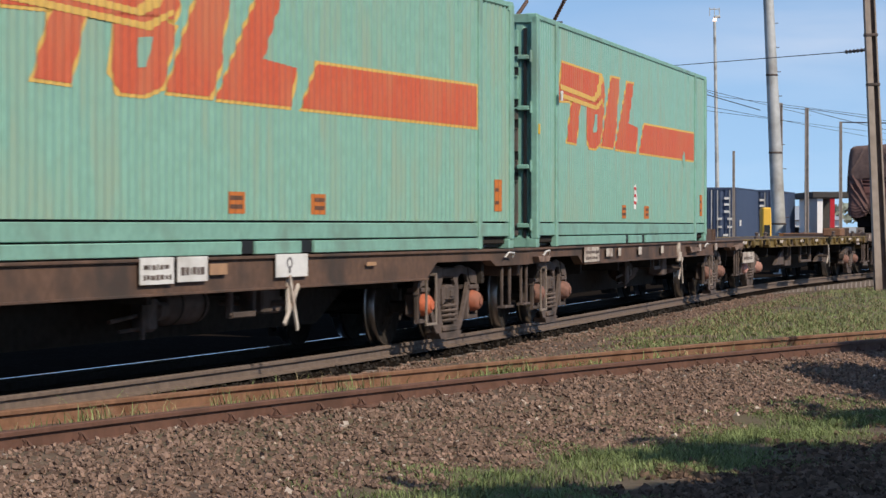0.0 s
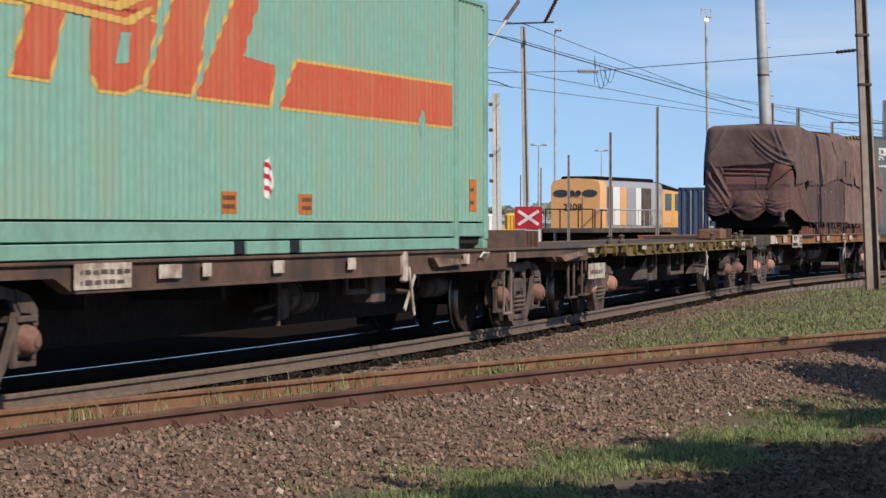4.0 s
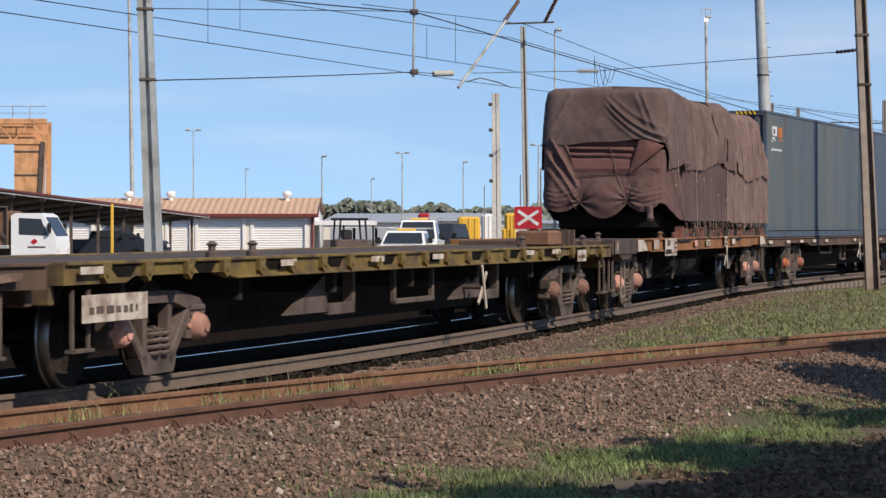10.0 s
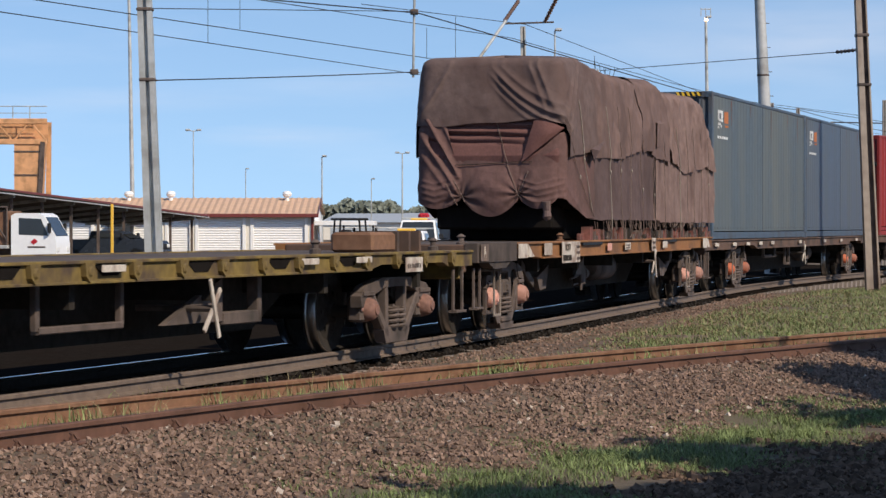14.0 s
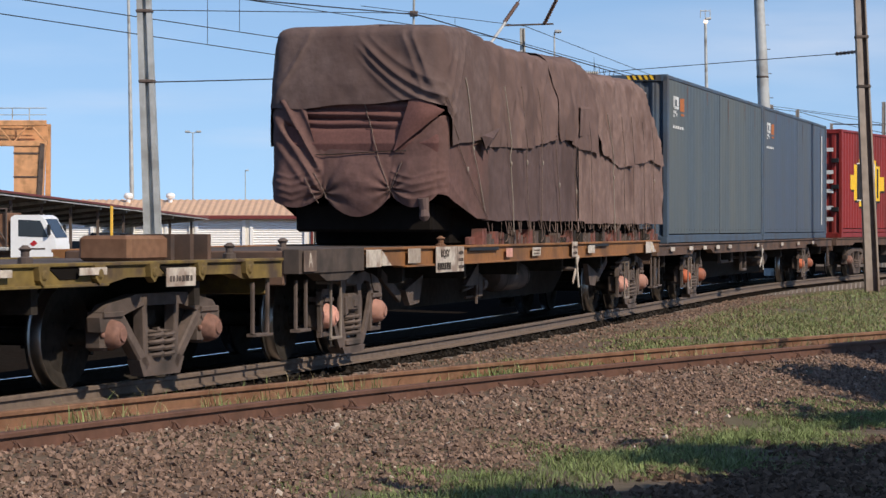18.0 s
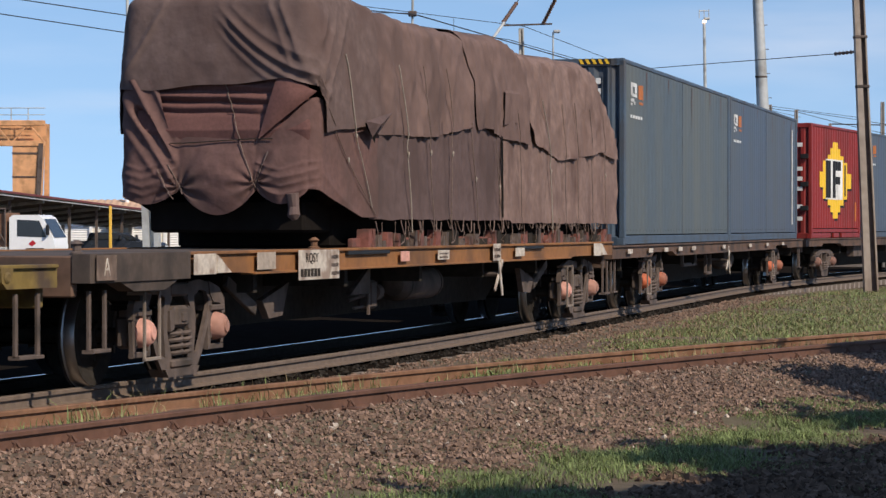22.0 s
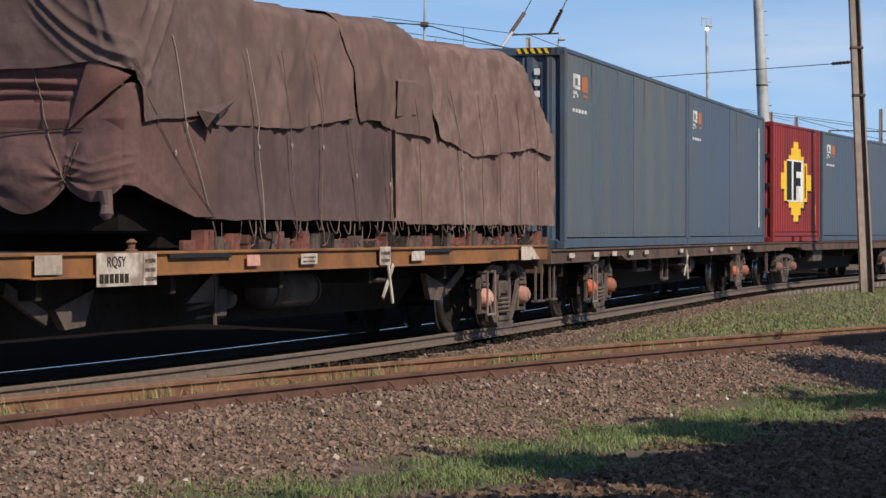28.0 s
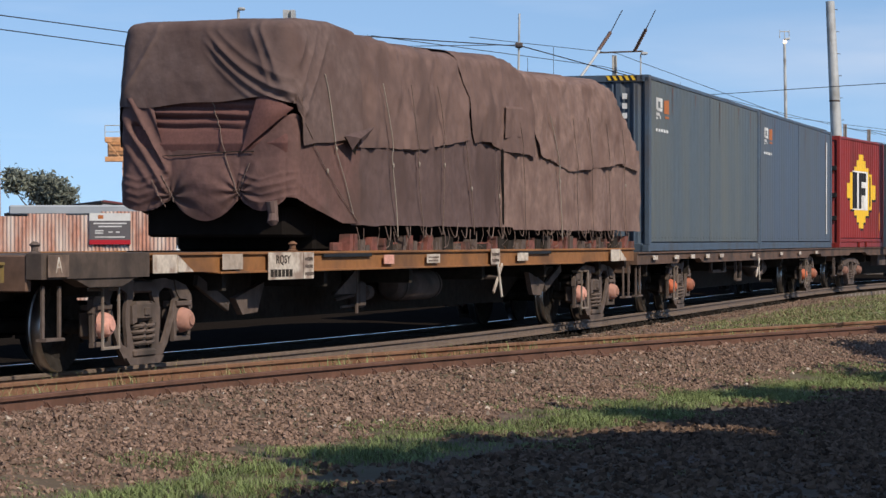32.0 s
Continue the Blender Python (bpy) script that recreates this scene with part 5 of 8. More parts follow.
        prof.prism([(a, deck - 0.012), (b, deck - 0.012), (b, ze), (min(b - 0.1, ub + 1.2), ze), (min(b - 0.2, ub + 1.0), zt), (ub - 1.0, zt), (ub - 1.35, zb), (ua + 1.35, zb), (ua + 1.0, zt), (max(a + 0.2, ua - 1.0), zt), (max(a + 0.1, ua - 1.2), ze), (a, ze)], y0, y1)
        ss = part("side_sill", prof, sill, root, smooth=20)
        fl = Mesh().box(a + 0.02, b - 0.02, y0 - (0.03 if sgn < 0 else 0), y1 + (0.03 if sgn > 0 else 0), deck - 0.03, deck, 0.006)
        fl.box(ua + 1.36, ub - 1.36, y0 - (0.03 if sgn < 0 else 0), y1 + (0.03 if sgn > 0 else 0), zb - 0.012, zb + 0.012, 0.004)
        part("sill_flange", fl, sill, root, smooth=20)
        if pockets:
            lug = Mesh().prism([(-0.09, deck - 0.02), (0.09, deck - 0.02), (0.07, zb + 0.07), (0.0, zb + 0.0), (-0.07, zb + 0.05)], -0.045, 0.02)
            lug.lathe([(0.03, -0.06), (0.045, -0.05), (0.045, -0.03)], centre=(0, 0, deck - 0.09), axis="y", n=10)
            lug = lug.data("sill_bracket", M[sill], 20)
            x, k = a + 0.75, 0
            while x < b - 0.5:
                part("sill_bracket", lug, None, root, m=Matrix.Translation((x, sgn * 1.225, 0)) @ Matrix.Rotation(0 if sgn < 0 else math.pi, 4, "Z"))
                if k % 2 == 0 and x < b - 1.3:
                    # Flat black plate: the pocket's shade is painted, not hollowed.
                    part("sill_recess", Mesh().prism([(x + 0.14, deck - 0.035), (x + 0.74, deck - 0.035), (x + 0.60, zb + 0.05), (x + 0.32, zb + 0.05)], sgn * 1.2235 - 0.004, sgn * 1.2235 + 0.004), "shade_black", root, "black plate painting the shade of a stake pocket")
                x, k = x + (0.9 if k % 2 == 0 else 0.95), k + 1
    dk = Mesh()
    dk.box(a + 0.03, b - 0.03, -1.09, 1.09, deck - 0.06, deck - 0.012, 0.006)
    part("deck", dk, "deck_top", root, "dusty steel deck plate")
    qa, qb = pa - mid, pb - mid
    # Made deeper between the trucks to keep the space under the deck dark.
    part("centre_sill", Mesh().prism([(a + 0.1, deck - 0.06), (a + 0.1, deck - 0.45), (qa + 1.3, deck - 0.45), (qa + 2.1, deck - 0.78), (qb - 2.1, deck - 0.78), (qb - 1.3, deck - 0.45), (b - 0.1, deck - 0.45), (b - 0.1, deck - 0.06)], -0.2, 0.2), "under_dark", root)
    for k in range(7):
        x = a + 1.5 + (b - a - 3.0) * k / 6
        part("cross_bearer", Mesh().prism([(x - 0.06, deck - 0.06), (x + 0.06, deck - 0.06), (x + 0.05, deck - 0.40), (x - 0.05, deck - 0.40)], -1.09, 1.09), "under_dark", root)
    for x, e in ((a, -1), (b, 1)):
        part("headstock", Mesh().box(min(x, x - e * 0.10), max(x, x - e * 0.10), -1.10, 1.10, deck - 0.34, deck - 0.013, 0.012), ends or sill, root)
        coupler(root, x, e)
    bogie(root, pa - mid, kind, cap)
    bogie(root, pb - mid, kind, cap2 or cap)
    MOVERS.append((root, pa, pb, 0.0, 0.0))
    root["mid"] = mid
    return root, mid, a, b


def load(ob, s, pa, pb, z=1.06):
    """Put a load on the wagon with truck centres pa and pb, its middle s along the train."""
    MOVERS.append((ob, pa, pb, s - (pa + pb) / 2, z))


def end_step(w, x, y=-1.16, deck=1.06, mat="under"):
    """A shunter's foot step hung at a wagon's corner."""
    m = Mesh()
    for dx in (-0.16, 0.16):
        m.beam((x + dx, y, deck - 0.22), (x + dx, y, 0.36), 0.03, 0.04)
    m.beam((x - 0.18, y, 0.36), (x + 0.18, y, 0.36), 0.10, 0.03)
    part("foot_step", m, mat, w, "bent steel foot step")


def brake_cross(w, x, z=0.62, y=-1.24):
    """A hand brake lever with a white crossed handle."""
    m = Mesh()
    m.beam((x - 0.17, y, z - 0.20), (x + 0.15, y - 0.02, z + 0.17), 0.02, 0.05)
    m.beam((x - 0.10, y - 0.03, z + 0.26), (x + 0.10, y - 0.03, z - 0.26), 0.02, 0.05)
    part("hand_brake_handle", m, "dingy", w, "white crossed hand brake handle")
    part("brake_spindle", Mesh().tube([(x, y, z), (x, -0.5, z)], 0.03, 8), "under", w)


def queenpost(w, x0, x1, deck=1.06, deep=0.52, y=-1.0):
    """A hanging frame of the underframe."""
    m = Mesh()
    for x in (x0, x1):
        m.beam((x, y, deck - 0.2), (x, y, deck - deep), 0.06, 0.07)
    m.beam((x0, y, deck - deep), (x1, y, deck - deep), 0.08, 0.06)
    part("hanging_frame", m, "under", w)


def air_tank(w, x0, x1, y=-0.62, z=0.62, r=0.19):
    m = Mesh().lathe([(0.02, x0 - 0.07), (r * 0.7, x0 - 0.05), (r, x0 + 0.02), (r, x1 - 0.02), (r * 0.7, x1 + 0.05), (0.02, x1 + 0.07)], centre=(0, y, z), axis="x", n=20)
    t = part("air_reservoir", m, "under", w, "grimy cylindrical air reservoir", smooth=40)
    for x in (x0 + 0.12, x1 - 0.12):
        part("strap", Mesh().lathe([(r + 0.008, x - 0.02), (r + 0.012, x), (r + 0.008, x + 0.02)], centre=(0, y, z), axis="x", n=20, caps=False), "under_dark", t)


def brake_gear(w, x, z=0.55, y=-0.75):
    m = Mesh()
    m.tube([(x - 0.7, y, z - 0.05), (x, y, z), (x + 0.5, y + 0.1, z + 0.1)], 0.02, 8)
    m.tube([(x - 0.5, y, z - 0.14), (x + 0.2, y, z - 0.12)], 0.016, 8)
    m.box(x - 0.1, x + 0.14, y - 0.08, y + 0.08, z - 0.16, z + 0.16, 0.03)
    m.tube([(x + 0.05, y, z + 0.1), (x + 0.05, y, 0.95)], 0.025, 8)
    m.lathe([(0.05, -0.1), (0.09, -0.08), (0.09, 0.08), (0.05, 0.1)], centre=(x + 0.3, y, z + 0.02), axis="x", n=12)
    part("brake_valve", m, "under", w, "brake valve with pipes and rods")
    part("lever", Mesh().beam((x - 0.15, y - 0.06, z + 0.30), (x - 0.15, y - 0.06, z - 0.22), 0.03, 0.05), "under", w)


def build_train():
    # first wagon, under the leading teal container
    w, mid, a, b = wagon("flat_wagon", "brown steel flat wagon under a teal container, dusty and worn", -9.2, 12.75, -6.4, 10.15, "deck", 0.31, "eyes", "box_orange")
    plate(w, 1.23 - mid, 1.92 - mid, 0.84, 1.07, -1.252, rows=2, mat="white", label="white data panel with dark lettering bars")
    plate(w, 2.0 - mid, 2.65 - mid, 0.85, 1.07, -1.252, rows=1, mat="white", label="white data panel with dark lettering bars")
    pl = plate(w, 4.27 - mid, 5.09 - mid, 0.85, 1.07, -1.252, mat="white", label="white board with a small dark symbol")
    part("symbol", Mesh().ring([(4.61 - mid + 0.075 * math.cos(q), 0.985 + 0.055 * math.sin(q)) for q in (math.tau * k / 16 for k in range(16))], [(4.61 - mid + 0.05 * math.cos(q), 0.985 + 0.036 * math.sin(q)) for q in (math.tau * k / 16 for k in range(16))], -1.263, -1.2605).box(4.585 - mid, 4.635 - mid, -1.263, -1.2605, 0.89, 0.95), "sign_grey", pl, "small dark symbol", smooth=None)
    plate(w, 2.7 - mid, 3.1 - mid, 0.90, 1.0, -1.252, mat="faded_tan", name="tan_mark", label="faded tan paint mark")
    plate(w, 6.78 - mid, 7.06 - mid, 0.925, 0.965, -1.252, mat="faded_tan", name="tan_mark", label="faded tan paint mark")
    brake_cross(w, 4.69 - mid, 0.60)
    part("brake_standard", Mesh().beam((4.62 - mid, -1.24, 0.86), (4.62 - mid, -1.24, 0.52), 0.03, 0.06), "dingy", w, "pale painted bracket")
    air_tank(w, 3.0 - mid, 3.75 - mid)
    brake_gear(w, 2.4 - mid, 0.56)
    queenpost(w, 3.75 - mid, 4.3 - mid, deep=0.55)
    part("cover_plate", Mesh().box(4.45 - mid, 4.95 - mid, -1.05, -0.8, 0.50, 0.80, 0.02), "under", w)
    end_step(w, 11.95 - mid)
    t1 = teal_container("teal corrugated steel freight container with faded red slanted marks", False)
    load(t1, 4.46, -6.4, 10.15)
    # second wagon
    w, mid, a, b = wagon("flat_wagon", "brown steel flat wagon carrying a teal container, rear deck empty", 12.95, 34.2, 15.57, 31.2, "deck", 0.25, "eyes", "box_brown")
    plate(w, 16.87 - mid, 18.0 - mid, 0.83, 1.04, -1.252, rows=2)
    for x, ww in ((18.6, 0.5), (19.6, 0.2), (21.4, 0.3), (23.6, 0.25), (27.85, 0.25), (29.9, 0.3)):
        plate(w, x - mid, x + ww - mid, 0.89, 1.01, -1.252, name="paint_mark", label="pale paint mark")
    brake_cross(w, 25.75 - mid, 0.62)
    part("brake_standard", Mesh().box(25.5 - mid, 25.64 - mid, -1.27, -1.2, 0.72, 1.06, 0.02), "dingy", w, "pale painted bracket")
    air_tank(w, 23.3 - mid, 24.0 - mid)
    air_tank(w, 28.3 - mid, 29.0 - mid, z=0.60, r=0.12)
    brake_gear(w, 22.9 - mid, 0.56)
    queenpost(w, 24.26 - mid, 24.9 - mid, deep=0.42)
    part("cover_plate", Mesh().box(25.05 - mid, 25.5 - mid, -1.05, -0.8, 0.50, 0.80, 0.02), "under", w)
    part("side_ledge", Mesh().prism([(26.5 - mid, 0.98), (27.75 - mid, 0.95), (27.75 - mid, 0.90), (26.7 - mid, 0.87)], -1.30, -1.225), "deck_scuffed", w, "scuffed brown ledge")
    part("side_ledge", Mesh().prism([(13.5 - mid, 0.95), (14.3 - mid, 0.95), (14.2 - mid, 0.88), (13.6 - mid, 0.88)], -1.30, -1.225), "deck_scuffed", w, "scuffed brown ledge")
    end_step(w, 33.48 - mid)
    end_step(w, 13.25 - mid)
    part("side_ledge", Mesh().prism([(32.37 - mid, 0.93), (33.74 - mid, 0.99), (33.74 - mid, 0.94), (32.6 - mid, 0.86)], -1.30, -1.225), "deck_scuffed", w, "scuffed brown ledge")
    part("end_bracket", Mesh().prism([(31.5 - mid, 1.05), (32.3 - mid, 1.05), (32.24 - mid, 1.28), (31.62 - mid, 1.28)], -0.85, -0.35), "deck", w, "rusty folded load bracket")
    part("end_bracket", Mesh().box(32.36 - mid, 32.42 - mid, -0.85, -0.35, 1.05, 1.27).box(32.6 - mid, 32.65 - mid, -0.85, -0.35, 1.05, 1.26).box(32.85 - mid, 32.91 - mid, -0.85, -0.35, 1.05, 1.27).box(32.36 - mid, 32.91 - mid, -0.41, -0.35, 1.05, 1.27), "deck", w, "rusty folded load bracket")
    t2 = teal_container("teal corrugated steel freight container with red slanted marks and a sticker", True)
    load(t2, 21.39, 15.57, 31.2)
    # third wagon, empty
    w, mid, a, b = wagon("flat_wagon", "empty flat wagon with worn yellow-brown sills and stake pockets", 34.5, 54.55, 36.95, 52.5, "deck_yellow", 0.18, "truss", "box_pink", pockets=True, cap2="box_brown")
    plate(w, 34.75 - mid, 36.1 - mid, 0.58, 0.80, -1.26, rows=1, label="off-white number board with dark bars")
    for x in (34.7, 39.45, 42.35, 44.7, 49.1, 50.6):
        plate(w, x - mid, x + 0.45 - mid, 0.96, 1.02, -1.27, name="paint_mark", label="pale paint mark")
    plate(w, 52.1 - mid, 52.65 - mid, 0.84, 1.0, -1.27, rows=1)
    brake_cross(w, 47.0 - mid, 0.60)
    queenpost(w, 44.05 - mid, 45.6 - mid, deep=0.56)
    for x in (40.4, 46.5):
        part("gusset", Mesh().prism([(x - mid, 0.46), (x + 1.3 - mid, 0.46), (x + 1.3 - mid, 0.86)], -1.0, -0.94), "under", w, "triangular steel gusset")
        part("cover_plate", Mesh().box(x + 1.3 - mid, x + 2.2 - mid, -1.02, -0.9, 0.42, 0.54, 0.01), "under", w)
        part("cover_plate", Mesh().box(x + 2.1 - mid, x + 2.2 - mid, -1.02, -0.9, 0.42, 0.86, 0.01), "under", w)
    end_step(w, 34.95 - mid)
    end_step(w, 54.2 - mid)
    part("end_bracket", Mesh().box(52.25 - mid, 52.98 - mid, -0.85, -0.35, 1.05, 1.27, 0.03), "rail_orange", w, "rusty folded load bracket")
    part("end_bracket", Mesh().box(53.02 - mid, 53.09 - mid, -0.85, -0.35, 1.05, 1.28).box(53.4 - mid, 53.47 - mid, -0.85, -0.35, 1.05, 1.28).box(53.75 - mid, 53.82 - mid, -0.85, -0.35, 1.05, 1.28).box(53.02 - mid, 53.82 - mid, -0.41, -0.35, 1.05, 1.28), "deck", w, "rusty folded load bracket")
    for x in (38.6, 39.7, 50.4, 54.1):
        part("twist_lock", Mesh().lathe([(0.06, 1.05), (0.06, 1.10), (0.035, 1.11), (0.035, 1.15), (0.055, 1.17), (0.02, 1.20)], centre=(x - mid, -0.9, 0), n=10), "under", w, "steel twist lock")
    # fourth wagon, with the sheeted load
    w, mid, a, b = wagon("flat_wagon", "orange-brown flat wagon carrying a sheeted load", 54.95, 75.0, 57.5, 73.47, "deck_orange", 0.21, "eyes", "box_pink", deck=1.13, arch=0.195, ends="deck")
    part("end_patch", Mesh().box(54.94 - mid, 57.15 - mid, -1.258, -1.10, 0.90, 1.134, 0.004).prism([(55.6 - mid, 0.90), (56.9 - mid, 0.90), (56.6 - mid, 0.82), (55.9 - mid, 0.82)], -1.24, -1.1), "grime_end", w, "grimy brown end of the sill")
    pl = plate(w, 55.02 - mid, 55.42 - mid, 0.92, 1.12, -1.275, mat="board_brown", name="letter_board", label="faded brown board with a pale letter")
    lettering("A", 0.2, "dingy", pl, pose(55.22 - mid, -1.285, 1.02, 90, 0, 0))
    plate(w, 58.86 - mid, 59.37 - mid, 0.95, 1.11, -1.26, mat="stone_pale", name="cream_panel", label="blank cream painted panel")
    pl = plate(w, 60.05 - mid, 61.02 - mid, 0.83, 1.12, -1.262)
    lettering("RQSY", 0.13, "under_dark", pl, Matrix.Translation((60.45 - mid, -1.272, 1.04)) @ Matrix.Rotation(math.pi / 2, 4, "X") @ Matrix.Diagonal((1.25, 1, 1, 1)))
    for k in range(6):
        part("code_bar", Mesh().box(60.10 + 0.105 * k - mid, 60.18 + 0.105 * k - mid, -1.274, -1.270, 0.86, 0.94), "under_dark", pl, "dark code bar")
    plate(w, 61.04 - mid, 61.33 - mid, 0.83, 1.12, -1.263, rows=3)
    for x, ww in ((57.2, 0.55), (73.5, 0.5)):
        pd = plate(w, x - mid, x + ww - mid, 0.93, 1.11, -1.264, name="scuffed_panel", label="pale scuffed panel with a bent corner")
        part("bent_corner", Mesh().prism([(x + ww - mid, 1.10), (x + ww + 0.36 - mid, 0.94), (x + ww - mid, 0.94)], -1.285, -1.262), "dingy", pd)
    for x, ww in ((63.57, 0.34), (65.09, 0.48), (68.79, 0.48)):
        plate(w, x - mid, x + ww - mid, 0.97, 1.08, -1.26, mat="box_pink" if ww < 0.4 else "dingy", rows=2 if x == 65.09 else 0, name="paint_mark", label="pale stencilled mark")
    plate(w, 67.6 - mid, 67.97 - mid, 0.93, 1.14, -1.27, rows=2)
    brake_cross(w, 67.97 - mid, 0.76)
    air_tank(w, 65.5 - mid, 67.0 - mid, z=0.68)
    brake_gear(w, 64.0 - mid, 0.60)
    part("gusset", Mesh().prism([(62.9 - mid, 0.62), (63.6 - mid, 0.62), (63.6 - mid, 0.90)], -0.9, -0.85), "under", w, "triangular steel gusset")
    for e, x in ((1, 59.0), (-1, 72.0)):
        part("brake_strut", Mesh().beam((x - mid, -0.9, 0.84), (x + e * 0.8 - mid, -0.9, 0.56), 0.05, 0.12).prism([(x + e * 0.9 - mid, 0.64), (x + e * 1.7 - mid, 0.80), (x + e * 1.5 - mid, 0.48), (x + e * 1.1 - mid, 0.46)], -0.95, -0.88), "under", w)
    end_step(w, 55.3 - mid)
    end_step(w, 74.75 - mid)
    for x in (55.4, 61.5):
        part("twist_lock", Mesh().lathe([(0.06, 1.10), (0.06, 1.14), (0.035, 1.15), (0.035, 1.19), (0.055, 1.21), (0.02, 1.24)], centre=(x - mid, -0.95, 0), n=10), "under" if x < 60 else "rail_orange", w, "steel twist lock")
    # Black strips draw the shade of the slots along the sill.
    for x in (61.68, 68.9):
        part("deck_slot", Mesh().box(x - mid, x + 1.5 - mid, -1.258, -1.222, 1.06, 1.10, 0.004), "black", w)
    # fifth wagon, two blue containers
    w, mid, a, b = wagon("flat_wagon", "long brown flat wagon carrying two blue containers", 75.45, 102.3, 80.36, 97.8, "deck", 0.20, "eyes", "box_orange")
    for x in (76.6, 78.6, 80.2, 81.8, 83.4, 87.4, 91.5, 94.5, 97.5):
        plate(w, x - mid, x + 0.4 - mid, 0.93, 1.0, -1.26, name="paint_mark", label="pale stencilled mark")
    brake_cross(w, 88.3 - mid, 0.70)
    queenpost(w, 83.9 - mid, 85.5 - mid, deep=0.40)
    queenpost(w, 86.9 - mid, 87.5 - mid, deep=0.6)
    queenpost(w, 89.6 - mid, 90.4 - mid, deep=0.5)
    air_tank(w, 91.4 - mid, 92.6 - mid, z=0.66)
    end_step(w, 75.8 - mid)
    end_step(w, 101.9 - mid)
    load(blue_container("weathered grey-green steel freight container with a white and orange mark", "blue_weathered"), 76.45 + 6.1, 80.36, 97.8)
    bc = blue_container("blue-grey steel freight container with a small white and orange mark, streaked")
    part("white_strip", Mesh().box(5.0, 5.14, -1.226, -1.219, 0.35, 2.6), "white", bc, "white upright strip")
    load(bc, 88.75 + 6.1, 80.36, 97.8)
    # sixth wagon, a red box and two more
    w, mid, a, b = wagon("flat_wagon", "brown flat wagon carrying a red and a blue container", 102.6, 124.5, 105.6, 121.6, "deck", 0.20, "truss", "box_brown")
    part("cover_plate", Mesh().box(109.0 - mid, 110.2 - mid, -1.1, -0.9, 0.55, 0.95, 0.01), "under", w)
    load(red_container("red corrugated freight container with a yellow stepped cross badge"), 103.15 + 3.03, 105.6, 121.6)
    load(blue_container("blue-grey steel freight container with a small white mark"), 109.65 + 6.1, 105.6, 121.6)
    # seventh wagon, only its forward end comes into view
    w, mid, a, b = wagon("flat_wagon", "brown flat wagon carrying a rust-red container", 125.0, 146.0, 128.0, 143.0, "deck", 0.20, "eyes", "box_brown")
    load(red_container("plain rust-red corrugated freight container with a badge"), 125.6 + 3.03, 128.0, 143.0)


build_train()

# ---- the sheeted load: a machine under brown tarpaulins, roped down ----
ROOF_AT = (-7.4, -7.0, -6.2, -5.4, -3.4, -1.0, 0.2, 0.5, 1.3, 3.1, 5.6, 6.4, 6.8)
ROOF_H = (2.60, 2.66, 2.68, 2.60, 2.57, 2.62, 2.64, 2.54, 2.52, 2.56, 2.60, 2.50, 2.30)
HEM_AT = (-7.5, -6.4, -5.9, -5.75, -3.6, -1.75, -0.6, 0.7, 2.25, 3.5, 5.35, 6.25, 6.8)
HEM_Z = (1.16, 1.24, 1.30, 1.20, 1.24, 1.43, 1.32, 1.30, 1.13, 1.19, 1.31, 1.22, 1.28)
# lashing ropes along the near side: (x, z) at the eyelet, where it crosses the hem, and at the foot; and how pale and thick it is
ROPES = (((-7.36, 1.55), (-6.7, 1.0), (-5.75, 0.34), 0.6), ((-6.6, 2.0), (-6.38, 1.25), (-5.85, 0.42), 1.0), ((-5.0, 1.98), (-4.74, 1.2), (-4.52, 0.16), 1.0), ((-4.05, 2.02), (-3.84, 1.25), (-3.62, 0.2), 0.7),
         ((-3.05, 2.05), (-2.84, 1.4), (-2.86, 0.2), 0.7), ((-2.0, 1.46), (-1.8, 0.9), (-1.62, 0.2), 0.8), ((-0.8, 1.34), (-0.62, 0.8), (-0.46, 0.16), 0.6), ((0.3, 1.75), (0.5, 1.3), (0.62, 0.2), 0.3),
         ((1.75, 1.9), (2.2, 1.14), (2.38, 0.14), 1.1), ((2.9, 1.9), (3.1, 1.2), (3.2, 0.2), 0.3), ((3.7, 1.95), (3.9, 1.2), (4.0, 0.2), 0.3), ((4.7, 1.9), (4.85, 1.2), (4.95, 0.2), 0.4), ((5.6, 1.85), (5.75, 1.2), (5.85, 0.2), 0.7))


def rope_x(r, z):
    (xa, za), (xb, zb), (xc, zc), _ = r
    return float(np.interp(z, (zc, zb, za), (xc, xb, xa)))


def folds(x, z, seed):
    """Cloth relief: broad slack, diagonal drags, small creases."""
    v = 0.026 * noise.noise((x * 0.9 + seed, z * 0.8, seed)) + 0.022 * abs(noise.noise((x * 1.0 + z * 1.2, z * 0.9 - x * 0.5, seed + 2.0))) + 0.009 * noise.noise((x * 3.4, z * 1.3 + seed, 3.0 + seed))
    ridge = 1 - abs(noise.noise((x * 1.5 - z * 0.6, z * 0.8 + x * 0.3, seed + 11.0))) * 5
    pleat = max(0, 1 - abs(noise.noise((x * 1.9 + 0.25 * z, z * 0.3, seed + 50.0))) * 6) * min(1, max(0, 2.3 - z))
    return v + 0.022 * pleat + 0.02 * max(0, ridge) + 0.012 * max(0, 1 - abs(noise.noise((x * 3.2 + z * 0.5, z * 1.1, seed + 31.0))) * 6) + 0.004 * noise.noise((x * 13, z * 6, seed + 9.0))


def pull(x, z):
    """The cloth is drawn in beside each rope."""
    return sum(-0.02 * math.exp(-((x - rope_x(r, z)) / 0.06) ** 2) for r in ROPES if abs(x - r[1][0]) < 1.2 and z < r[0][1] + 0.06)


def hem(x):
    """Lower edge of the upper sheets."""
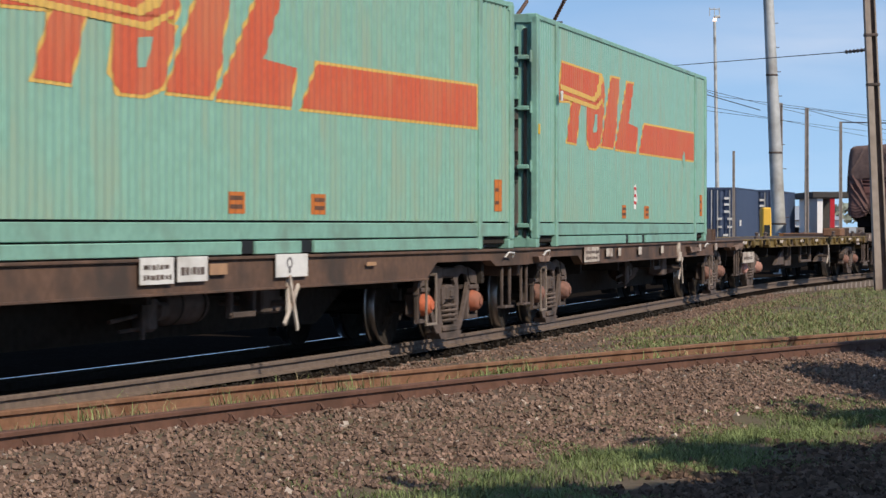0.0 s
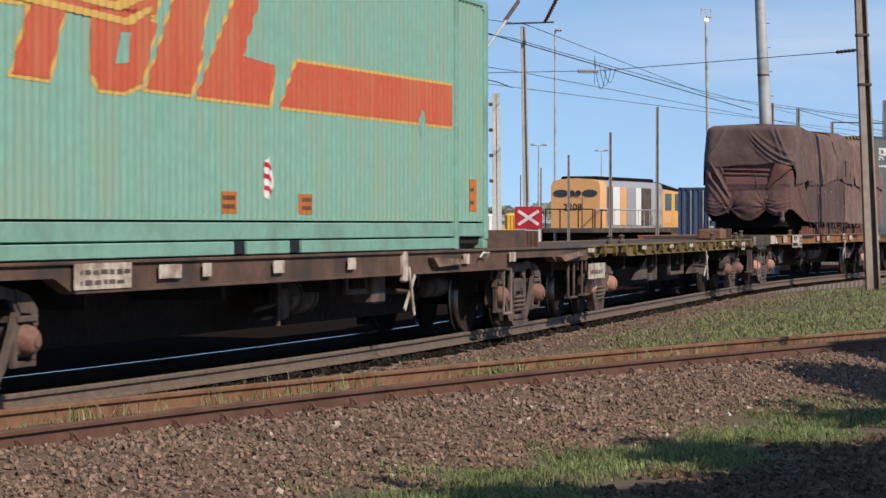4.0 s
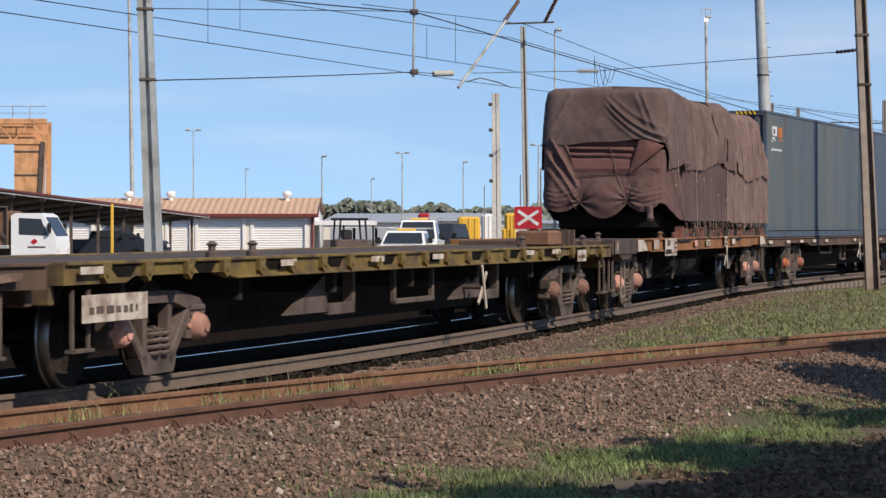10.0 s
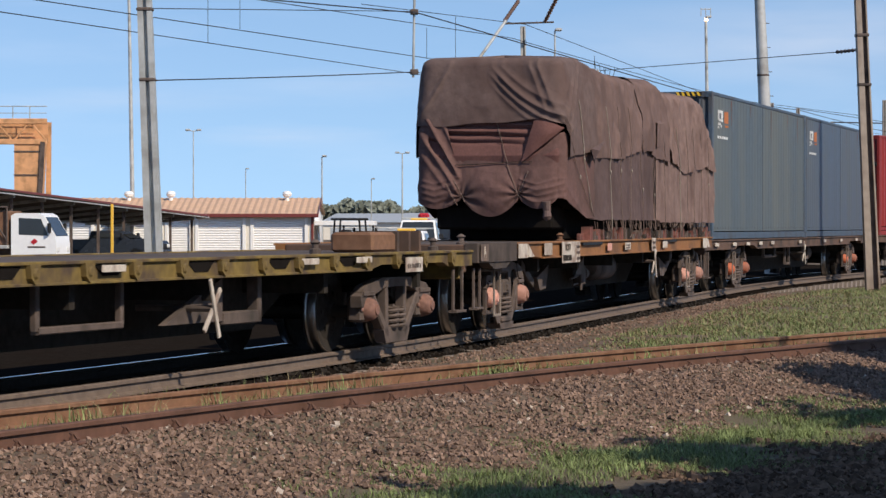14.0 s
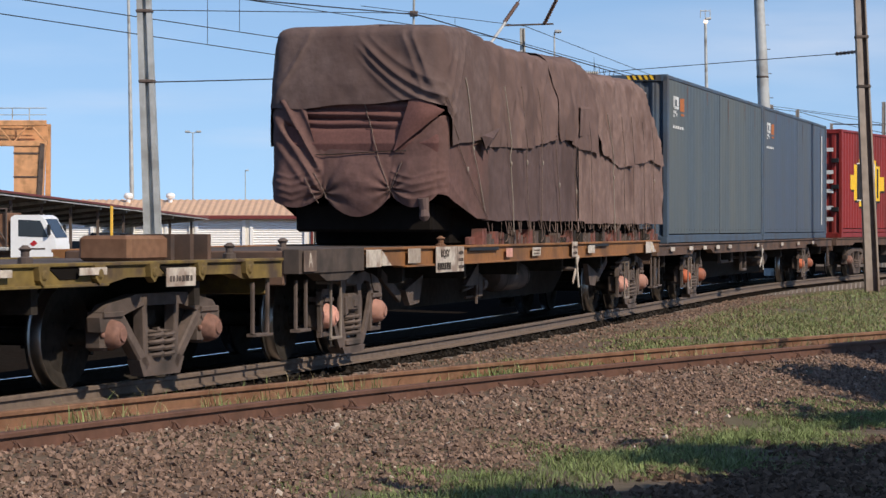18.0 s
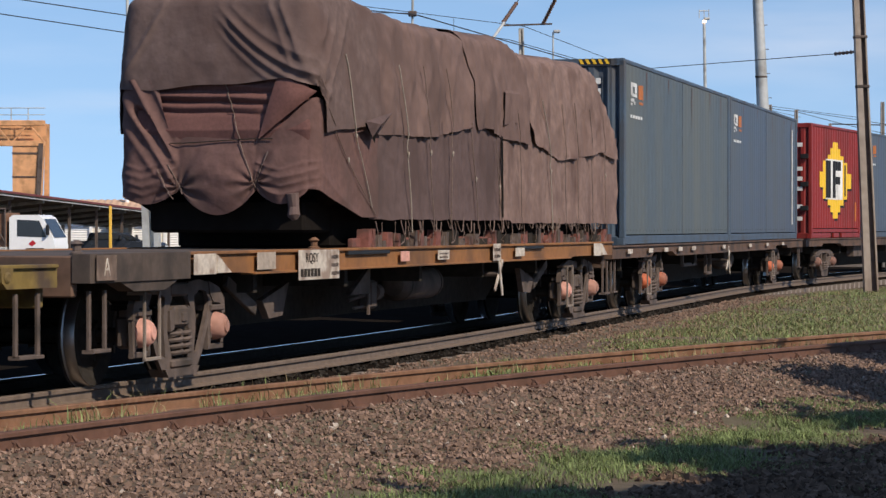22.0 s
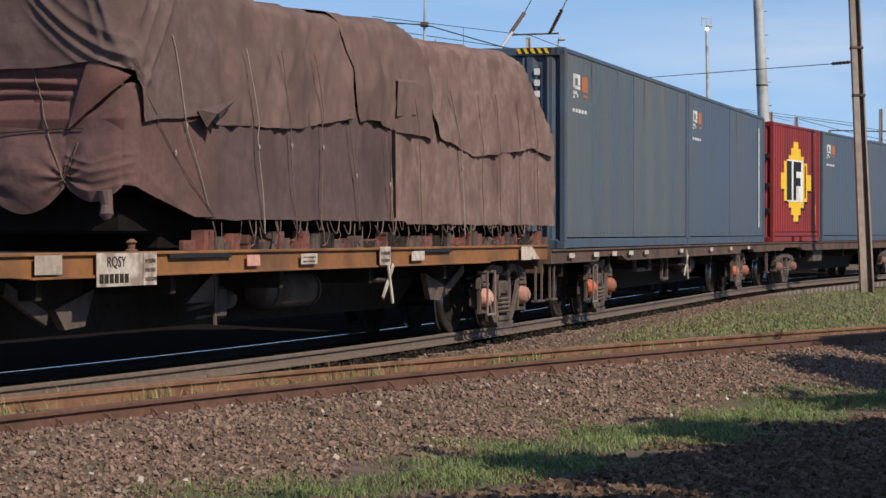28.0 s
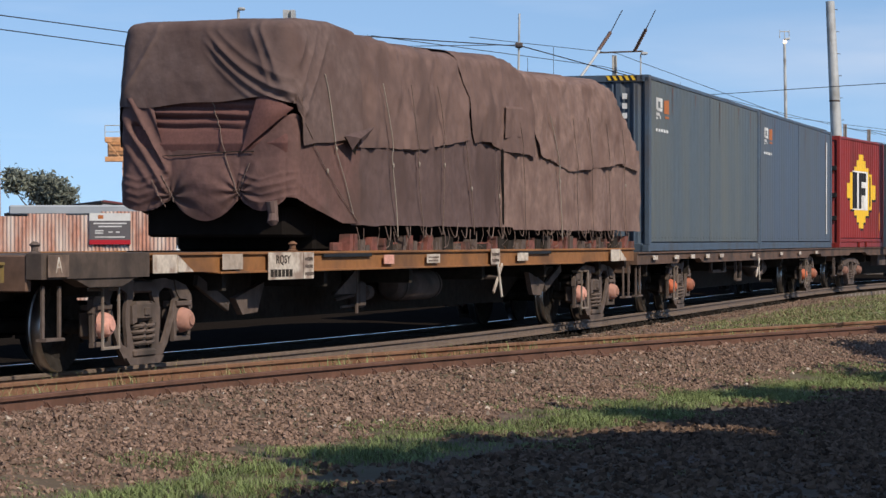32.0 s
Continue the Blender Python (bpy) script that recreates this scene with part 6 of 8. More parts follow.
    return float(np.interp(x, HEM_AT, HEM_Z)) + 0.015 * noise.noise((x * 3, 0.3, 2.0))


def side_y(z, x):
    """Half width of the wrapped load at height z."""
    t = float(np.interp(z, (0.1, 1.30, 1.9, 2.35, 2.6), (1.19, 1.19, 1.17, 1.12, 1.07)))
    u = min(1, max(0, (-4.6 - x) / 2.6))
    return t - 0.13 * u * u * (3 - 2 * u)


def roof_section(x, h):
    """Points of the upper sheet at x, from the near hem over the roof to the far hem."""
    z0, top = hem(x), h
    pts = []
    for k in range(18):
        z = z0 + (top - 0.25 - z0) * k / 17
        pts.append((side_y(z, x) + 0.018, z))
    ye = side_y(top - 0.25, x) + 0.018
    for k in range(1, 9):
        a = math.pi / 2 * k / 8
        pts.append((ye - 0.22 * (1 - math.cos(a)), top - 0.25 + 0.20 * math.sin(a)))
    yr = pts[-1][0]
    zr = pts[-1][1]
    for k in range(1, 9):
        u = k / 8
        pts.append((yr * (1 - u), zr + 0.06 * math.sin(u * math.pi / 2)))
    near = [(-y, z) for y, z in pts]
    far_ = [(y, z) for y, z in reversed(pts[:-1])]
    return near + far_


def sheet_strip(x0, x1, step, seed, lift=0.0, slant=0.0, tail=0.0):
    """An upper sheet from x0 to x1; slant draws its forward edge back towards the hem, tail its rear edge forward towards the roof."""
    n = max(2, round((x1 - x0) / step))
    rows_ = []
    for i in range(n + 1):
        row = []
        xm = x0 + (x1 - x0) * i / n
        h = float(np.interp(xm, ROOF_AT, ROOF_H)) + lift
        sec = roof_section(xm, h)
        m = len(sec)
        for j, (y, z) in enumerate(sec):
            x = xm + slant * (1 - i / n) * max(0, 2.5 - z) - tail * (i / n) ** 3 * max(0, z - 1.25)
            v = 1.5 * folds(x, z if j < m / 2 else z + 7, seed) + (pull(x, z) if z < 2.3 and j < m / 2 else 0) + lift
            d = Vector((0, y, max(0, z - 1.7))).normalized()
            sag = -0.03 * abs(math.sin((x + 0.4) * 1.9)) if z > h - 0.12 else 0
            row.append((x, y + d.y * v, z + d.z * v + sag))
        rows_.append(row)
    return Mesh().loft(rows_, False, False)


R_CORNER = 0.17
FRONT = -7.42
HALF_W = 1.06
RUN_IN = 1.80      # how far the wrap runs along each side


def wrap_path(a):
    """The wrap's ground line: a runs from the far side, across the front, to the near side. Gives place and outward normal."""
    straight = 2 * (HALF_W - R_CORNER)
    arc_ = R_CORNER * math.pi / 2
    side = RUN_IN - R_CORNER
    if a < side:
        return FRONT + RUN_IN - a, HALF_W, 0.0, 1.0
    a -= side
    if a < arc_:
        q = a / R_CORNER
        return FRONT + R_CORNER - R_CORNER * math.sin(q), HALF_W - R_CORNER + R_CORNER * math.cos(q), -math.sin(q), math.cos(q)
    a -= arc_
    if a < straight:
        return FRONT, HALF_W - R_CORNER - a, -1.0, 0.0
    a -= straight
    if a < arc_:
        q = a / R_CORNER
        return FRONT + R_CORNER - R_CORNER * math.cos(q), -(HALF_W - R_CORNER) - R_CORNER * math.sin(q), -math.cos(q), -math.sin(q)
    a -= arc_
    return FRONT + R_CORNER + a, -HALF_W, 0.0, -1.0


WRAP = 2 * (RUN_IN - R_CORNER) + math.pi * R_CORNER + 2 * (HALF_W - R_CORNER)
TIES = (1.12, 0.42, -0.41, -0.96)


def lobes(y):
    """0 at the ties, 1 in the middle of each hanging lobe; and that lobe's depth."""
    for a, b, deep in zip(TIES, TIES[1:], (0.15, 0.26, 0.15)):
        if b <= y <= a:
            return math.sin(math.pi * (a - y) / (a - b)) ** 0.8, deep
    return 0.0, 0.1


def ray_folds(y, z, y0, z0, n, reach, phase):
    """Creases that run out from a tie point."""
    r = math.hypot(y - y0, z - z0)
    q = math.atan2(z - z0, y - y0)
    return math.sin(n * q + phase) * math.exp(-r / reach) * min(1, r / 0.06)


def crease(c, wid):
    """A sharp-crested ridge."""
    return math.exp(-abs(c / wid) ** 1.4)


def swell(x, y, nx, z, layer):
    """How far the cloth stands out from the wrap's line."""
    f = max(0.0, -nx)     # 1 on the front, 0 on the sides
    v = 0.012 * noise.noise((y * 2 + x * 2, z * 1.8, 8.0)) + 0.005 * noise.noise((y * 7 + x * 6, z * 5, 2.0)) + 0.014 * abs(noise.noise((y * 1.6 - z * 1.3, z * 1.8 + x * 1.2, 12.0)))
    if layer == "flap":
        v += 0.035 + 0.02 * (1 - f)
        near = min(1, max(0, (0.05 - y) / 0.25))
        # gathered folds that fall to the near corner's tie
        for c0, amp, wid in ((-0.05, 0.04, 0.05), (0.08, 0.055, 0.055), (0.24, 0.025, 0.06), (-0.18, 0.02, 0.05)):
            c = (z - 1.66) - 0.72 * (y + 1.02) + 0.10 * math.sin(math.pi * min(1, max(0, -y))) - c0
            v += f * amp * crease(c, wid) * near * min(1, max(0, (2.58 - z) / 0.3))
        for c0, amp in ((0.0, 0.035), (0.13, 0.025)):
            c = (y + 1.00) - 0.32 * (z - 1.66) - c0
            v += f * amp * crease(c, 0.05) * min(1, max(0, (2.6 - z) / 0.2)) * min(1, max(0, (z - 1.7) / 0.2))
        c = (z - 1.62) - 1.1 * (x - FRONT) - 0.05      # drags on the side, up and back from the same tie
        v += (1 - f) * (y < 0) * (0.04 * crease(c, 0.05) + 0.03 * crease(c - 0.28, 0.06) + 0.03 * crease(c + 0.35, 0.07)) * min(1, max(0, (2.5 - z) / 0.3))
        v += 0.03 * ray_folds(y - 0.7 * (x - FRONT) * (1 - f), z, -1.05, 1.60, 6, 0.2, 0.6)
        v += f * 0.03 * crease((z - 2.02) + 1.9 * (y - 0.86), 0.07) * max(0, min(1, (y - 0.55) / 0.2))
    elif layer == "band":
        v += -0.04 + 0.05 * max(0, 1 - abs(z - 1.20) / 0.2)
        for zc, amp in ((1.64, 0.03), (1.53, 0.045), (1.42, 0.025)):      # lying folds
            u = z - zc - 0.04 * y - 0.03 * noise.noise((y * 1.4, zc * 5, 4.0))
            v += amp * (math.exp(-((u - 0.02) / 0.035) ** 2) - 0.8 * crease(u + 0.04, 0.016)) * (0.7 + 0.6 * noise.noise((y * 1.7, zc * 3, 9.0)))
    else:
        b, deep = lobes(y)
        v += f * (0.30 * deep * b * math.sin(math.pi * min(1, max(0, (z - 0.2) / 0.85))) + 0.03 * b - 0.02)
        v += f * (0.03 * ray_folds(y, z, -0.41, 0.66, 9, 0.20, 0.0) + 0.03 * ray_folds(y, z, 0.42, 0.62, 8, 0.22, 1.0))
        for k in range(4):      # level wrinkles of the outer lobes
            zc = 0.54 + 0.085 * k
            v += f * 0.012 * crease(z - zc - 0.25 * abs(y + 0.68) - 0.02 * noise.noise((y * 4, k, 1)), 0.02) * (y < -0.41)
            v += f * 0.012 * crease(z - zc - 0.3 * abs(y - 0.80), 0.02) * (0.45 < y < 1.0)
        for c0, lean, amp in ((0.0, 1.45, 0.05), (0.22, 1.7, 0.06), (-0.18, 1.3, 0.03), (0.46, 2.0, 0.03)):      # the drape that falls from the far shoulder
            c = (z - 0.64) - lean * (y - 0.42) - c0
            v += f * amp * crease(c, 0.075) * min(1, max(0, (y - 0.40) / 0.1))
        q = ((y - 0.77) * 0.76 - (z - 1.30) * 0.65) / 0.06, ((y - 0.77) * 0.65 + (z - 1.30) * 0.76) / 0.17      # a dark pocket under the flap
        v -= f * 0.16 * max(0.0, min(1.0, 1.6 - 1.3 * math.hypot(*q)))
        c = (z - 0.80) + 0.40 * (x - FRONT)       # sheet drawn back along the near side
        v += (1 - f) * (0.015 + 0.015 * (crease(c, 0.08) + crease(c + 0.25, 0.05)))
    return v


def wrap_sheet(layer, lo, hi, a0, a1, na, nz, curl=False):
    rows_ = []
    for i in range(na + 1):
        a = a0 + (a1 - a0) * i / na
        x, y, nx, ny = wrap_path(a)
        z0, z1 = lo(x, y, nx), hi(x, y, nx)
        row = []
        for k in range(nz + 1):
            z = z0 + (z1 - z0) * k / nz
            lean = side_y(z, x) - HALF_W
            tuck = -0.16 * max(0, (0.75 - z)) * max(0, -nx)
            v = swell(x, y, nx, z, layer)
            row.append((x + nx * (v + tuck) - nx * 0.07 * max(0, z - 1.9), y + ny * v + lean * y / HALF_W, z))
        if curl:
            px0, py0, pz0 = row[nz]
            for k in range(1, 7):
                q = math.pi / 2 * k / 6
                r = 0.12
                row.append((px0 - nx * r * (1 - math.cos(q)), py0 - ny * r * (1 - math.cos(q)), pz0 + r * math.sin(q)))
            px, py, pz = row[-1]
            tx = max(x, FRONT + 0.95)        # the roof closes towards its middle
            for k in range(1, 6):
                u = k / 5
                row.append((px + (tx - px) * u, py * (1 - u), pz + 0.05 * u + 0.012 * noise.noise((px * 3, py * 3 + u * 3, 1.0))))
        rows_.append(row)
    return Mesh().loft(rows_, False, False)


def build_load():
    root = thing("sheeted_load", "large machine wrapped in roped brown tarpaulins on a flat wagon", "covered load")
    # lower skirts along both sides
    for x0, x1, mat, seed in ((-5.85, -0.40, "tarp_dark", 1.0), (-0.46, 6.75, "tarp_light", 2.0)):
        n = round((x1 - x0) / 0.05)
        for sgn in (-1, 1):
            rows_ = []
            for i in range(n + 1):
                x = x0 + (x1 - x0) * i / n
                row = []
                foot = 0.30 + 0.02 * noise.noise((x * 2.2, 0, seed)) - 0.03 * (x > 0)
                for k in range(16):
                    z = foot + (1.55 - foot) * k / 15
                    v = 0.6 * folds(x, z, seed + 20) + pull(x, z) + 0.02 * min(1, max(0, (0.5 - z) / 0.2))
                    row.append((x, sgn * (side_y(z, x) + v), z))
                rows_.append(row)
            part("side_sheet", Mesh().loft(rows_, False, False), mat, root, "lower side tarpaulin", smooth=60)
    # overlapping upper sheets; the first two use the canvas lightened for the sunlit side
    part("roof_sheet", sheet_strip(-5.72, -1.75, 0.05, 4.0, 0.0), "tarp_sunlit", root, "upper tarpaulin", smooth=60)
    part("roof_sheet", sheet_strip(-2.15, 1.0, 0.05, 8.0, 0.014, 0.50), "tarp_sunlit", root, "overlapping upper tarpaulin", smooth=60)
    part("roof_sheet", sheet_strip(0.62, 6.75, 0.05, 6.0, 0.010, 0.55, 1.15), "tarp_light", root, "sun-bleached upper tarpaulin", smooth=60)
    # front hem turned out, its shade a black sheet; patch sewn on the middle sheet
    part("turned_hem", Mesh().add([(-6.32, -1.24, 1.32), (-5.42, -1.27, 1.45), (-5.78, -1.25, 1.26), (-5.95, -1.30, 1.30), (-6.05, -1.23, 1.16)], [(0, 1, 2, 3), (0, 3, 4)]), "tarp_dark", root, "turned out corner of the hem", smooth=None)
    part("hem_gap", Mesh().add([(-6.28, -1.215, 1.30), (-5.80, -1.215, 1.34), (-5.92, -1.215, 1.10)], [(0, 1, 2)]), "shade_black", root, "black patch painting the shade under the hem", smooth=None)
    part("sewn_patch", Mesh().loft([[(-0.35, -1.235, 1.93), (0.42, -1.235, 1.95)], [(-0.33, -1.245, 1.90), (0.42, -1.245, 1.92)], [(-0.36, -1.24, 1.50), (0.40, -1.24, 1.55)]], False, False), "tarp_sunlit", root, "patch sewn on the sheet", smooth=None)
    # Black strip paints the shade where the lower sheets part.
    part("split_gap", Mesh().add([(-0.46, -1.222, 1.36), (-0.36, -1.222, 1.34), (-0.34, -1.222, 0.34), (-0.40, -1.222, 0.34)], [(0, 1, 2, 3)]), "shade_black", root, "black strip painting the shade between the lower sheets", smooth=None)
    # the front, wrapped round both corners

    def flap_hem(x, y, nx):
        h = 1.66 - 0.06 * max(-0.8, min(0.7, y)) - 0.3 * max(0, -y - 0.80) + 0.01 * math.sin(7 * y)
        f = min(1, max(0, (-nx) / 0.5))
        return f * h + (1 - f) * hem(x)

    def roof(x, y, nx):
        return float(np.interp(x, ROOF_AT, ROOF_H)) - 0.14 - 0.03 * (abs(y) / HALF_W) ** 4

    def skirt_hem(x, y, nx):
        f = min(1, max(0.0, -nx * 1.4))
        b, deep = lobes(y)
        return f * (0.60 - deep * b) + (1 - f) * (0.60 - 0.28 * min(1, max(0, (x - FRONT) / 1.3)))

    def skirt_top(x, y, nx):
        f = max(0.0, -nx)
        return f * (1.12 + 0.015 * math.sin(5 * y) + 0.62 * min(1, max(0, (y - 0.50) / 0.16)) + 0.85 * max(0, -y - 0.55)) + (1 - f) * 1.50
    part("front_flap", wrap_sheet("flap", flap_hem, roof, 0, WRAP, 330, 84, True), "tarp", root, "front tarpaulin with gathered diagonal folds", smooth=70)
    part("front_band", wrap_sheet("band", lambda x, y, nx: 1.07, lambda x, y, nx: 1.85, RUN_IN, WRAP - RUN_IN, 60, 80), "tarp_maroon", root, "slack maroon sheet with lying folds", smooth=70)
    part("front_skirt", wrap_sheet("skirt", skirt_hem, skirt_top, 0, WRAP, 330, 80), "tarp_wine", root, "bulging lower front tarpaulin", smooth=70)
    # a corner of the sheet turned back beside the slack one
    a_, b_, c_ = Vector((0, -0.66, 1.76)), Vector((0, -0.45, 1.10)), Vector((0, -1.07, 1.58))
    rows_ = []
    for i in range(17):
        u = i / 16
        row = []
        for k in range(13):
            w = k / 12
            p = a_.lerp(b_, w).lerp(c_, u)
            out = 0.075 * math.sin(math.pi * min(1, 0.12 + 0.9 * u)) * (0.5 + 0.5 * math.sin(math.pi * w)) + 0.02 + 0.012 * noise.noise((p.y * 5, p.z * 5, 3.0))
            row.append((FRONT - out, p.y, p.z))
        rows_.append(row)
    part("turned_flap", Mesh().loft(rows_, False, False), "tarp_pink", root, "turned back maroon flap", smooth=70)
    part("tail", Mesh().tube([(FRONT, -0.80, 0.56), (FRONT + 0.02, -0.81, 0.42), (FRONT - 0.01, -0.82, 0.33), (FRONT - 0.01, -0.83, 0.29)], [0.07, 0.055, 0.065, 0.03], 10), "tarp", root, "hanging tail of the sheet")
    # what stands under the sheets, near-black to fill the hollow with painted shade
    part("machine_body", Mesh().box(-6.7, 4.6, -0.92, 0.92, 0.42, 2.2, 0.1).box(4.6, 6.3, -0.92, 0.92, 0.42, 1.3, 0.1), "shade_black", root, "machine body hidden by the sheets, coloured shade-black")
    part("machine_frame", Mesh().box(-6.3, 6.5, -0.86, 0.86, 0.0, 0.46, 0.03).box(-7.15, -6.2, -0.84, 0.84, 0.16, 0.50, 0.03), "shade_black", root, "underframe of the machine, coloured shade-black")
    rnd = random.Random(8)
    x = -5.95
    while x < 6.5:      # lugs and chain boxes at the foot of the sheets
        w = rnd.uniform(0.08, 0.26)
        h = rnd.uniform(0.07, 0.20)
        t = rnd.uniform(0.0, 0.05)
        part("chassis_lug", Mesh().prism([(x, 0.0), (x + w, 0.0), (x + w * (1 - t), h), (x + w * 0.2, h)], -1.16 + t, -1.02), rnd.choice(("red_grime", "under_dark", "red_grime", "under")), root)
        x += w + rnd.uniform(0.02, 0.16)
    part("chassis_rail", Mesh().box(-6.2, 6.5, -1.06, -1.0, 0.0, 0.10, 0.01), "red_grime", root, "dark red chassis rail along the foot")
    ends = Mesh()
    for i in range(34):
        x = -5.9 + 12.4 * i / 34 + rnd.uniform(-0.2, 0.2)
        z = rnd.uniform(0.22, 0.38)
        ends.tube([(x, -1.20, z), (x + rnd.uniform(-0.08, 0.08), -1.21, z * 0.6), (x + rnd.uniform(-0.14, 0.14), -1.20, 0.06), (x + rnd.uniform(-0.22, 0.22), -1.19, 0.03)], rnd.uniform(0.003, 0.008), 5)
    for i in range(30):         # slack loops hanging from the foot of the sheets
        x = rnd.uniform(-5.9, 6.3)
        w, z, q = rnd.uniform(0.10, 0.34), rnd.uniform(0.24, 0.34), rnd.uniform(0.06, 0.2)
        ends.tube([(x + w * u, -1.205 - 0.02 * math.sin(math.pi * u), z - q * math.sin(math.pi * u) + 0.05 * u) for u in (0, 0.2, 0.4, 0.6, 0.8, 1)], rnd.uniform(0.004, 0.008), 5)
    tagged(part("rope_tangle", ends, "rope_dull", root, "tangle of rope ends"), kind="stuff")
    for i, r in enumerate(ROPES):
        za, zc = r[0][1], r[2][1]
        pts = []
        for k in range(18):
            z = za + (zc - za) * k / 17
            x = rope_x(r, z) + 0.012 * math.sin(z * 7 + i * 2)
            out = side_y(z, x) + 0.03 + (0.035 if z > hem(x) else 0.012)
            pts.append((x, -out, z))
        pale = r[3] > 0.55
        part("rope", Mesh().tube(pts, 0.003 + 0.004 * r[3], 6), ("rope" if r[3] > 0.9 else "rope_dull") if pale else "under", root, "pale lashing rope" if pale else "dark lashing rope")
        if pale:
            x, y, z = pts[9]
            part("knot", Mesh().lathe([(0.004, -0.03), (0.012, -0.012), (0.013, 0.012), (0.004, 0.03)], centre=(x, y - 0.01, z), n=8), "rope", root, "knot in a lashing rope")

    def on_front(y, z, layer):
        return (FRONT - swell(FRONT, y, -1.0, z, layer) - 0.02, y, z)
    for y0, y1, z0, z1 in ((-0.07, -0.25, 1.74, 1.10), (-0.25, -0.41, 1.08, 0.62), (0.52, 0.36, 0.86, 0.55), (0.62, 0.47, 0.80, 0.50), (-0.41, -0.55, 0.66, 0.98)):
        pts = []
        for k in range(15):
            y, z = y0 + (y1 - y0) * k / 14, z0 + (z1 - z0) * k / 14
            pts.append(on_front(y, z, "band" if z > 1.09 else "skirt"))
        part("rope", Mesh().tube(pts, 0.006, 6), "rope_dull", root, "pale lashing rope")
    part("rope", Mesh().tube([on_front(y, 1.09 - 0.02 * math.sin(3 * y), "skirt") for y in (-0.6, -0.4, -0.2, 0.1, 0.35, 0.5)], 0.006, 6), "under_dark", root, "dark lashing rope across the front")
    load(root, 68.67, 57.5, 73.47, 1.125)


build_load()

# ---- the yard beyond the train ----
def far(b, e, d):
    """A far point by survey: bearing and elevation in thousandths of its distance d."""
    return b * d / 1000, d, EYE + e * d / 1000


GROUND = -0.38


def base(b, d):
    x, y, _ = far(b, 0, d)
    return x, y, ground_z(x, y)


def h_mast(name, label, b0, b1, e1, d, wide, mat, web, deep=None, group="line masts", left=0.36, right=0.30):
    """A steel H-section mast: foot on bearing b0, top on bearing b1 and elevation e1."""
    x, y, z = base(b0, d)
    tx, ty, tz = far(b1, e1, d)
    root = thing(name, label, "mast", group, m=Matrix.Translation((x, y, z)))
    deep = deep or wide
    h = tz - z
    dx = tx - x
    f, f2 = wide * left, wide * right

    def col(u0, u1, y0, y1, taper=0.75):
        k = taper
        return Mesh().loft([[(u0, y0, -0.3), (u1, y0, -0.3), (u1, y1, -0.3), (u0, y1, -0.3)], [(u0 * k + dx, y0, h), (u1 * k + dx, y0, h), (u1 * k + dx, y1, h), (u0 * k + dx, y1, h)]])
    part("flange", col(-wide / 2, -wide / 2 + f, -deep / 2, deep / 2), mat, root)
    part("flange", col(wide / 2 - f2, wide / 2, -deep / 2, deep / 2), mat, root)
    part("web", col(-wide / 2 + f, wide / 2 - f2, -deep / 8, deep / 8), web, root)
    return root, dx, h


def round_mast(name, label, b0, b1, e1, d, r0, r1, mat, cat="mast", group="", n=14):
    x, y, z = base(b0, d)
    tx, ty, tz = far(b1, e1, d)
    root = thing(name, label, cat, group, m=Matrix.Translation((x, y, z)))
    part("shaft", Mesh().tube([(0, 0, -0.3), ((tx - x) * 0.5, 0, (tz - z) * 0.5), (tx - x, 0, tz - z)], [r0, (r0 + r1) / 2, r1], n), mat, root)
    return root, tx - x, tz - z


def lamp_post(b, e, d, r=0.09, twin=False, glow=False, lean=0.0):
    root, dx, h = round_mast("yard_light", "tall slender galvanised yard light pole with a lamp head", b + lean, b, e, d, r, r * 0.55, "steel", "light pole", "yard lights", 8)
    for sx in ((-1, 1) if twin else (1,)):
        arm = 0.45 if twin else 0.2
        part("lamp_head", Mesh().box(dx + sx * arm - 0.2, dx + sx * arm + 0.2, -0.2, 0.2, h - 0.03, h + 0.14, 0.05), "steel", root)
        if glow:
            part("lens", Mesh().box(dx - 0.14, dx + 0.14, -0.30, -0.22, h - 0.28, h - 0.06, 0.05), "lamp_glow", root, "lit sodium lamp")
            for k in range(3):
                part("bracket", Mesh().tube([(dx - 0.34 + 0.34 * k, 0, h + 0.1), (dx - 0.34 + 0.34 * k, 0, h + 0.7)], 0.03, 6), "steel", root)
            part("bracket", Mesh().tube([(dx - 0.36, 0, h + 0.6), (dx + 0.36, 0, h + 0.6)], 0.04, 6), "steel", root)
        if twin:
            part("arm", Mesh().tube([(dx, 0, h - 0.05), (dx + sx * arm, 0, h + 0.05)], 0.04, 6), "steel", root)
    return root


def timber_pole(b, e, d, wide, lean=0.0, mat="timber"):
    h_mast("line_pole", "weathered rust-brown line pole", b + lean, b, e, d, wide, mat, mat)


def wire(p, q, sag=0.0, r=0.012, name="overhead_wire", label="thin dark overhead line wire", n=10):
    pts = []
    for k in range(n + 1):
        u = k / n
        pts.append(tuple(p[i] + (q[i] - p[i]) * u - (4 * sag * u * (1 - u) if i == 2 else 0) for i in range(3)))
    thing(name, label, "wire", "overhead wires", shape=Mesh().tube(pts, r, 6), mat=M["wire"])


def insulator(p, q, mat="porcelain", discs=9, r=0.075):
    """A string of ribbed insulator sheds from p to q."""
    p, q = Vector(p), Vector(q)
    d = q - p
    prof = []
    for k in range(discs):
        a = k / discs
        prof += [(r * 0.45, a), (r, a + 0.35 / discs), (r * 0.9, a + 0.5 / discs), (r * 0.45, a + 0.6 / discs)]
    prof.append((r * 0.4, 1.0))
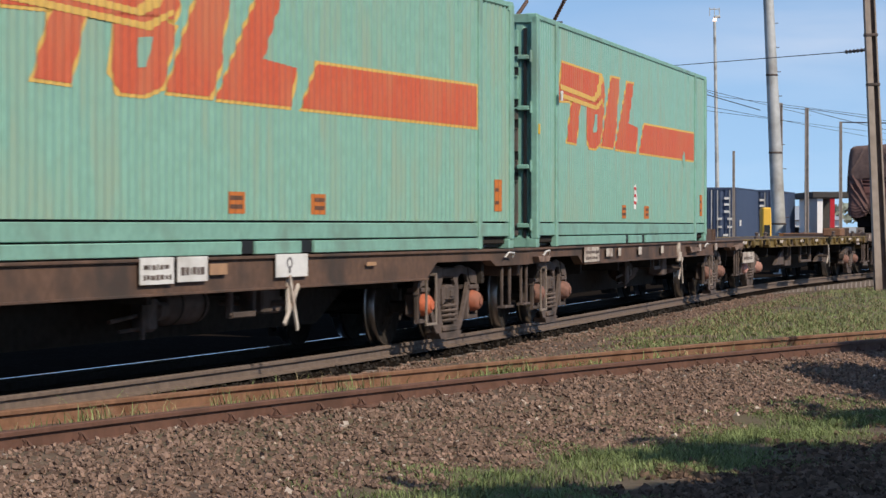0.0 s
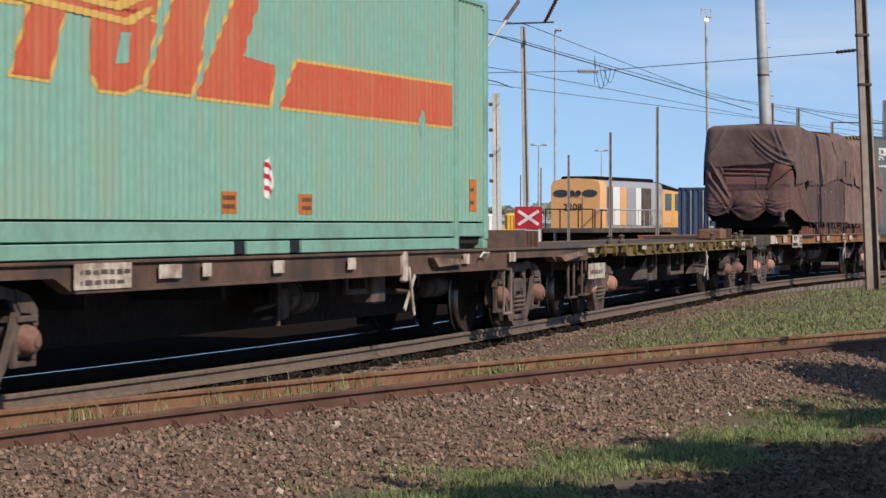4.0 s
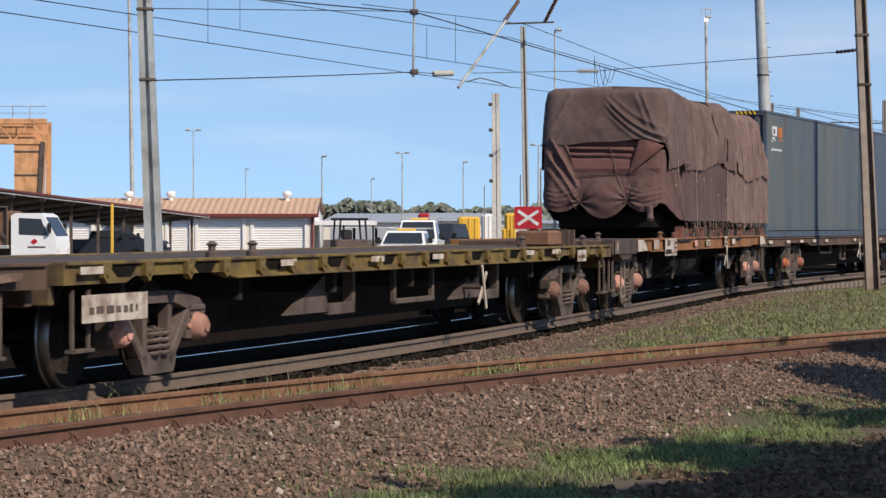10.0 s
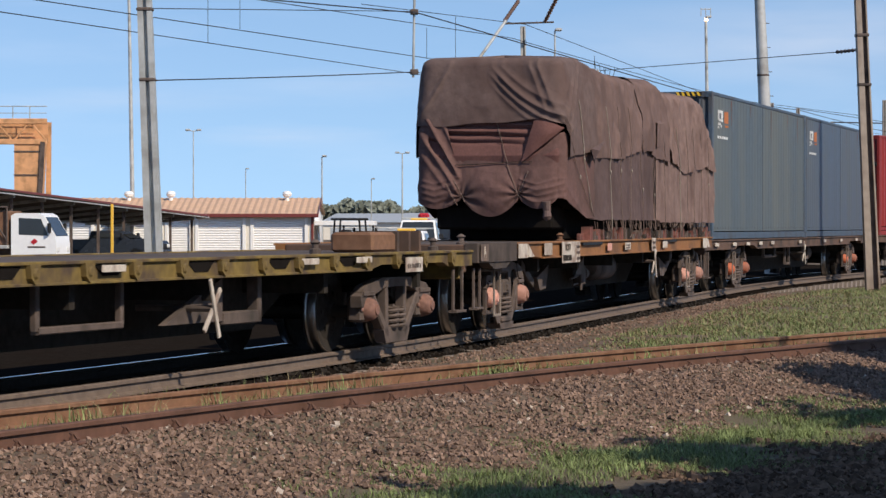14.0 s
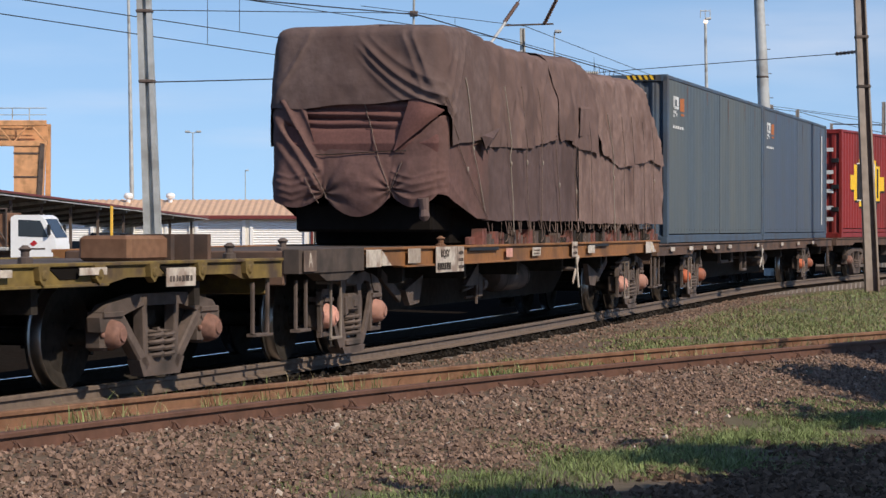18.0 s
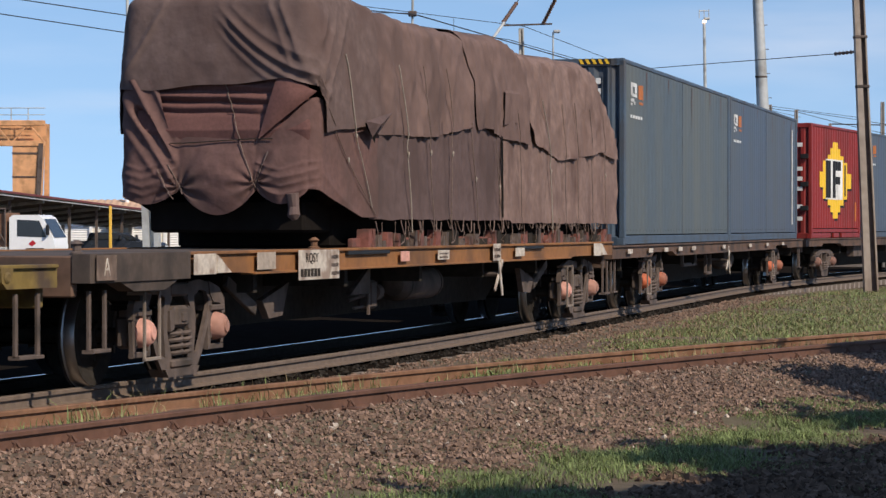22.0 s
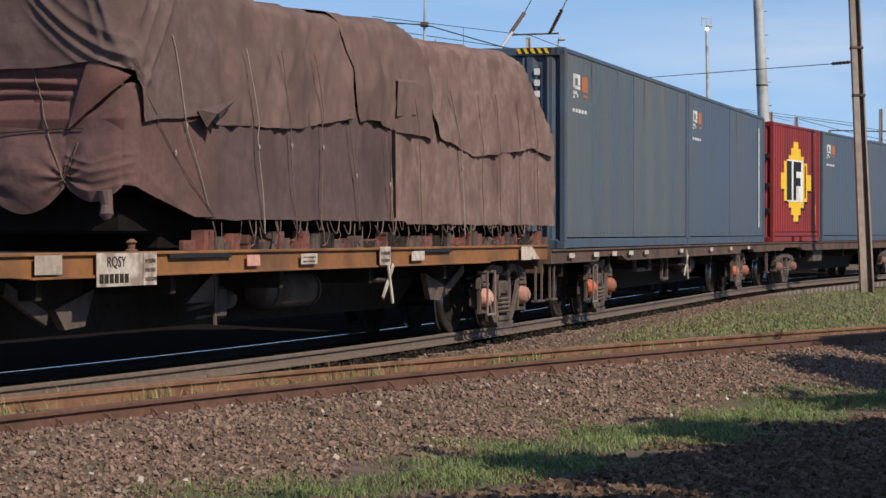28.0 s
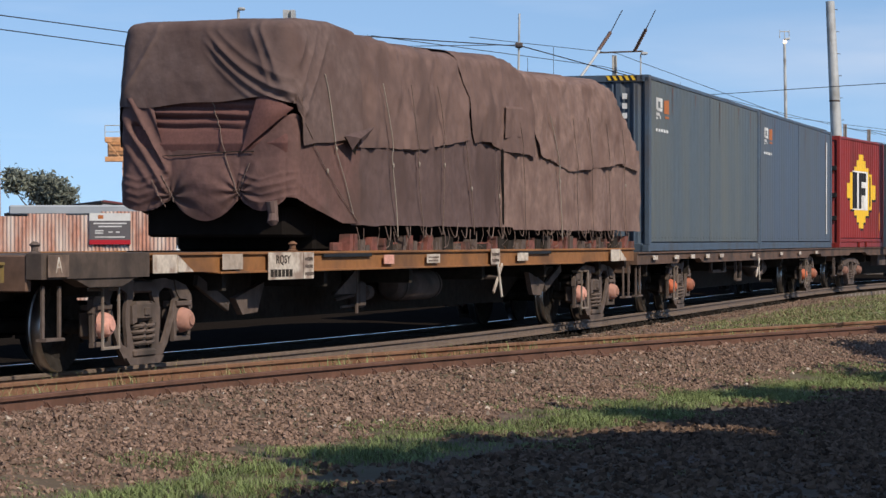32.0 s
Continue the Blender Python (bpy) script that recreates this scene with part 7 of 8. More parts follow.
    m = Mesh().lathe([(a, h * d.length) for a, h in prof], n=12)
    m.moved(Matrix.Translation(p) @ d.to_track_quat("Z", "Y").to_matrix().to_4x4())
    thing("insulator", "ribbed insulator string on the overhead line", "insulator", "insulators", shape=m, mat=M[mat])


def build_masts():
    # the H mast behind the train's head and the tall rusty one beside the line
    a, dx, h = h_mast("line_mast", "grey galvanised H-section mast with a dark web", -105.8, -110.4, 95.8, 60, 0.40, "steel", "steel", 0.3, left=0.40, right=0.34)
    for e in (79.6, 53.7):
        z = EYE + e * 60 / 1000 - ground_z(*base(-105.8, 60)[:2])
        part("bracket", Mesh().box(dx * z / h - 0.18, dx * z / h + 0.18, -0.17, 0.17, z - 0.04, z + 0.04, 0.02), "under", a, "clamped steel bracket")
    r, dx, h = h_mast("line_mast", "rust-brown steel mast standing in the grass", 158.7, 153.3, 91.6, 66, 0.34, "pole_brown", "under", 0.30, left=0.5, right=0.12)
    for yy in (90, 150):
        z = EYE + 64.6 * 66 / 1000 + 0.6 if yy == 90 else 5.0
        part("bracket", Mesh().box(dx * z / h - 0.155, dx * z / h + 0.155, -0.17, 0.17, z - 0.03, z + 0.04, 0.01), "under", r, "clamped steel bracket")
    m, dx, h = round_mast("steel_mast", "tall tapered galvanised steel mast with climbing pegs", 121.6, 116.0, 95.8, 84, 0.235, 0.15, "steel", group="line masts", n=20)
    for k in range(14):
        z = 2.0 + k * 0.75
        u = z / h
        part("peg", Mesh().tube([(dx * u, 0, z), (dx * u + 0.34 - 0.10 * u, -0.05, z)], 0.012, 5), "under", m)
    for z in (1.8, 4.0, 6.4):
        part("band", Mesh().lathe([(0.24 - 0.085 * z / h, z - 0.03), (0.25 - 0.085 * z / h, z), (0.24 - 0.085 * z / h, z + 0.03)], centre=(dx * z / h, 0, 0), n=20, caps=False), "under", m)
    timber_pole(121.2, 45.2, 110, 0.18)
    timber_pole(130.8, 43.3, 104, 0.17)
    timber_pole(143.3, 38.3, 118, 0.15)
    timber_pole(162.6, 46.2, 112, 0.18)
    timber_pole(61.6, 34.4, 110, 0.14)
    timber_pole(46.2, 26.0, 130, 0.14)
    timber_pole(78.9, 43.7, 112, 0.15)
    timber_pole(103.9, 27.5, 125, 0.14)
    timber_pole(28.5, 18.7, 140, 0.08)
    timber_pole(36.0, 21.2, 140, 0.10)
    timber_pole(15.2, 14.6, 140, 0.07)
    # concrete pole and the timber pole with a cross arm
    cp, cdx, ch = h_mast("concrete_pole", "pale concrete pole with climbing irons", 20.0, 19.4, 48.7, 96, 0.36, "white_concrete", "white_concrete", 0.30, left=0.46, right=0.46)
    for k in range(4):
        z = ch * (0.52 + 0.14 * k)
        part("climbing_iron", Mesh().box(cdx * z / ch - 0.26, cdx * z / ch - 0.12, -0.19, -0.1, z - 0.07, z + 0.05, 0.02), "under", cp)
    p, dx, h = h_mast("cross_arm_pole", "grey pole with a steel cross arm", 31.2, 29.4, 73.3, 96, 0.24, "concrete", "timber", 0.2, left=0.45, right=0.25)
    part("cross_arm", Mesh().beam((dx - 0.72, 0, h + 0.10), (dx + 1.10, 0, h + 0.16), 0.06, 0.06), "under", p)
    h_mast("line_mast", "grey-green steel mast beside a rusty fence", -243.0, -244.5, 84.0, 50, 0.26, "steel", "steel", 0.22)
    # lights
    lamp_post(96.8, 76.6, 192, 0.17, glow=True, lean=1.5)
    lamp_post(41.2, 71.8, 150, 0.08)
    lamp_post(-115.8, 89.5, 150, 0.14, lean=1.7)
    lamp_post(-92.0, 35.0, 220, 0.07, twin=True)
    lamp_post(-72.7, 20.8, 330, 0.08)
    lamp_post(-44.6, 25.4, 230, 0.09)
    lamp_post(-26.4, 17.1, 320, 0.08)
    lamp_post(-15.0, 26.7, 240, 0.09, twin=True)
    lamp_post(7.5, 23.3, 260, 0.09)
    lamp_post(35.2, 29.6, 210, 0.10, twin=True)
    lamp_post(58.3, 27.5, 260, 0.08, twin=True)


def beyond(p, q, k=0.45):
    """A wire's end p drawn out further from q."""
    return tuple(a + (a - b) * k for a, b in zip(p, q))


def build_wires():
    d = 78
    # contact and catenary wires, running with the line
    wire(beyond(far(-188.3, 82.5, 52), far(3.3, 53.9, 96)), far(3.3, 53.9, 96), 0.0)
    wire(far(3.3, 53.9, 96), far(161.6, 33.7, 190), 0.0)
    wire(beyond(far(-175.8, 87.0, 52), far(25.2, 57.1, 96)), far(25.2, 57.1, 96), 0.0)
    wire(far(25.2, 57.1, 96), far(161.6, 31.2, 190), 0.0)
    wire(far(-88.3, 85.4, 60), far(-9.2, 78.3, 78), 0.0, 0.018)
    wire(far(-9.2, 78.3, 78), far(113.7, 42.5, 120), 0.0, 0.018)
    wire(far(-73.7, 84.1, 66), far(25.2, 69.1, 90), 0.0)
    wire(far(25.2, 69.1, 90), far(132.4, 40.6, 150), 0.1)
    wire(far(-30.0, 81.6, 84), far(30.4, 74.1, 96), 0.0)
    wire(far(30.4, 74.1, 96), far(99.1, 47.5, 130), 0.0)
    wire(far(99.1, 47.5, 130), far(153.3, 40.6, 130), 0.0)
    wire(far(-107.5, 80.0, 60), far(-10.6, 78.9, 78), 0.0, 0.012)
    wire(far(-107.5, 53.5, 60), far(-11.0, 56.6, 78), 0.02, 0.016)
    wire(far(10.8, 56.2, 84), far(49.6, 56.9, 90), 0.0)
    wire(far(57.9, 57.1, 90), far(144.9, 63.9, 70), 0.0)
    wire(far(-11.0, 56.6, 78), far(-3.3, 56.0, 80), 0.0)
    wire(far(117.5, 44.6, 110), far(130.8, 42.7, 104), 0.02)
    wire(far(130.8, 42.7, 104), far(169.9, 33.3, 112), 0.05)
    wire(far(130.8, 43.1, 104), far(169.9, 37.1, 112), 0.0)
    wire(far(143.3, 38.1, 118), far(174.1, 37.5, 118), 0.0, 0.03)
    # droppers
    for b, e0, e1, dd in ((-86.6, 84.5, 67.7, 68), (-74.8, 84.5, 72.3, 68), (4.6, 77.1, 60.0, 90), (-6.0, 72.9, 61.4, 88), (55.8, 62.5, 52.1, 96)):
        wire(far(b, e0, dd), far(b, e1, dd), 0.0, 0.008, "dropper", "thin wire dropper of the overhead line", 1)
    for k in range(3):       # slack jumper loops
        b0, b1 = 55.8 + 1.7 * k, 60.0 + 1.7 * k
        wire(far(b0, 61.4 - 1.7 * k, 96), far(b1, 57.9, 96), 0.9 - 0.2 * k, 0.01, "jumper", "slack jumper loop of the overhead line", 12)
    # registration post and arms
    root = thing("registration_rod", "slender hanging steel rod with clamps", "line fitting")
    part("rod", Mesh().tube([far(-10.4, 91.6, 78), far(-11.0, 54.6, 78)], 0.035, 8), "steel", root)
    for e in (78.7, 56.6):
        x, yy, z = far(-10.6, e, 78)
        part("clamp", Mesh().box(x - 0.12, x + 0.12, yy - 0.08, yy + 0.08, z - 0.08, z + 0.08, 0.02), "under", root)
    arm = thing("bracket_arm", "sloping steel bracket arm of the overhead line", "line fitting")
    part("tube", Mesh().tube([far(5.6, 50.8, 90), far(23.1, 75.4, 92)], 0.05, 8), "steel", arm)
    part("steady_arm", Mesh().tube([far(8.3, 52.9, 90), far(13.7, 54.4, 90), far(20.0, 52.9, 90), far(25.4, 50.8, 90)], 0.02, 6), "under", arm)
    insulator(far(22.7, 75.4, 92), far(27.9, 82.9, 94))
    insulator(far(37.5, 75.0, 96), far(42.1, 84.1, 94))
    insulator(far(-3.3, 56.0, 80), far(3.7, 56.2, 82), "concrete", 10, 0.09)
    insulator(far(49.6, 56.9, 90), far(57.5, 56.9, 90), "concrete", 10, 0.09)
    insulator(far(144.9, 63.9, 70), far(153.3, 64.8, 67), "under", 6, 0.05)
    for b0, e0, b1, e1 in ((27.9, 82.9, 32.5, 91.6), (42.1, 84.1, 45.8, 91.6)):
        wire(far(b0, e0, 94), far(b1, e1, 94), 0.0, 0.02, "tie_rod", "steel tie rod of the overhead line", 1)


def shed_building(b0, b1, d, e_ridge, e_eave, e_base_top, deep):
    """The white shed with tan roof, maroon gutters and roller doors."""
    x0, x1 = b0 * d / 1000, b1 * d / 1000
    zr, ze = EYE + e_ridge * d / 1000, EYE + e_eave * d / 1000
    g = GROUND
    root = thing("white_shed", "white sheet-metal shed with tan ribbed roof and roller doors", "building", m=Matrix.Translation((x0, d, g)))
    w, hr, he = x1 - x0, zr - g, ze - g
    doors = ((0.02, 0.13), (0.155, 0.27), (0.29, 0.40), (0.421, 0.517), (0.539, 0.725), (0.756, 0.969))
    top = he - 0.28
    xs = [0.0]
    wall = Mesh()
    prev = 0.0
    for a, c in doors:
        wall.box(prev * w, a * w, 0, 0.15, 0, he)
        wall.box(a * w, c * w, 0, 0.15, top, he)
        prev = c
    wall.box(prev * w, w, 0, 0.15, 0, he)
    part("front_wall", wall, "cream_wall", root)
    for a, c in doors:
        dm = Mesh()
        n = 16
        rows_ = []
        for k in range(n * 2 + 1):
            z = top * k / (2 * n)
            rows_.append([(a * w, 0.09 - (0.03 if k % 2 else 0), z), (c * w, 0.09 - (0.03 if k % 2 else 0), z)])
        dr = part("roller_door", dm.loft(rows_, False, False), "white_wall", root, "closed white roller door", smooth=None)
        for xx in (a * w, c * w):
            part("door_frame", Mesh().box(xx - 0.09, xx + 0.09, -0.06, 0.0, 0, top + 0.1, 0.01), "white_wall", dr)
    part("gable_wall", Mesh().add([(w, 0, 0), (w, deep, 0), (w, deep, he), (w, deep / 2, hr), (w, 0, he)], [(0, 1, 2, 3, 4)]), "white_wall", root, smooth=None)
    part("back_wall", Mesh().box(0, w, deep - 0.15, deep, 0, he), "cream_wall", root)
    n = round(w / 0.35)
    rows_ = []
    for k in range(n * 2 + 1):
        x = -0.2 + (w + 0.4) * k / (2 * n)
        up = 0.045 if k % 2 else 0
        rows_.append([(x, -0.3, he - 0.05 + up), (x, deep / 2, hr + up), (x, deep + 0.3, he - 0.05 + up)])
    part("roof", Mesh().loft(rows_, False, False), "tan_roof", root, smooth=None)
    part("gutter", Mesh().box(-0.25, w + 0.25, -0.42, -0.28, he - 0.17, he + 0.03, 0.02), "maroon_trim", root, "maroon gutter")
    part("barge_board", Mesh().add([(w + 0.22, -0.35, he - 0.15), (w + 0.22, -0.35, he + 0.1), (w + 0.22, deep / 2, hr + 0.12), (w + 0.22, deep / 2, hr - 0.12)], [(0, 1, 2, 3)]), "maroon_trim", root, smooth=None)
    part("downpipe", Mesh().box(w - 0.16, w - 0.02, -0.1, -0.003, 0, he - 0.1, 0.02), "maroon_trim", root)
    for u in (0.24, 0.41, 0.878):
        v = part("roof_vent", Mesh().lathe([(0.12, 0), (0.12, 0.2), (0.22, 0.25), (0.26, 0.38), (0.2, 0.5), (0.04, 0.54)], centre=(u * w, deep * 0.42, hr - 0.15), n=14), "white_wall", root, "white spinning roof vent")


def carport(b0, e0, d0, b1, e1, d1):
    """A long skillion roof on thin posts, seen from below its edge."""
    p0, p1 = Vector(far(b0, e0, d0)), Vector(far(b1, e1, d1))
    root = thing("carport", "long open carport with maroon edge and thin steel posts", "carport")
    back = Vector((-5.5, 7.5, -0.45))
    rf = Mesh().add([p0, p1, p1 + back, p0 + back, p0 + Vector((0, 0, 0.12)), p1 + Vector((0, 0, 0.12)), p1 + back + Vector((0, 0, 0.12)), p0 + back + Vector((0, 0, 0.12))],
                    [(3, 2, 1, 0), (4, 5, 6, 7), (0, 1, 5, 4), (2, 3, 7, 6), (1, 2, 6, 5), (3, 0, 4, 7)])
    # The shade of the underside is put into the roof's dark colour.
    part("roof", rf, "shade", root, smooth=None)
    part("fascia", Mesh().beam(p0 + Vector((0.1, -0.06, 0.1)), p1 + Vector((0.1, -0.06, 0.1)), 0.05, 0.09), "maroon_trim", root, "maroon fascia board")
    part("gutter", Mesh().beam(p0 + Vector((0.1, -0.1, -0.05)), p1 + Vector((0.1, -0.1, -0.0)), 0.08, 0.05), "steel", root)
    for k in range(9):
        u = (k + 0.5) / 9
        q = p0.lerp(p1, u) + Vector((-0.3, 0.5, 0))
        part("post", Mesh().box(q.x - 0.06, q.x + 0.06, q.y - 0.06, q.y + 0.06, ground_z(q.x, q.y), q.z), "under", root)
        part("rafter", Mesh().beam(q + Vector((0.2, -0.4, -0.08)), q + back * 0.92 + Vector((0, 0, -0.08)), 0.08, 0.14), "steel", root)
    q = far(-122.0, 7.9, 112)
    part("yellow_post", Mesh().box(q[0] - 0.06, q[0] + 0.06, q[1] - 0.06, q[1] + 0.06, ground_z(q[0], q[1]), q[2], 0.02), "loco_yellow", root, "yellow painted post")


def gantry(b0, b1, e_leg, e_beam, e_top, d, beam_left):
    """A goods gantry: a tapered box leg, a trussed beam and a railed walkway."""
    k = d / 1000
    x0, x1 = b0 * k, b1 * k
    zl, zb = EYE + e_leg * k, EYE + e_beam * k
    root = thing("gantry_crane", "faded orange steel gantry crane with trussed beam and railed walkway", "crane", m=Matrix.Translation((0, d, 0)))
    w = x1 - x0
    part("leg", Mesh().loft([[(x0 - 0.0 * w, -0.8, GROUND), (x1 - 0.25 * w, -0.8, GROUND), (x1 - 0.25 * w, 0.8, GROUND), (x0, 0.8, GROUND)], [(x0, -0.8, zl), (x1 - 0.1 * w, -0.8, zl), (x1 - 0.1 * w, 0.8, zl), (x0, 0.8, zl)]]), "crane", root)
    part("leg", Mesh().loft([[(x1 - 0.2 * w, 1.2, GROUND), (x1 - 0.02 * w, 1.2, GROUND), (x1 - 0.02 * w, 1.6, GROUND), (x1 - 0.2 * w, 1.6, GROUND)], [(x1 - 0.12 * w, 1.2, zb), (x1, 1.2, zb), (x1, 1.6, zb), (x1 - 0.12 * w, 1.6, zb)]]), "crane", root)
    lx = beam_left * k
    for z in (zl, zb):
        part("beam_chord", Mesh().box(lx, x1, -0.9, -0.6, z - 0.2, z + 0.2, 0.03), "crane", root)
    part("beam_web", Mesh().box(lx, x1 - 0.1, 0.5, 0.6, zl, zb), "crane", root)
    n = max(3, round((x1 - lx) / 1.6))
    for i in range(n):
        a = lx + (x1 - lx) * i / n
        c = lx + (x1 - lx) * (i + 1) / n
        part("brace", Mesh().beam((a, -0.75, zl if i % 2 else zb), (c, -0.75, zb if i % 2 else zl), 0.12, 0.12), "crane", root)
        part("railing_post", Mesh().tube([(a, -0.8, zb), (a, -0.8, zb + 1.1)], 0.04, 6), "steel", root)
    part("railing", Mesh().tube([(lx, -0.8, zb + 1.1), (x1, -0.8, zb + 1.1)], 0.04, 6), "steel", root)
    part("railing", Mesh().tube([(lx, -0.8, zb + 0.6), (x1, -0.8, zb + 0.6)], 0.03, 6), "steel", root)
    for j in range(4):
        z = GROUND + (zl - GROUND) * (0.25 + 0.22 * j)
        part("stiffener", Mesh().box(x0 - 0.03, x1 - 0.15 * w, -0.86, -0.80, z - 0.05, z + 0.05), "under", root)
    part("ladder", Mesh().beam((x1 - 0.3 * w, -0.9, GROUND), (x1 - 0.12 * w, -0.9, zl), 0.08, 0.35), "under", root)


def wheel_part(parent, x, y, z, r, wd=0.2):
    t = part("wheel", Mesh().lathe([(r * 0.55, -wd / 2), (r * 0.9, -wd / 2), (r, -wd / 3), (r, wd / 3), (r * 0.9, wd / 2), (r * 0.55, wd / 2)], centre=(x, y, z), axis="y", n=20, caps=False), "rubber", parent)
    part("rim", Mesh().lathe([(0.02, -wd / 2.4), (r * 0.5, -wd / 2.2), (r * 0.58, -wd / 2), (r * 0.58, wd / 2), (0.02, wd / 2.4)], centre=(x, y, z), axis="y", n=16, caps=False), "steel", t)


def pickup(m, label, paint, tall=1.75, bar=True):
    """A utility truck, nose towards -x."""
    root = thing("utility_truck", label, "vehicle", "parked vehicles", m=m)
    W = 0.9
    body = Mesh()
    side = [(-2.5, 0.45), (-2.55, 0.85), (-2.4, 1.02), (-1.2, 1.12), (0.0, 1.12), (2.5, 1.08), (2.5, 0.45)]
    body.prism(side, -W, W)
    part("body", body, paint, root, smooth=25)
    cab = Mesh().loft([[(-1.25, -W + 0.04, 1.1), (0.75, -W + 0.04, 1.1), (0.75, W - 0.04, 1.1), (-1.25, W - 0.04, 1.1)], [(-0.6, -W + 0.2, tall), (0.65, -W + 0.2, tall), (0.65, W - 0.2, tall), (-0.6, W - 0.2, tall)]])
    part("cab", cab, paint, root, smooth=20)
    ws = Mesh().add([(-1.22, -W + 0.14, 1.16), (-1.22, W - 0.14, 1.16), (-0.66, W - 0.26, tall - 0.07), (-0.66, -W + 0.26, tall - 0.07)], [(0, 1, 2, 3)])
    ws.moved(Matrix.Translation((-0.03, 0, 0.0)))
    part("windscreen", ws, "glass", root)
    for sgn in (-1, 1):
        wn_ = Mesh().add([(-1.0, sgn * (W - 0.03), 1.18), (0.6, sgn * (W - 0.03), 1.18), (0.55, sgn * (W - 0.16), tall - 0.1), (-0.55, sgn * (W - 0.16), tall - 0.1)], [(0, 1, 2, 3)])
        part("side_window", wn_, "glass", root)
        part("headlight", Mesh().box(-2.58, -2.5, sgn * 0.66 - 0.16, sgn * 0.66 + 0.16, 0.72, 0.88, 0.03), "white", root, "clear headlight")
        part("mirror", Mesh().box(-1.0, -0.9, sgn * 1.0 - 0.1, sgn * 1.0 + 0.1, 1.15, 1.38, 0.03), "black", root)
        for x in (-1.6, 1.5):
            wheel_part(root, x, sgn * 0.8, 0.37, 0.37)
    part("grille", Mesh().box(-2.57, -2.52, -0.45, 0.45, 0.66, 0.9, 0.02), "black", root)
    part("bumper", Mesh().box(-2.66, -2.5, -0.88, 0.88, 0.42, 0.62, 0.05), paint, root)
    if bar:
        part("light_bar", Mesh().box(-0.3, 0.05, -0.35, 0.35, tall, tall + 0.09, 0.03), "loco_yellow", root, "amber roof light bar")
        part("roof_rack", Mesh().box(0.3, 2.2, -0.8, 0.8, tall + 0.05, tall + 0.12, 0.02), "steel", root)
    return root


def light_truck(m):
    """A forward-control truck, nose towards +x."""
    root = thing("light_truck", "white light truck with forward cab and a loaded rack", "vehicle", "parked vehicles", m=m)
    prof = [(-0.85, 0.55), (-0.85, 2.12), (-0.70, 2.22), (0.25, 2.22), (0.42, 2.12), (0.86, 1.36), (0.92, 1.05), (0.92, 0.55)]
    part("cab", Mesh().prism(prof, -0.95, 0.95), "car_white", root, smooth=25)
    part("windscreen", Mesh().add([(0.885, -0.82, 1.36), (0.885, 0.82, 1.36), (0.47, 0.78, 2.07), (0.47, -0.78, 2.07)], [(0, 1, 2, 3)]), "glass", root)
    for sgn in (-1, 1):
        part("side_window", Mesh().add([(-0.55, sgn * 0.956, 1.40), (0.62, sgn * 0.956, 1.36), (0.32, sgn * 0.956, 2.0), (-0.55, sgn * 0.956, 2.04)], [(0, 1, 2, 3)]), "glass", root)
        part("door_mark", Mesh().prism([(-0.10, 1.12), (0.08, 1.26), (0.20, 1.14), (0.04, 1.02)], sgn * 0.957 - 0.004, sgn * 0.957 + 0.004), "sign_red", root, "red arrow mark")
        part("mark_bar", Mesh().box(-0.2, 0.5, sgn * 0.957 - 0.004, sgn * 0.957 + 0.004, 0.90, 0.96), "under", root, "grey lettering bar")
        part("mirror", Mesh().box(0.62, 0.74, sgn * 1.06 - 0.08, sgn * 1.06 + 0.08, 1.45, 1.85, 0.03), "black", root)
        part("headlight", Mesh().box(0.90, 0.95, sgn * 0.7 - 0.14, sgn * 0.7 + 0.14, 0.75, 0.92, 0.02), "white", root, "clear headlight")
        for x in (0.1, -3.2):
            wheel_part(root, x, sgn * 0.8, 0.4, 0.4)
    part("bumper", Mesh().box(0.84, 1.0, -0.95, 0.95, 0.42, 0.66, 0.04), "car_white", root)
    part("tray", Mesh().box(-4.6, -0.95, -1.05, 1.05, 0.85, 1.0, 0.03), "steel", root)
    part("chassis", Mesh().box(-4.4, -0.5, -0.4, 0.4, 0.55, 0.85, 0.02), "under", root)
    for k in range(5):
        part("rack_post", Mesh().tube([(-1.0 - 0.85 * k, -1.0, 1.0), (-1.0 - 0.85 * k, -1.0, 2.45)], 0.04, 6), "under", root)
    part("rack_rail", Mesh().tube([(-0.95, -1.0, 2.45), (-4.6, -1.0, 2.45)], 0.04, 6), "under", root)
    part("rack_brace", Mesh().tube([(-0.95, -1.0, 1.1), (-1.8, -1.0, 2.4)], 0.035, 6), "under", root)
    for k in range(6):
        part("crate", Mesh().box(-1.5 - 0.6 * k, -0.98 - 0.6 * k, -0.9, 0.9, 1.0, 2.3 - 0.22 * (k % 3), 0.02), ("rail_orange", "timber", "loco_orange")[k % 3], root, "stacked load on the tray")
    return root


def forklift(m):
    root = thing("forklift", "small dark forklift under an awning", "vehicle", m=m)
    part("body", Mesh().box(-0.9, 0.9, -0.5, 0.5, 0.3, 1.0, 0.08), "under", root)
    for x in (-0.8, 0.7):
        for y in (-0.5, 0.5):
            part("guard_post", Mesh().tube([(x, y, 1.0), (x * 0.9, y, 2.0)], 0.05, 6), "black", root)
            wheel_part(root, x, y, 0.3, 0.3)
    part("guard_roof", Mesh().box(-0.9, 0.85, -0.55, 0.55, 2.0, 2.12, 0.04), "black", root)
    part("seat", Mesh().box(-0.1, 0.4, -0.25, 0.25, 1.0, 1.5, 0.05), "black", root)


def crossing_sign(b, e, d):
    x, y, z = base(b, d)
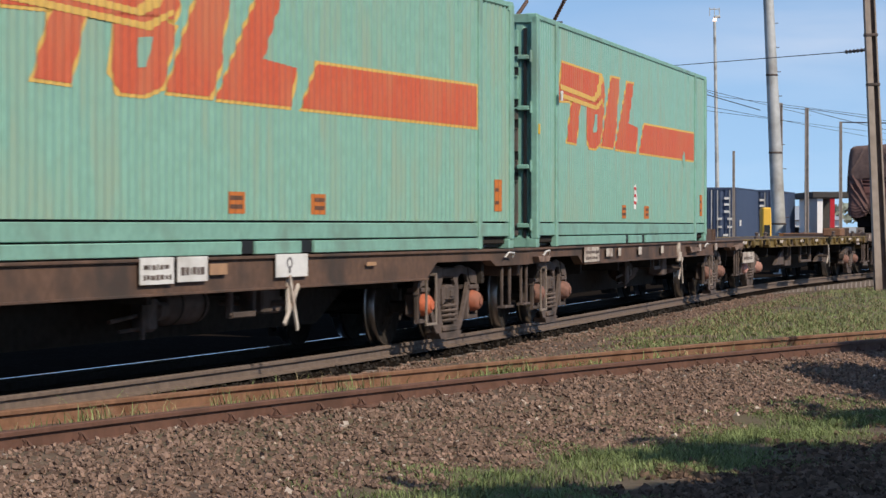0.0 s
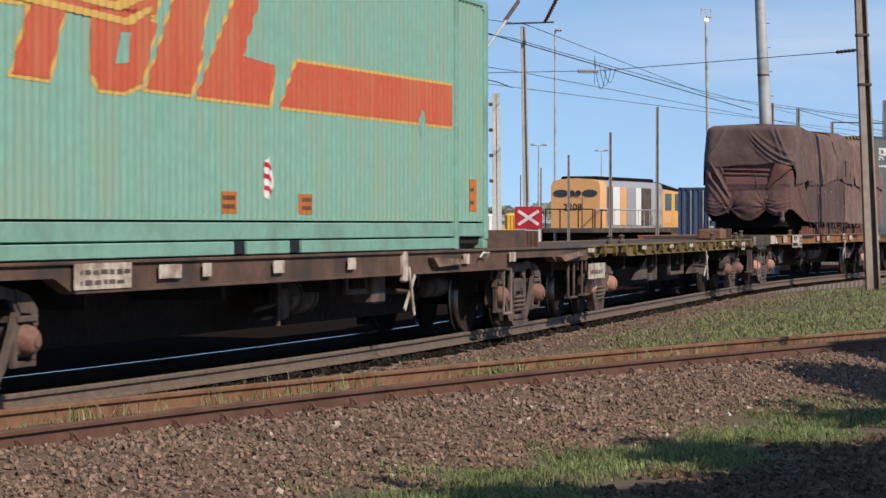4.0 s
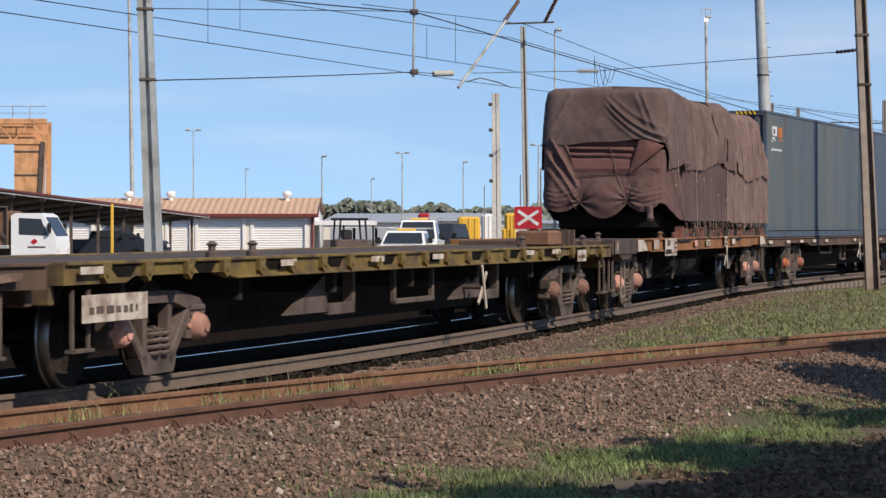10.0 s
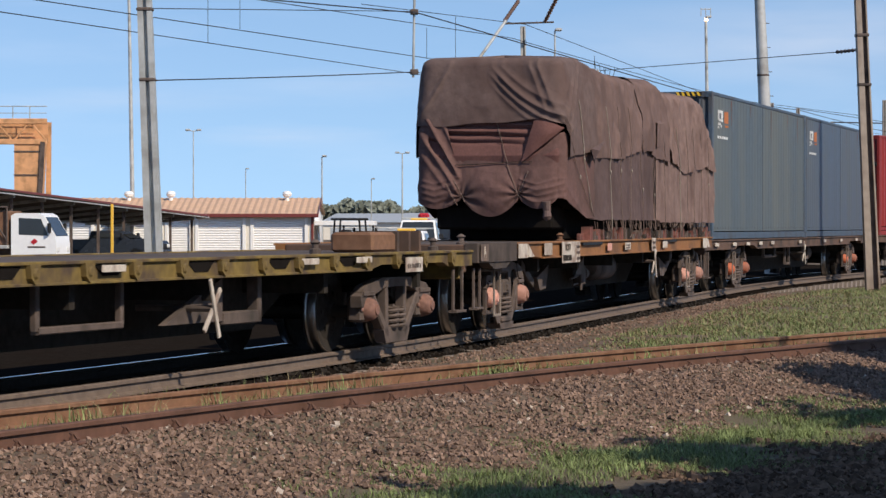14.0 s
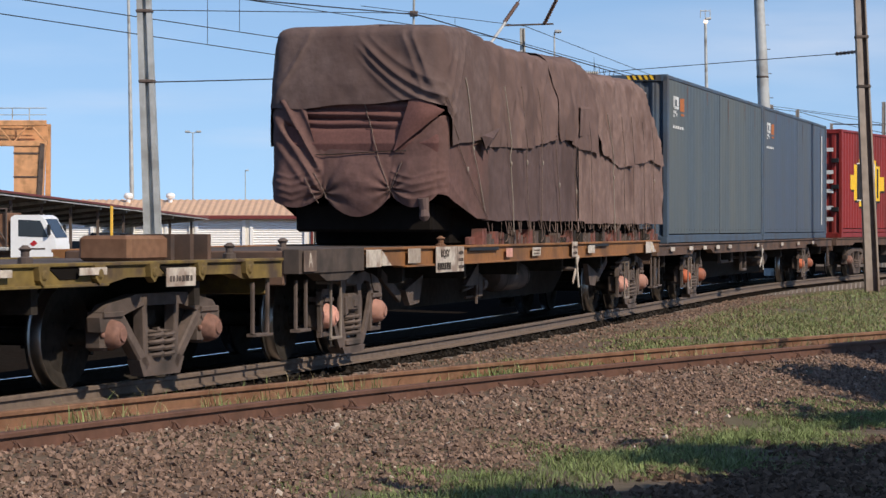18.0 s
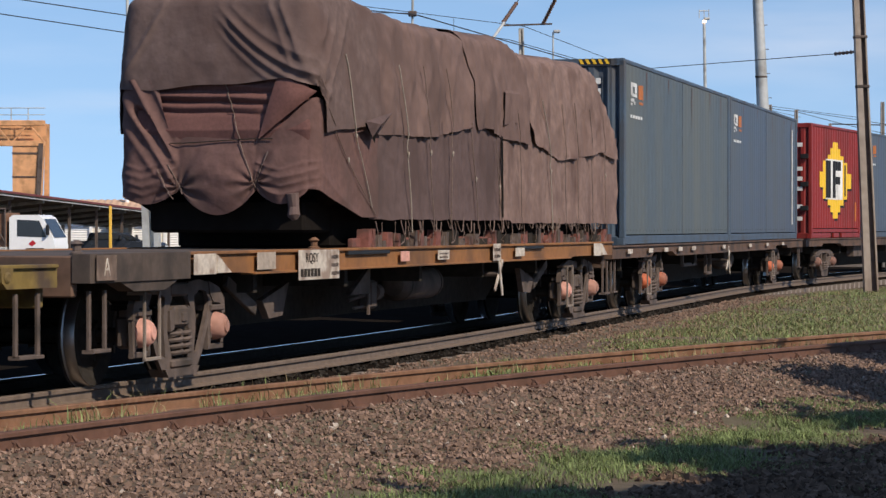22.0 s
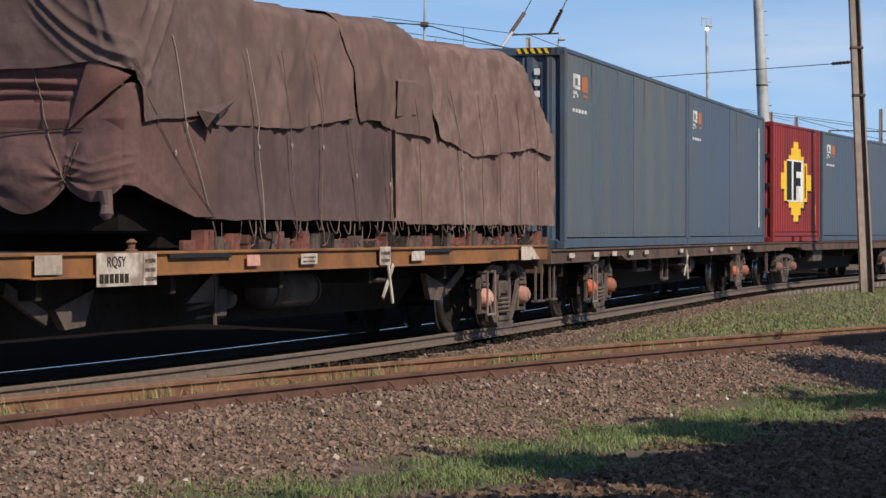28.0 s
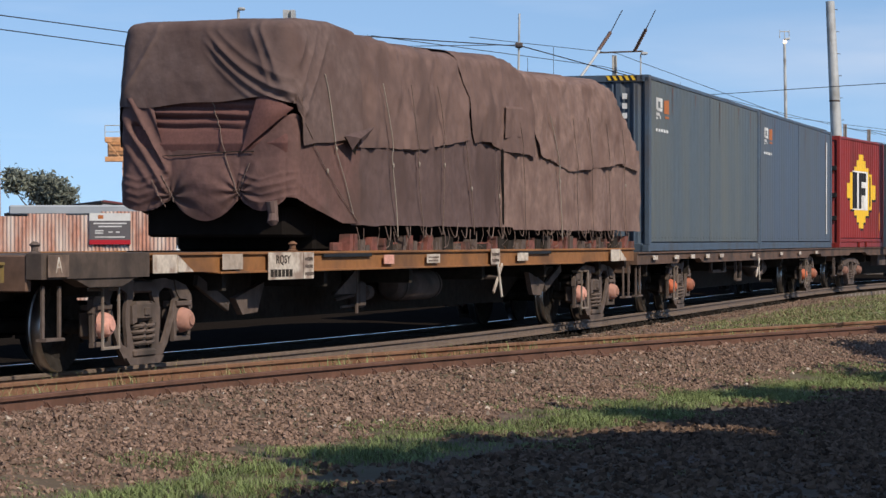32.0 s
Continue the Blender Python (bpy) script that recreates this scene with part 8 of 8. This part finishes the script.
    zt = EYE + e * d / 1000 - z
    root = thing("level_crossing_sign", "red level crossing sign with white cross over a stop sign", "sign", m=Matrix.Translation((x, y, z)))
    part("post", Mesh().tube([(0, 0.05, 0), (0, 0.05, zt + 0.5)], 0.04, 8), "steel", root)
    part("cross_board", Mesh().box(-0.45, 0.45, -0.015, 0.015, zt - 0.36, zt + 0.36), "sign_red", root, "red board")
    for a in (-1, 1):
        part("cross_blade", Mesh().prism([(-0.40, -0.05), (0.40, -0.05), (0.40, 0.05), (-0.40, 0.05)], -0.022 - 0.004 * (a > 0), -0.017).moved(Matrix.Translation((0, 0, zt)) @ Matrix.Rotation(a * radians(34), 4, "Y")), "white", root, "white cross blade")
    part("stop_surround", Mesh().box(-0.40, 0.40, 0.02, 0.03, zt - 1.20, zt - 0.40), "white", root, "white board behind the octagon")
    oct_ = [(0.34 * math.cos(math.tau * (k + 0.5) / 8), zt - 0.80 + 0.34 * math.sin(math.tau * (k + 0.5) / 8)) for k in range(8)]
    part("stop_octagon", Mesh().prism(oct_, -0.012, 0.012), "sign_red", root, "red octagon")
    lettering("STOP", 0.27, "white", root, pose(0, -0.02, zt - 0.80, 90, 0, 0))


def locomotive():
    """An orange diesel with a long hood that creeps through the yard."""
    d = 144
    x, y, _ = far(51.4, 0, d)
    root = thing("diesel_locomotive", "orange and grey diesel locomotive creeping through the yard", "locomotive", m=Matrix.Translation((x, y, 0.0)) @ Matrix.Rotation(radians(90 - 21), 4, "Z"))
    sec = ((-1.36, 0.95), (1.36, 0.95), (1.38, 3.45), (1.28, 3.66), (0.9, 3.78), (0, 3.84), (-0.9, 3.78), (-1.28, 3.66), (-1.38, 3.45))
    part("nose", Mesh().loft([[(u, y_ * 0.985, z_) for y_, z_ in sec] for u in (0, 1.1)]), "loco_orange", root, "orange end of the hood")
    part("hood", Mesh().loft([[(u, y_, z_) for y_, z_ in sec] for u in (1.1, 11.5)]), "loco_grey", root, "grey weathered hood")
    part("roof_gear", Mesh().box(0.6, 11.0, -1.0, 1.0, 3.74, 3.95, 0.05), "shade_black", root, "dark roof gear")
    for a, b_, mat in ((1.2, 2.1, "under"), (2.2, 3.4, "white_wall"), (3.5, 4.6, "loco_orange"), (4.7, 6.3, "loco_grey"), (6.4, 7.3, "white_wall"), (7.4, 9.2, "under"), (9.3, 11.3, "steel")):
        part("side_panel", Mesh().box(a, b_, -1.405, -1.375, 1.35, 3.40, 0.01), mat, root, "weathered hood side panel")
    cab = Mesh().loft([[(11.5, -1.42, 1.25), (11.5, 1.42, 1.25), (11.5, 1.42, 3.4), (11.5, 0, 3.85), (11.5, -1.42, 3.4)], [(15.4, -1.42, 1.25), (15.4, 1.42, 1.25), (15.2, 1.42, 3.25), (15.2, 0, 3.7), (15.2, -1.42, 3.25)]])
    part("cab", cab, "loco_orange", root)
    part("cab_roof", Mesh().loft([[(u, -1.45, 3.42 - k), (u, 0, 3.90 - k), (u, 1.45, 3.42 - k), (u, 1.45, 3.50 - k), (u, 0, 3.98 - k), (u, -1.45, 3.50 - k)] for u, k in ((11.4, 0.0), (15.4, 0.15))]), "shade_black", root)
    for a in (11.9, 13.9):
        part("cab_window", Mesh().box(a, a + 1.2, -1.45, -1.42, 2.2, 3.15, 0.02), "glass", root)
    part("cab_door", Mesh().box(13.2, 13.75, -1.44, -1.42, 1.3, 3.2, 0.01), "loco_yellow", root)
    for yy in (-0.80, 0.80):
        part("end_window", Mesh().prism([(yy + 0.42 * math.cos(q), 3.05 + 0.19 * math.sin(q)) for q in (math.tau * k / 16 for k in range(16))], -0.03, 0.0).moved(Matrix.Rotation(-math.pi / 2, 4, "Z")), "glass", root, "oval number window")
    for yy in (-0.17, 0.17):
        part("headlight", Mesh().lathe([(0.15, 0.0), (0.15, -0.06), (0.02, -0.04)], centre=(-0.01, yy, 3.05), axis="x", n=12), "glass", root)
    part("door_line", Mesh().box(-0.02, 0.0, -0.40, -0.37, 1.3, 2.8).box(-0.02, 0.0, 0.37, 0.40, 1.3, 2.8), "under", root)
    lettering("2208", 0.52, "black", root, Matrix.Translation((-0.02, 0.15, 2.30)) @ Matrix.Rotation(-math.pi / 2, 4, "Z") @ Matrix.Rotation(math.pi / 2, 4, "X"))
    part("walkway", Mesh().box(-1.1, 16.2, -1.42, 1.42, 0.95, 1.22, 0.03), "under", root)
    for k in range(12):
        part("handrail_post", Mesh().tube([(-1.0 + 1.1 * k, -1.4, 1.2), (-1.0 + 1.1 * k, -1.4, 2.2)], 0.035, 6), "black" if k < 2 else "steel", root)
    part("handrail", Mesh().tube([(-1.0, -1.4, 2.2), (11.2, -1.4, 2.2)], 0.035, 6), "steel", root)
    for yy in (-1.3, -0.5, 0.5, 1.3):
        part("handrail_post", Mesh().tube([(-1.05, yy, 1.2), (-1.05, yy, 2.2)], 0.035, 6), "black", root)
    part("handrail", Mesh().tube([(-1.05, -1.3, 2.2), (-1.05, 1.3, 2.2)], 0.035, 6), "black", root)
    for xx in (2.6, 12.6):
        part("truck", Mesh().box(xx - 1.9, xx + 1.9, -1.1, 1.1, 0.35, 0.95, 0.1), "under_dark", root)
        for dx in (-1.3, 0, 1.3):
            part("wheel", Mesh().lathe([(0.1, -1.0), (0.48, -1.0), (0.48, 1.0), (0.1, 1.0)], centre=(xx + dx, 0, 0.3), axis="y", n=20), "under_dark", root)
    return root


def yard_containers():
    for bx, d, n_ in ((94.1, 133, 0), (107.5, 142, 1)):
        c = container("yard_container", "navy blue freight container with white code bars on its doors", 12.19, "navy", "navy", 0.03, 0.28, "yard containers", base=0.16)
        for k in range(2):
            for yy in (-0.9, -0.3):
                part("locking_bar", Mesh().tube([(-6.13, yy + 0.9 * k, 0.15), (-6.13, yy + 0.9 * k, 2.75)], 0.025, 8), "steel", c)
        for k, (yy, z) in enumerate(((-0.75, 2.3), (-0.75, 2.0), (-0.4, 1.3), (-0.9, 1.3), (-0.4, 0.9), (-0.9, 0.9), (-0.7, 0.5), (-0.75, 1.65))):
            part("code_bar", Mesh().box(-6.15, -6.12, yy - 0.12, yy + 0.12, z, z + 0.11), "white", c, "white code bar")
        part("mark", Mesh().box(-5.0, -4.4, -1.26, -1.24, 1.0, 1.3), "white", c, "pale mark")
        x, y, _ = far(bx, 0, d)
        c.matrix_basis = Matrix.Translation((x + 1.6, y + 6, 0.32)) @ Matrix.Rotation(radians(90 - 13), 4, "Z")
        b = thing("container_flat", "low dark flat wagon under a yard container", "rail wagon", m=c.matrix_basis @ Matrix.Translation((0, 0, -0.7)))
        part("deck", Mesh().box(-6.4, 6.4, -1.2, 1.2, 0.45, 0.70, 0.03), "under_dark", b)
        for xx in (-4.5, -2.8, 2.8, 4.5):
            part("wheel", Mesh().lathe([(0.1, -0.8), (0.38, -0.8), (0.38, 0.8), (0.1, 0.8)], centre=(xx, 0, 0.38), axis="y", n=16), "under_dark", b)


def gum_tree(m, tall, wide, seed, leaf_mat, leaves, size, label, bare=0.35):
    """A tree: tapered trunk, limbs that fork, and leaves in uneven clumps at their ends."""
    rnd = random.Random(seed)
    root = thing("tree", label, "tree", "trees", m=m)
    wood = Mesh()
    tips = []

    def limb(p, d, length, r, depth):
        pts, rad = [p], [r]
        for k in range(4):
            d = (d + Vector((rnd.uniform(-0.25, 0.25), rnd.uniform(-0.25, 0.25), rnd.uniform(-0.05, 0.2)))).normalized()
            p = p + d * length / 4
            pts.append(p)
            rad.append(r * (1 - 0.13 * (k + 1)))
        wood.tube(pts, rad, 7 if depth < 2 else 5)
        if depth >= 3:
            tips.append(p)
            tips.append(pts[2])
            return
        for _ in range(3 if depth < 2 else 2):
            a = rnd.uniform(0, math.tau)
            spread = 0.75 * wide / tall * 1.6
            nd = (d + Vector((math.cos(a) * spread, math.sin(a) * spread, rnd.uniform(-0.1, 0.35)))).normalized()
            limb(p, nd, length * rnd.uniform(0.6, 0.8), r * 0.55, depth + 1)
    limb(Vector((0, 0, -0.2)), Vector((0, 0, 1)), tall * bare, tall * 0.026, 0)
    part("trunk", wood, "bark", root, smooth=50)
    v, f = [], []
    for i in range(leaves):
        c = rnd.choice(tips)
        q = Vector((rnd.gauss(0, 1), rnd.gauss(0, 1), rnd.gauss(0, 0.7))) * tall * 0.055
        p = c + q
        a, b_ = Vector((rnd.uniform(-1, 1), rnd.uniform(-1, 1), rnd.uniform(-1, 0.4))).normalized(), Vector((rnd.uniform(-1, 1), rnd.uniform(-1, 1), rnd.uniform(-1, 1))).normalized()
        s = size * rnd.uniform(0.6, 1.4)
        w_ = a.cross(b_).normalized() * s * 0.35
        k = len(v)
        v += [tuple(p - a * s), tuple(p + w_), tuple(p + a * s), tuple(p - w_)]
        f.append((k, k + 1, k + 2, k + 3))
    part("crown", Mesh().add(v, f), leaf_mat, root, "loose crown of small leaves", smooth=None)
    return root


def far_woods():
    rnd = random.Random(21)
    v, f = [], []
    for i in range(26000):
        b = rnd.uniform(-330, 330) if i % 3 == 0 else rnd.uniform(-47.7, 30.4)
        crest = 6.0 + 2.6 * noise.noise((b * 0.09, 0.5, 1.0)) + 1.6 * noise.noise((b * 0.3, 2.5, 1.0))
        d = rnd.uniform(640, 720)
        e = crest * math.sqrt(rnd.random()) + rnd.uniform(-0.5, 0.5)
        x, y, z = far(b, e + 0.5, d)
        s = rnd.uniform(0.5, 1.3)
        a = Vector((rnd.uniform(-1, 1), rnd.uniform(-1, 1), rnd.uniform(-1, 1))).normalized() * s
        c = a.orthogonal().normalized() * s * 0.8
        p = Vector((x, y, z))
        k = len(v)
        v += [tuple(p - a), tuple(p + c), tuple(p + a), tuple(p - c)]
        f.append((k, k + 1, k + 2, k + 3))
    thing("far_woods", "low dark green line of trees on the horizon", "trees", kind="stuff", shape=Mesh().add(v, f), mat=M["leaf_far"], smooth=None)


def low_shed(b0, b1, d, e_eave, e_ridge, wall, roof, label):
    x0, x1 = b0 * d / 1000, b1 * d / 1000
    w, he, hr = x1 - x0, EYE + e_eave * d / 1000 - GROUND, EYE + e_ridge * d / 1000 - GROUND
    root = thing("warehouse", label, "building", m=Matrix.Translation((x0, d, GROUND)))
    part("wall", Mesh().box(0, w, 0, 20, 0, he), wall, root)
    part("roof", Mesh().add([(-0.5, -0.5, he), (w + 0.5, -0.5, he), (w + 0.5, 20.5, he), (-0.5, 20.5, he), (-0.5 + w * 0.15, 10, hr), (w * 0.85, 10, hr)], [(0, 1, 5, 4), (2, 3, 4, 5), (0, 4, 3), (1, 2, 5)]), roof, root, smooth=None)
    for k in range(4):
        part("door", Mesh().box(w * (0.08 + 0.24 * k), w * (0.08 + 0.24 * k) + 3, -0.05, 0.0, 0, he * 0.7), "grey_roof", root)


def build_yard():
    shed_building(-141.4, -47.5, 144, 10.4, 4.2, 0, 9.0)
    carport(-175.8, 14.0, 104, -87.0, 2.9, 138)
    gantry(-157.4, -145.4, 30.8, 38.3, 43.3, 200, -164.1)
    # awning beside the shed
    aw = thing("awning", "flat white awning on thin posts beside a shed", "awning")
    x0, y0, z0 = far(-47.3, 1.7, 146)
    x1, y1, z1 = far(-25.0, 0.4, 146)
    part("roof", Mesh().box(x0, x1, y0 - 2, y0 + 4, z1 - 0.05, z0, 0.02), "white_wall", aw)
    for u in (0.02, 0.5, 0.98):
        part("post", Mesh().box(x0 + (x1 - x0) * u - 0.05, x0 + (x1 - x0) * u + 0.05, y0 - 1.9, y0 - 1.8, GROUND, z1), "black", aw)
    x, y, _ = far(-34.6, 0, 142)
    forklift(Matrix.Translation((x, y, GROUND)) @ Matrix.Rotation(radians(200), 4, "Z"))
    x, y, _ = far(-8.7, 0, 116)
    pickup(Matrix.Translation((x, y, GROUND)) @ Matrix.Rotation(radians(86), 4, "Z"), "large white utility truck facing the camera with roof rack", "car_white", 1.95)
    x, y, _ = far(-13.3, 0, 104)
    pickup(Matrix.Translation((x, y, GROUND - 0.1)) @ Matrix.Rotation(radians(84), 4, "Z"), "white utility truck with amber light bar", "car_white", 1.62)
    x, y, _ = far(1.2, 0, 128)
    pickup(Matrix.Translation((x, y, GROUND)) @ Matrix.Rotation(radians(60), 4, "Z"), "dark grey utility truck parked beyond the train", "car_dark", 1.8, False)
    x, y, _ = far(-148.6, 0, 104)
    light_truck(Matrix.Translation((x, y, ground_z(x, y))) @ Matrix.Rotation(radians(-8), 4, "Z"))
    for bx, d, mat, lab in ((-122.5, 124, "car_dark", "dark utility truck under the carport"),):
        x, y, _ = far(bx, 0, d)
        pickup(Matrix.Translation((x, y, GROUND)) @ Matrix.Rotation(radians(165), 4, "Z"), lab, mat, 1.48, False)
    x, y, _ = far(-132.5, 0, 101)
    thing("blue_drum", "blue plastic drum lying under the carport", "drum", m=Matrix.Translation((x, y, 0)), shape=Mesh().lathe([(0.05, -0.42), (0.24, -0.41), (0.26, -0.2), (0.26, 0.2), (0.24, 0.41), (0.05, 0.42)], centre=(0, 0, ground_z(x, y) + 0.26), axis="x", n=16), mat=M["car_blue"])
    crossing_sign(31.4, 2.9, 88)
    CREEPERS.append(locomotive())
    yard_containers()
    # yellow and white plant and tanks in the distance
    for b0, b1, e1, d, mat, lab in ((5.4, 13.7, 3.3, 170, "loco_yellow", "yellow skip bin"), (22.7, 27.1, 4.6, 150, "loco_yellow", "yellow plant housing"), (14.2, 19.6, 4.2, 175, "white_wall", "white storage tank"), (21.2, 26.7, -0.8, 150, "loco_yellow", "yellow plant housing"), (-1.2, 4.6, 1.0, 160, "under", "dark steel stillage"), (-9.2, -5.0, 4.6, 180, "sign_red", "red container top")):
        a, c = far(b0, 0, d), far(b1, e1, d)
        w = c[0] - a[0]
        rt = thing("yard_plant", lab + " in the yard", "plant", "yard plant", m=Matrix.Translation((a[0], d, GROUND)))
        h = c[2] - GROUND
        part("housing", Mesh().box(0, w, 0, w * 1.2, 0.25, h, 0.12), mat, rt)
        part("base", Mesh().box(0.05, w - 0.05, 0.05, w * 1.1, 0.0, 0.26, 0.02), "under", rt)
        for k in range(3):
            part("rib", Mesh().box(w * (0.2 + 0.28 * k), w * (0.2 + 0.28 * k) + 0.08, -0.05, 0.01, 0.3, h - 0.1, 0.01), mat, rt)
    # an open shed with a dark roof and a yellow machine beside the line, far off
    d = 150
    x0, _, z0 = far(132.9, 12.5, d)
    x1 = 147.0 * d / 1000
    sh = thing("open_shed", "open shed with a dark roof, white wall and dim inside", "building")
    part("roof", Mesh().box(x0, x1, d, d + 9, z0 - 0.35, z0, 0.04), "shade", sh)
    part("wall", Mesh().box(x0 + 0.3, x0 + 0.6, d + 0.2, d + 8, GROUND, z0 - 0.35), "white_wall", sh)
    # Dark sheet that paints the dim inside of the shed.
    part("back_wall", Mesh().box(x0 + 0.6, x1, d + 7.5, d + 8, GROUND, z0 - 0.35), "shade", sh)
    part("red_post", Mesh().box(x0 + 1.0, x0 + 1.25, d + 0.1, d + 0.3, GROUND, z0 - 0.35), "sign_red", sh)
    x0, _, z0 = far(114.5, 6.7, 130)
    x1 = 117.9 * 130 / 1000
    ym = thing("yellow_machine", "yellow works machine with a dark cab window", "plant", m=Matrix.Translation((x0, 130, GROUND)))
    w = x1 - x0
    part("cab", Mesh().box(0, w, 0, 1.2, 0.4, z0 - GROUND, 0.06), "loco_yellow", ym)
    part("cab_window", Mesh().box(0.08, w - 0.08, -0.02, 0.01, 1.2, 1.75, 0.01), "glass", ym)
    part("chassis", Mesh().box(-0.1, w + 0.1, 0, 1.4, 0.0, 0.42, 0.04), "under", ym)
    low_shed(-44.1, -10.2, 330, 1.2, 4.6, "cream_wall", "grey_roof", "low cream warehouse with grey roof")
    low_shed(-19.6, 24.2, 380, 1.7, 4.8, "cream_wall", "grey_roof", "long cream warehouse with grey roof")
    low_shed(115.8, 142.9, 260, 2.1, 7.5, "white_wall", "grey_roof", "white warehouse with grey roof")
    low_shed(25.2, 45.0, 300, 0.8, 2.1, "cream_wall", "grey_roof", "low cream store with grey roof")
    low_shed(-246.6, -171.6, 300, 0.4, 4.2, "cream_wall", "grey_roof", "long low cream store with grey roof")
    far_woods()
    # what comes into view beside the train's head at the end: a rusty sheet fence, a notice board, a tree, a second gantry
    fence = thing("sheet_iron_fence", "rust-streaked corrugated sheet iron fence", "fence")
    p, q = Vector((-10.80, 42.54, 1.71)), Vector((-7.30, 42.54, 1.83))
    n = 5
    for k in range(n):
        a, b_ = p.lerp(q, k / n), p.lerp(q, (k + 1) / n)
        w = (b_ - a).length
        m = corrugated(0, w + 0.03, 0.012 * (k % 2), GROUND - a.z, 0.03 * math.sin(k * 2.3), 0.018, 0.076)
        m.moved(Matrix.Translation(a))
        part("sheet", m, "rust_sheet", fence, smooth=None)
    part("rail", Mesh().beam(p + Vector((0, 0.08, -0.3)), q + Vector((0, 0.08, -0.3)), 0.06, 0.08), "timber", fence)
    bx, by, bz = (-8.52, 42.52, 1.47)
    nb = thing("notice_board", "grey notice board with white head and red foot on a fence", "sign", m=Matrix.Translation((bx, by, bz)) @ Matrix.Scale(0.63, 4))
    part("board", Mesh().box(-0.62, 0.62, -0.02, 0.02, -0.47, 0.47), "sign_grey", nb)
    part("head", Mesh().box(-0.62, 0.62, -0.026, -0.021, 0.24, 0.47), "white", nb, "white head strip")
    part("foot", Mesh().box(-0.62, 0.62, -0.026, -0.021, -0.47, -0.33), "sign_red", nb, "red foot strip")
    part("emblem", Mesh().box(-0.36, -0.2, -0.030, -0.027, 0.30, 0.41, 0.001), "orange_patch", nb, "small orange emblem")
    bars = Mesh()
    for k, (a, c, z) in enumerate(((-0.15, 0.35, 0.33), (-0.5, 0.5, 0.14), (-0.35, 0.35, 0.05), (-0.45, -0.2, -0.08), (-0.45, -0.2, -0.15), (-0.45, 0.45, -0.27), (-0.05, 0.08, -0.12), (0.18, 0.3, -0.12))):
        bars.box(a, c, -0.031, -0.0275, z, z + 0.04)
    tagged(part("worn_lettering", bars, "white", nb, "white lettering bars"), kind="stuff")
    low = Vector((-10.85, 47.54, 2.03))
    lowb = thing("low_roof", "low building with a pale roof behind a fence", "building")
    q2 = Vector((-9.12, 47.54, 2.03))
    part("wall", Mesh().box(low.x, q2.x, low.y, low.y + 1.6, GROUND, low.z - 0.25), "cream_wall", lowb)
    part("roof", Mesh().box(low.x - 0.5, q2.x + 0.5, low.y - 0.3, low.y + 1.9, low.z - 0.25, low.z - 0.05, 0.03), "grey_roof", lowb)
    gum_tree(Matrix.Translation((-29.0, 150.0, GROUND)), 6.4, 4.6, 4, "leaf_far", 9000, 0.17, "grey-green gum tree with an open rounded crown", 0.34)


build_masts()
build_wires()
build_yard()


# ---- trees beside and behind the camera, which shade the verge ----
for tx, ty, tall, seed in ((4.8, 2.4, 6.6, 38), (5.2, 5.4, 6.8, 39), (5.3, 7.8, 7.0, 40), (7.0, 10.4, 7.2, 31), (8.1, 13.0, 7.0, 32), (9.6, 15.4, 7.4, 33), (9.9, 20.8, 6.8, 34), (10.3, 23.8, 6.8, 35), (12.1, 26.6, 7.2, 36), (13.4, 30.6, 7.0, 37)):
    gum_tree(Matrix.Translation((tx, ty, ground_z(tx, ty))), tall, 6.5, seed, "leaf", 22000, 0.22, "leafy tree that shades the verge of the siding", 0.36)


def wagon_pose(t, pa, pb, off, z):
    """Where a wagon, or a load off metres along it, stands at t seconds: both truck centres lie on the line."""
    d = run(t)
    ax, ay, _ = main_line(pa - d)
    bx, by, _ = main_line(pb - d)
    turn = math.atan2(by - ay, bx - ax)
    return Matrix.Translation(((ax + bx) / 2, (ay + by) / 2, 0)) @ Matrix.Rotation(turn, 4, "Z") @ Matrix.Translation((off, 0, z))


def motions():
    times = [i * 0.5 for i in range(65)]
    for ob in CREEPERS:
        stand = ob.matrix_basis.copy()
        walk(ob, [(t, stand @ Matrix.Translation((0.62 * (min(t, 12.0) - 6.0), 0, 0))) for t in (0.0, 4.0, 8.0, 11.0, 12.0, 13.0, 32.0)])
    for ob, pa, pb, off, z in MOVERS:
        walk(ob, [(t, wagon_pose(t, pa, pb, off, z)) for t in times])
    marks, last = [0.0], run(0)
    for i in range(1, 960):
        if run(i / 30) - last > 0.50 or i / 30 - marks[-1] >= 0.5:
            marks.append(i / 30)
            last = run(i / 30)
    marks.append(32.0)
    for ws in WHEELS:
        x, y, z = ws.matrix_basis.translation
        walk(ws, [(t, Matrix.Translation((x, y, z)) @ Matrix.Rotation(-run(t) / R_WHEEL, 4, "Y")) for t in marks])


motions()
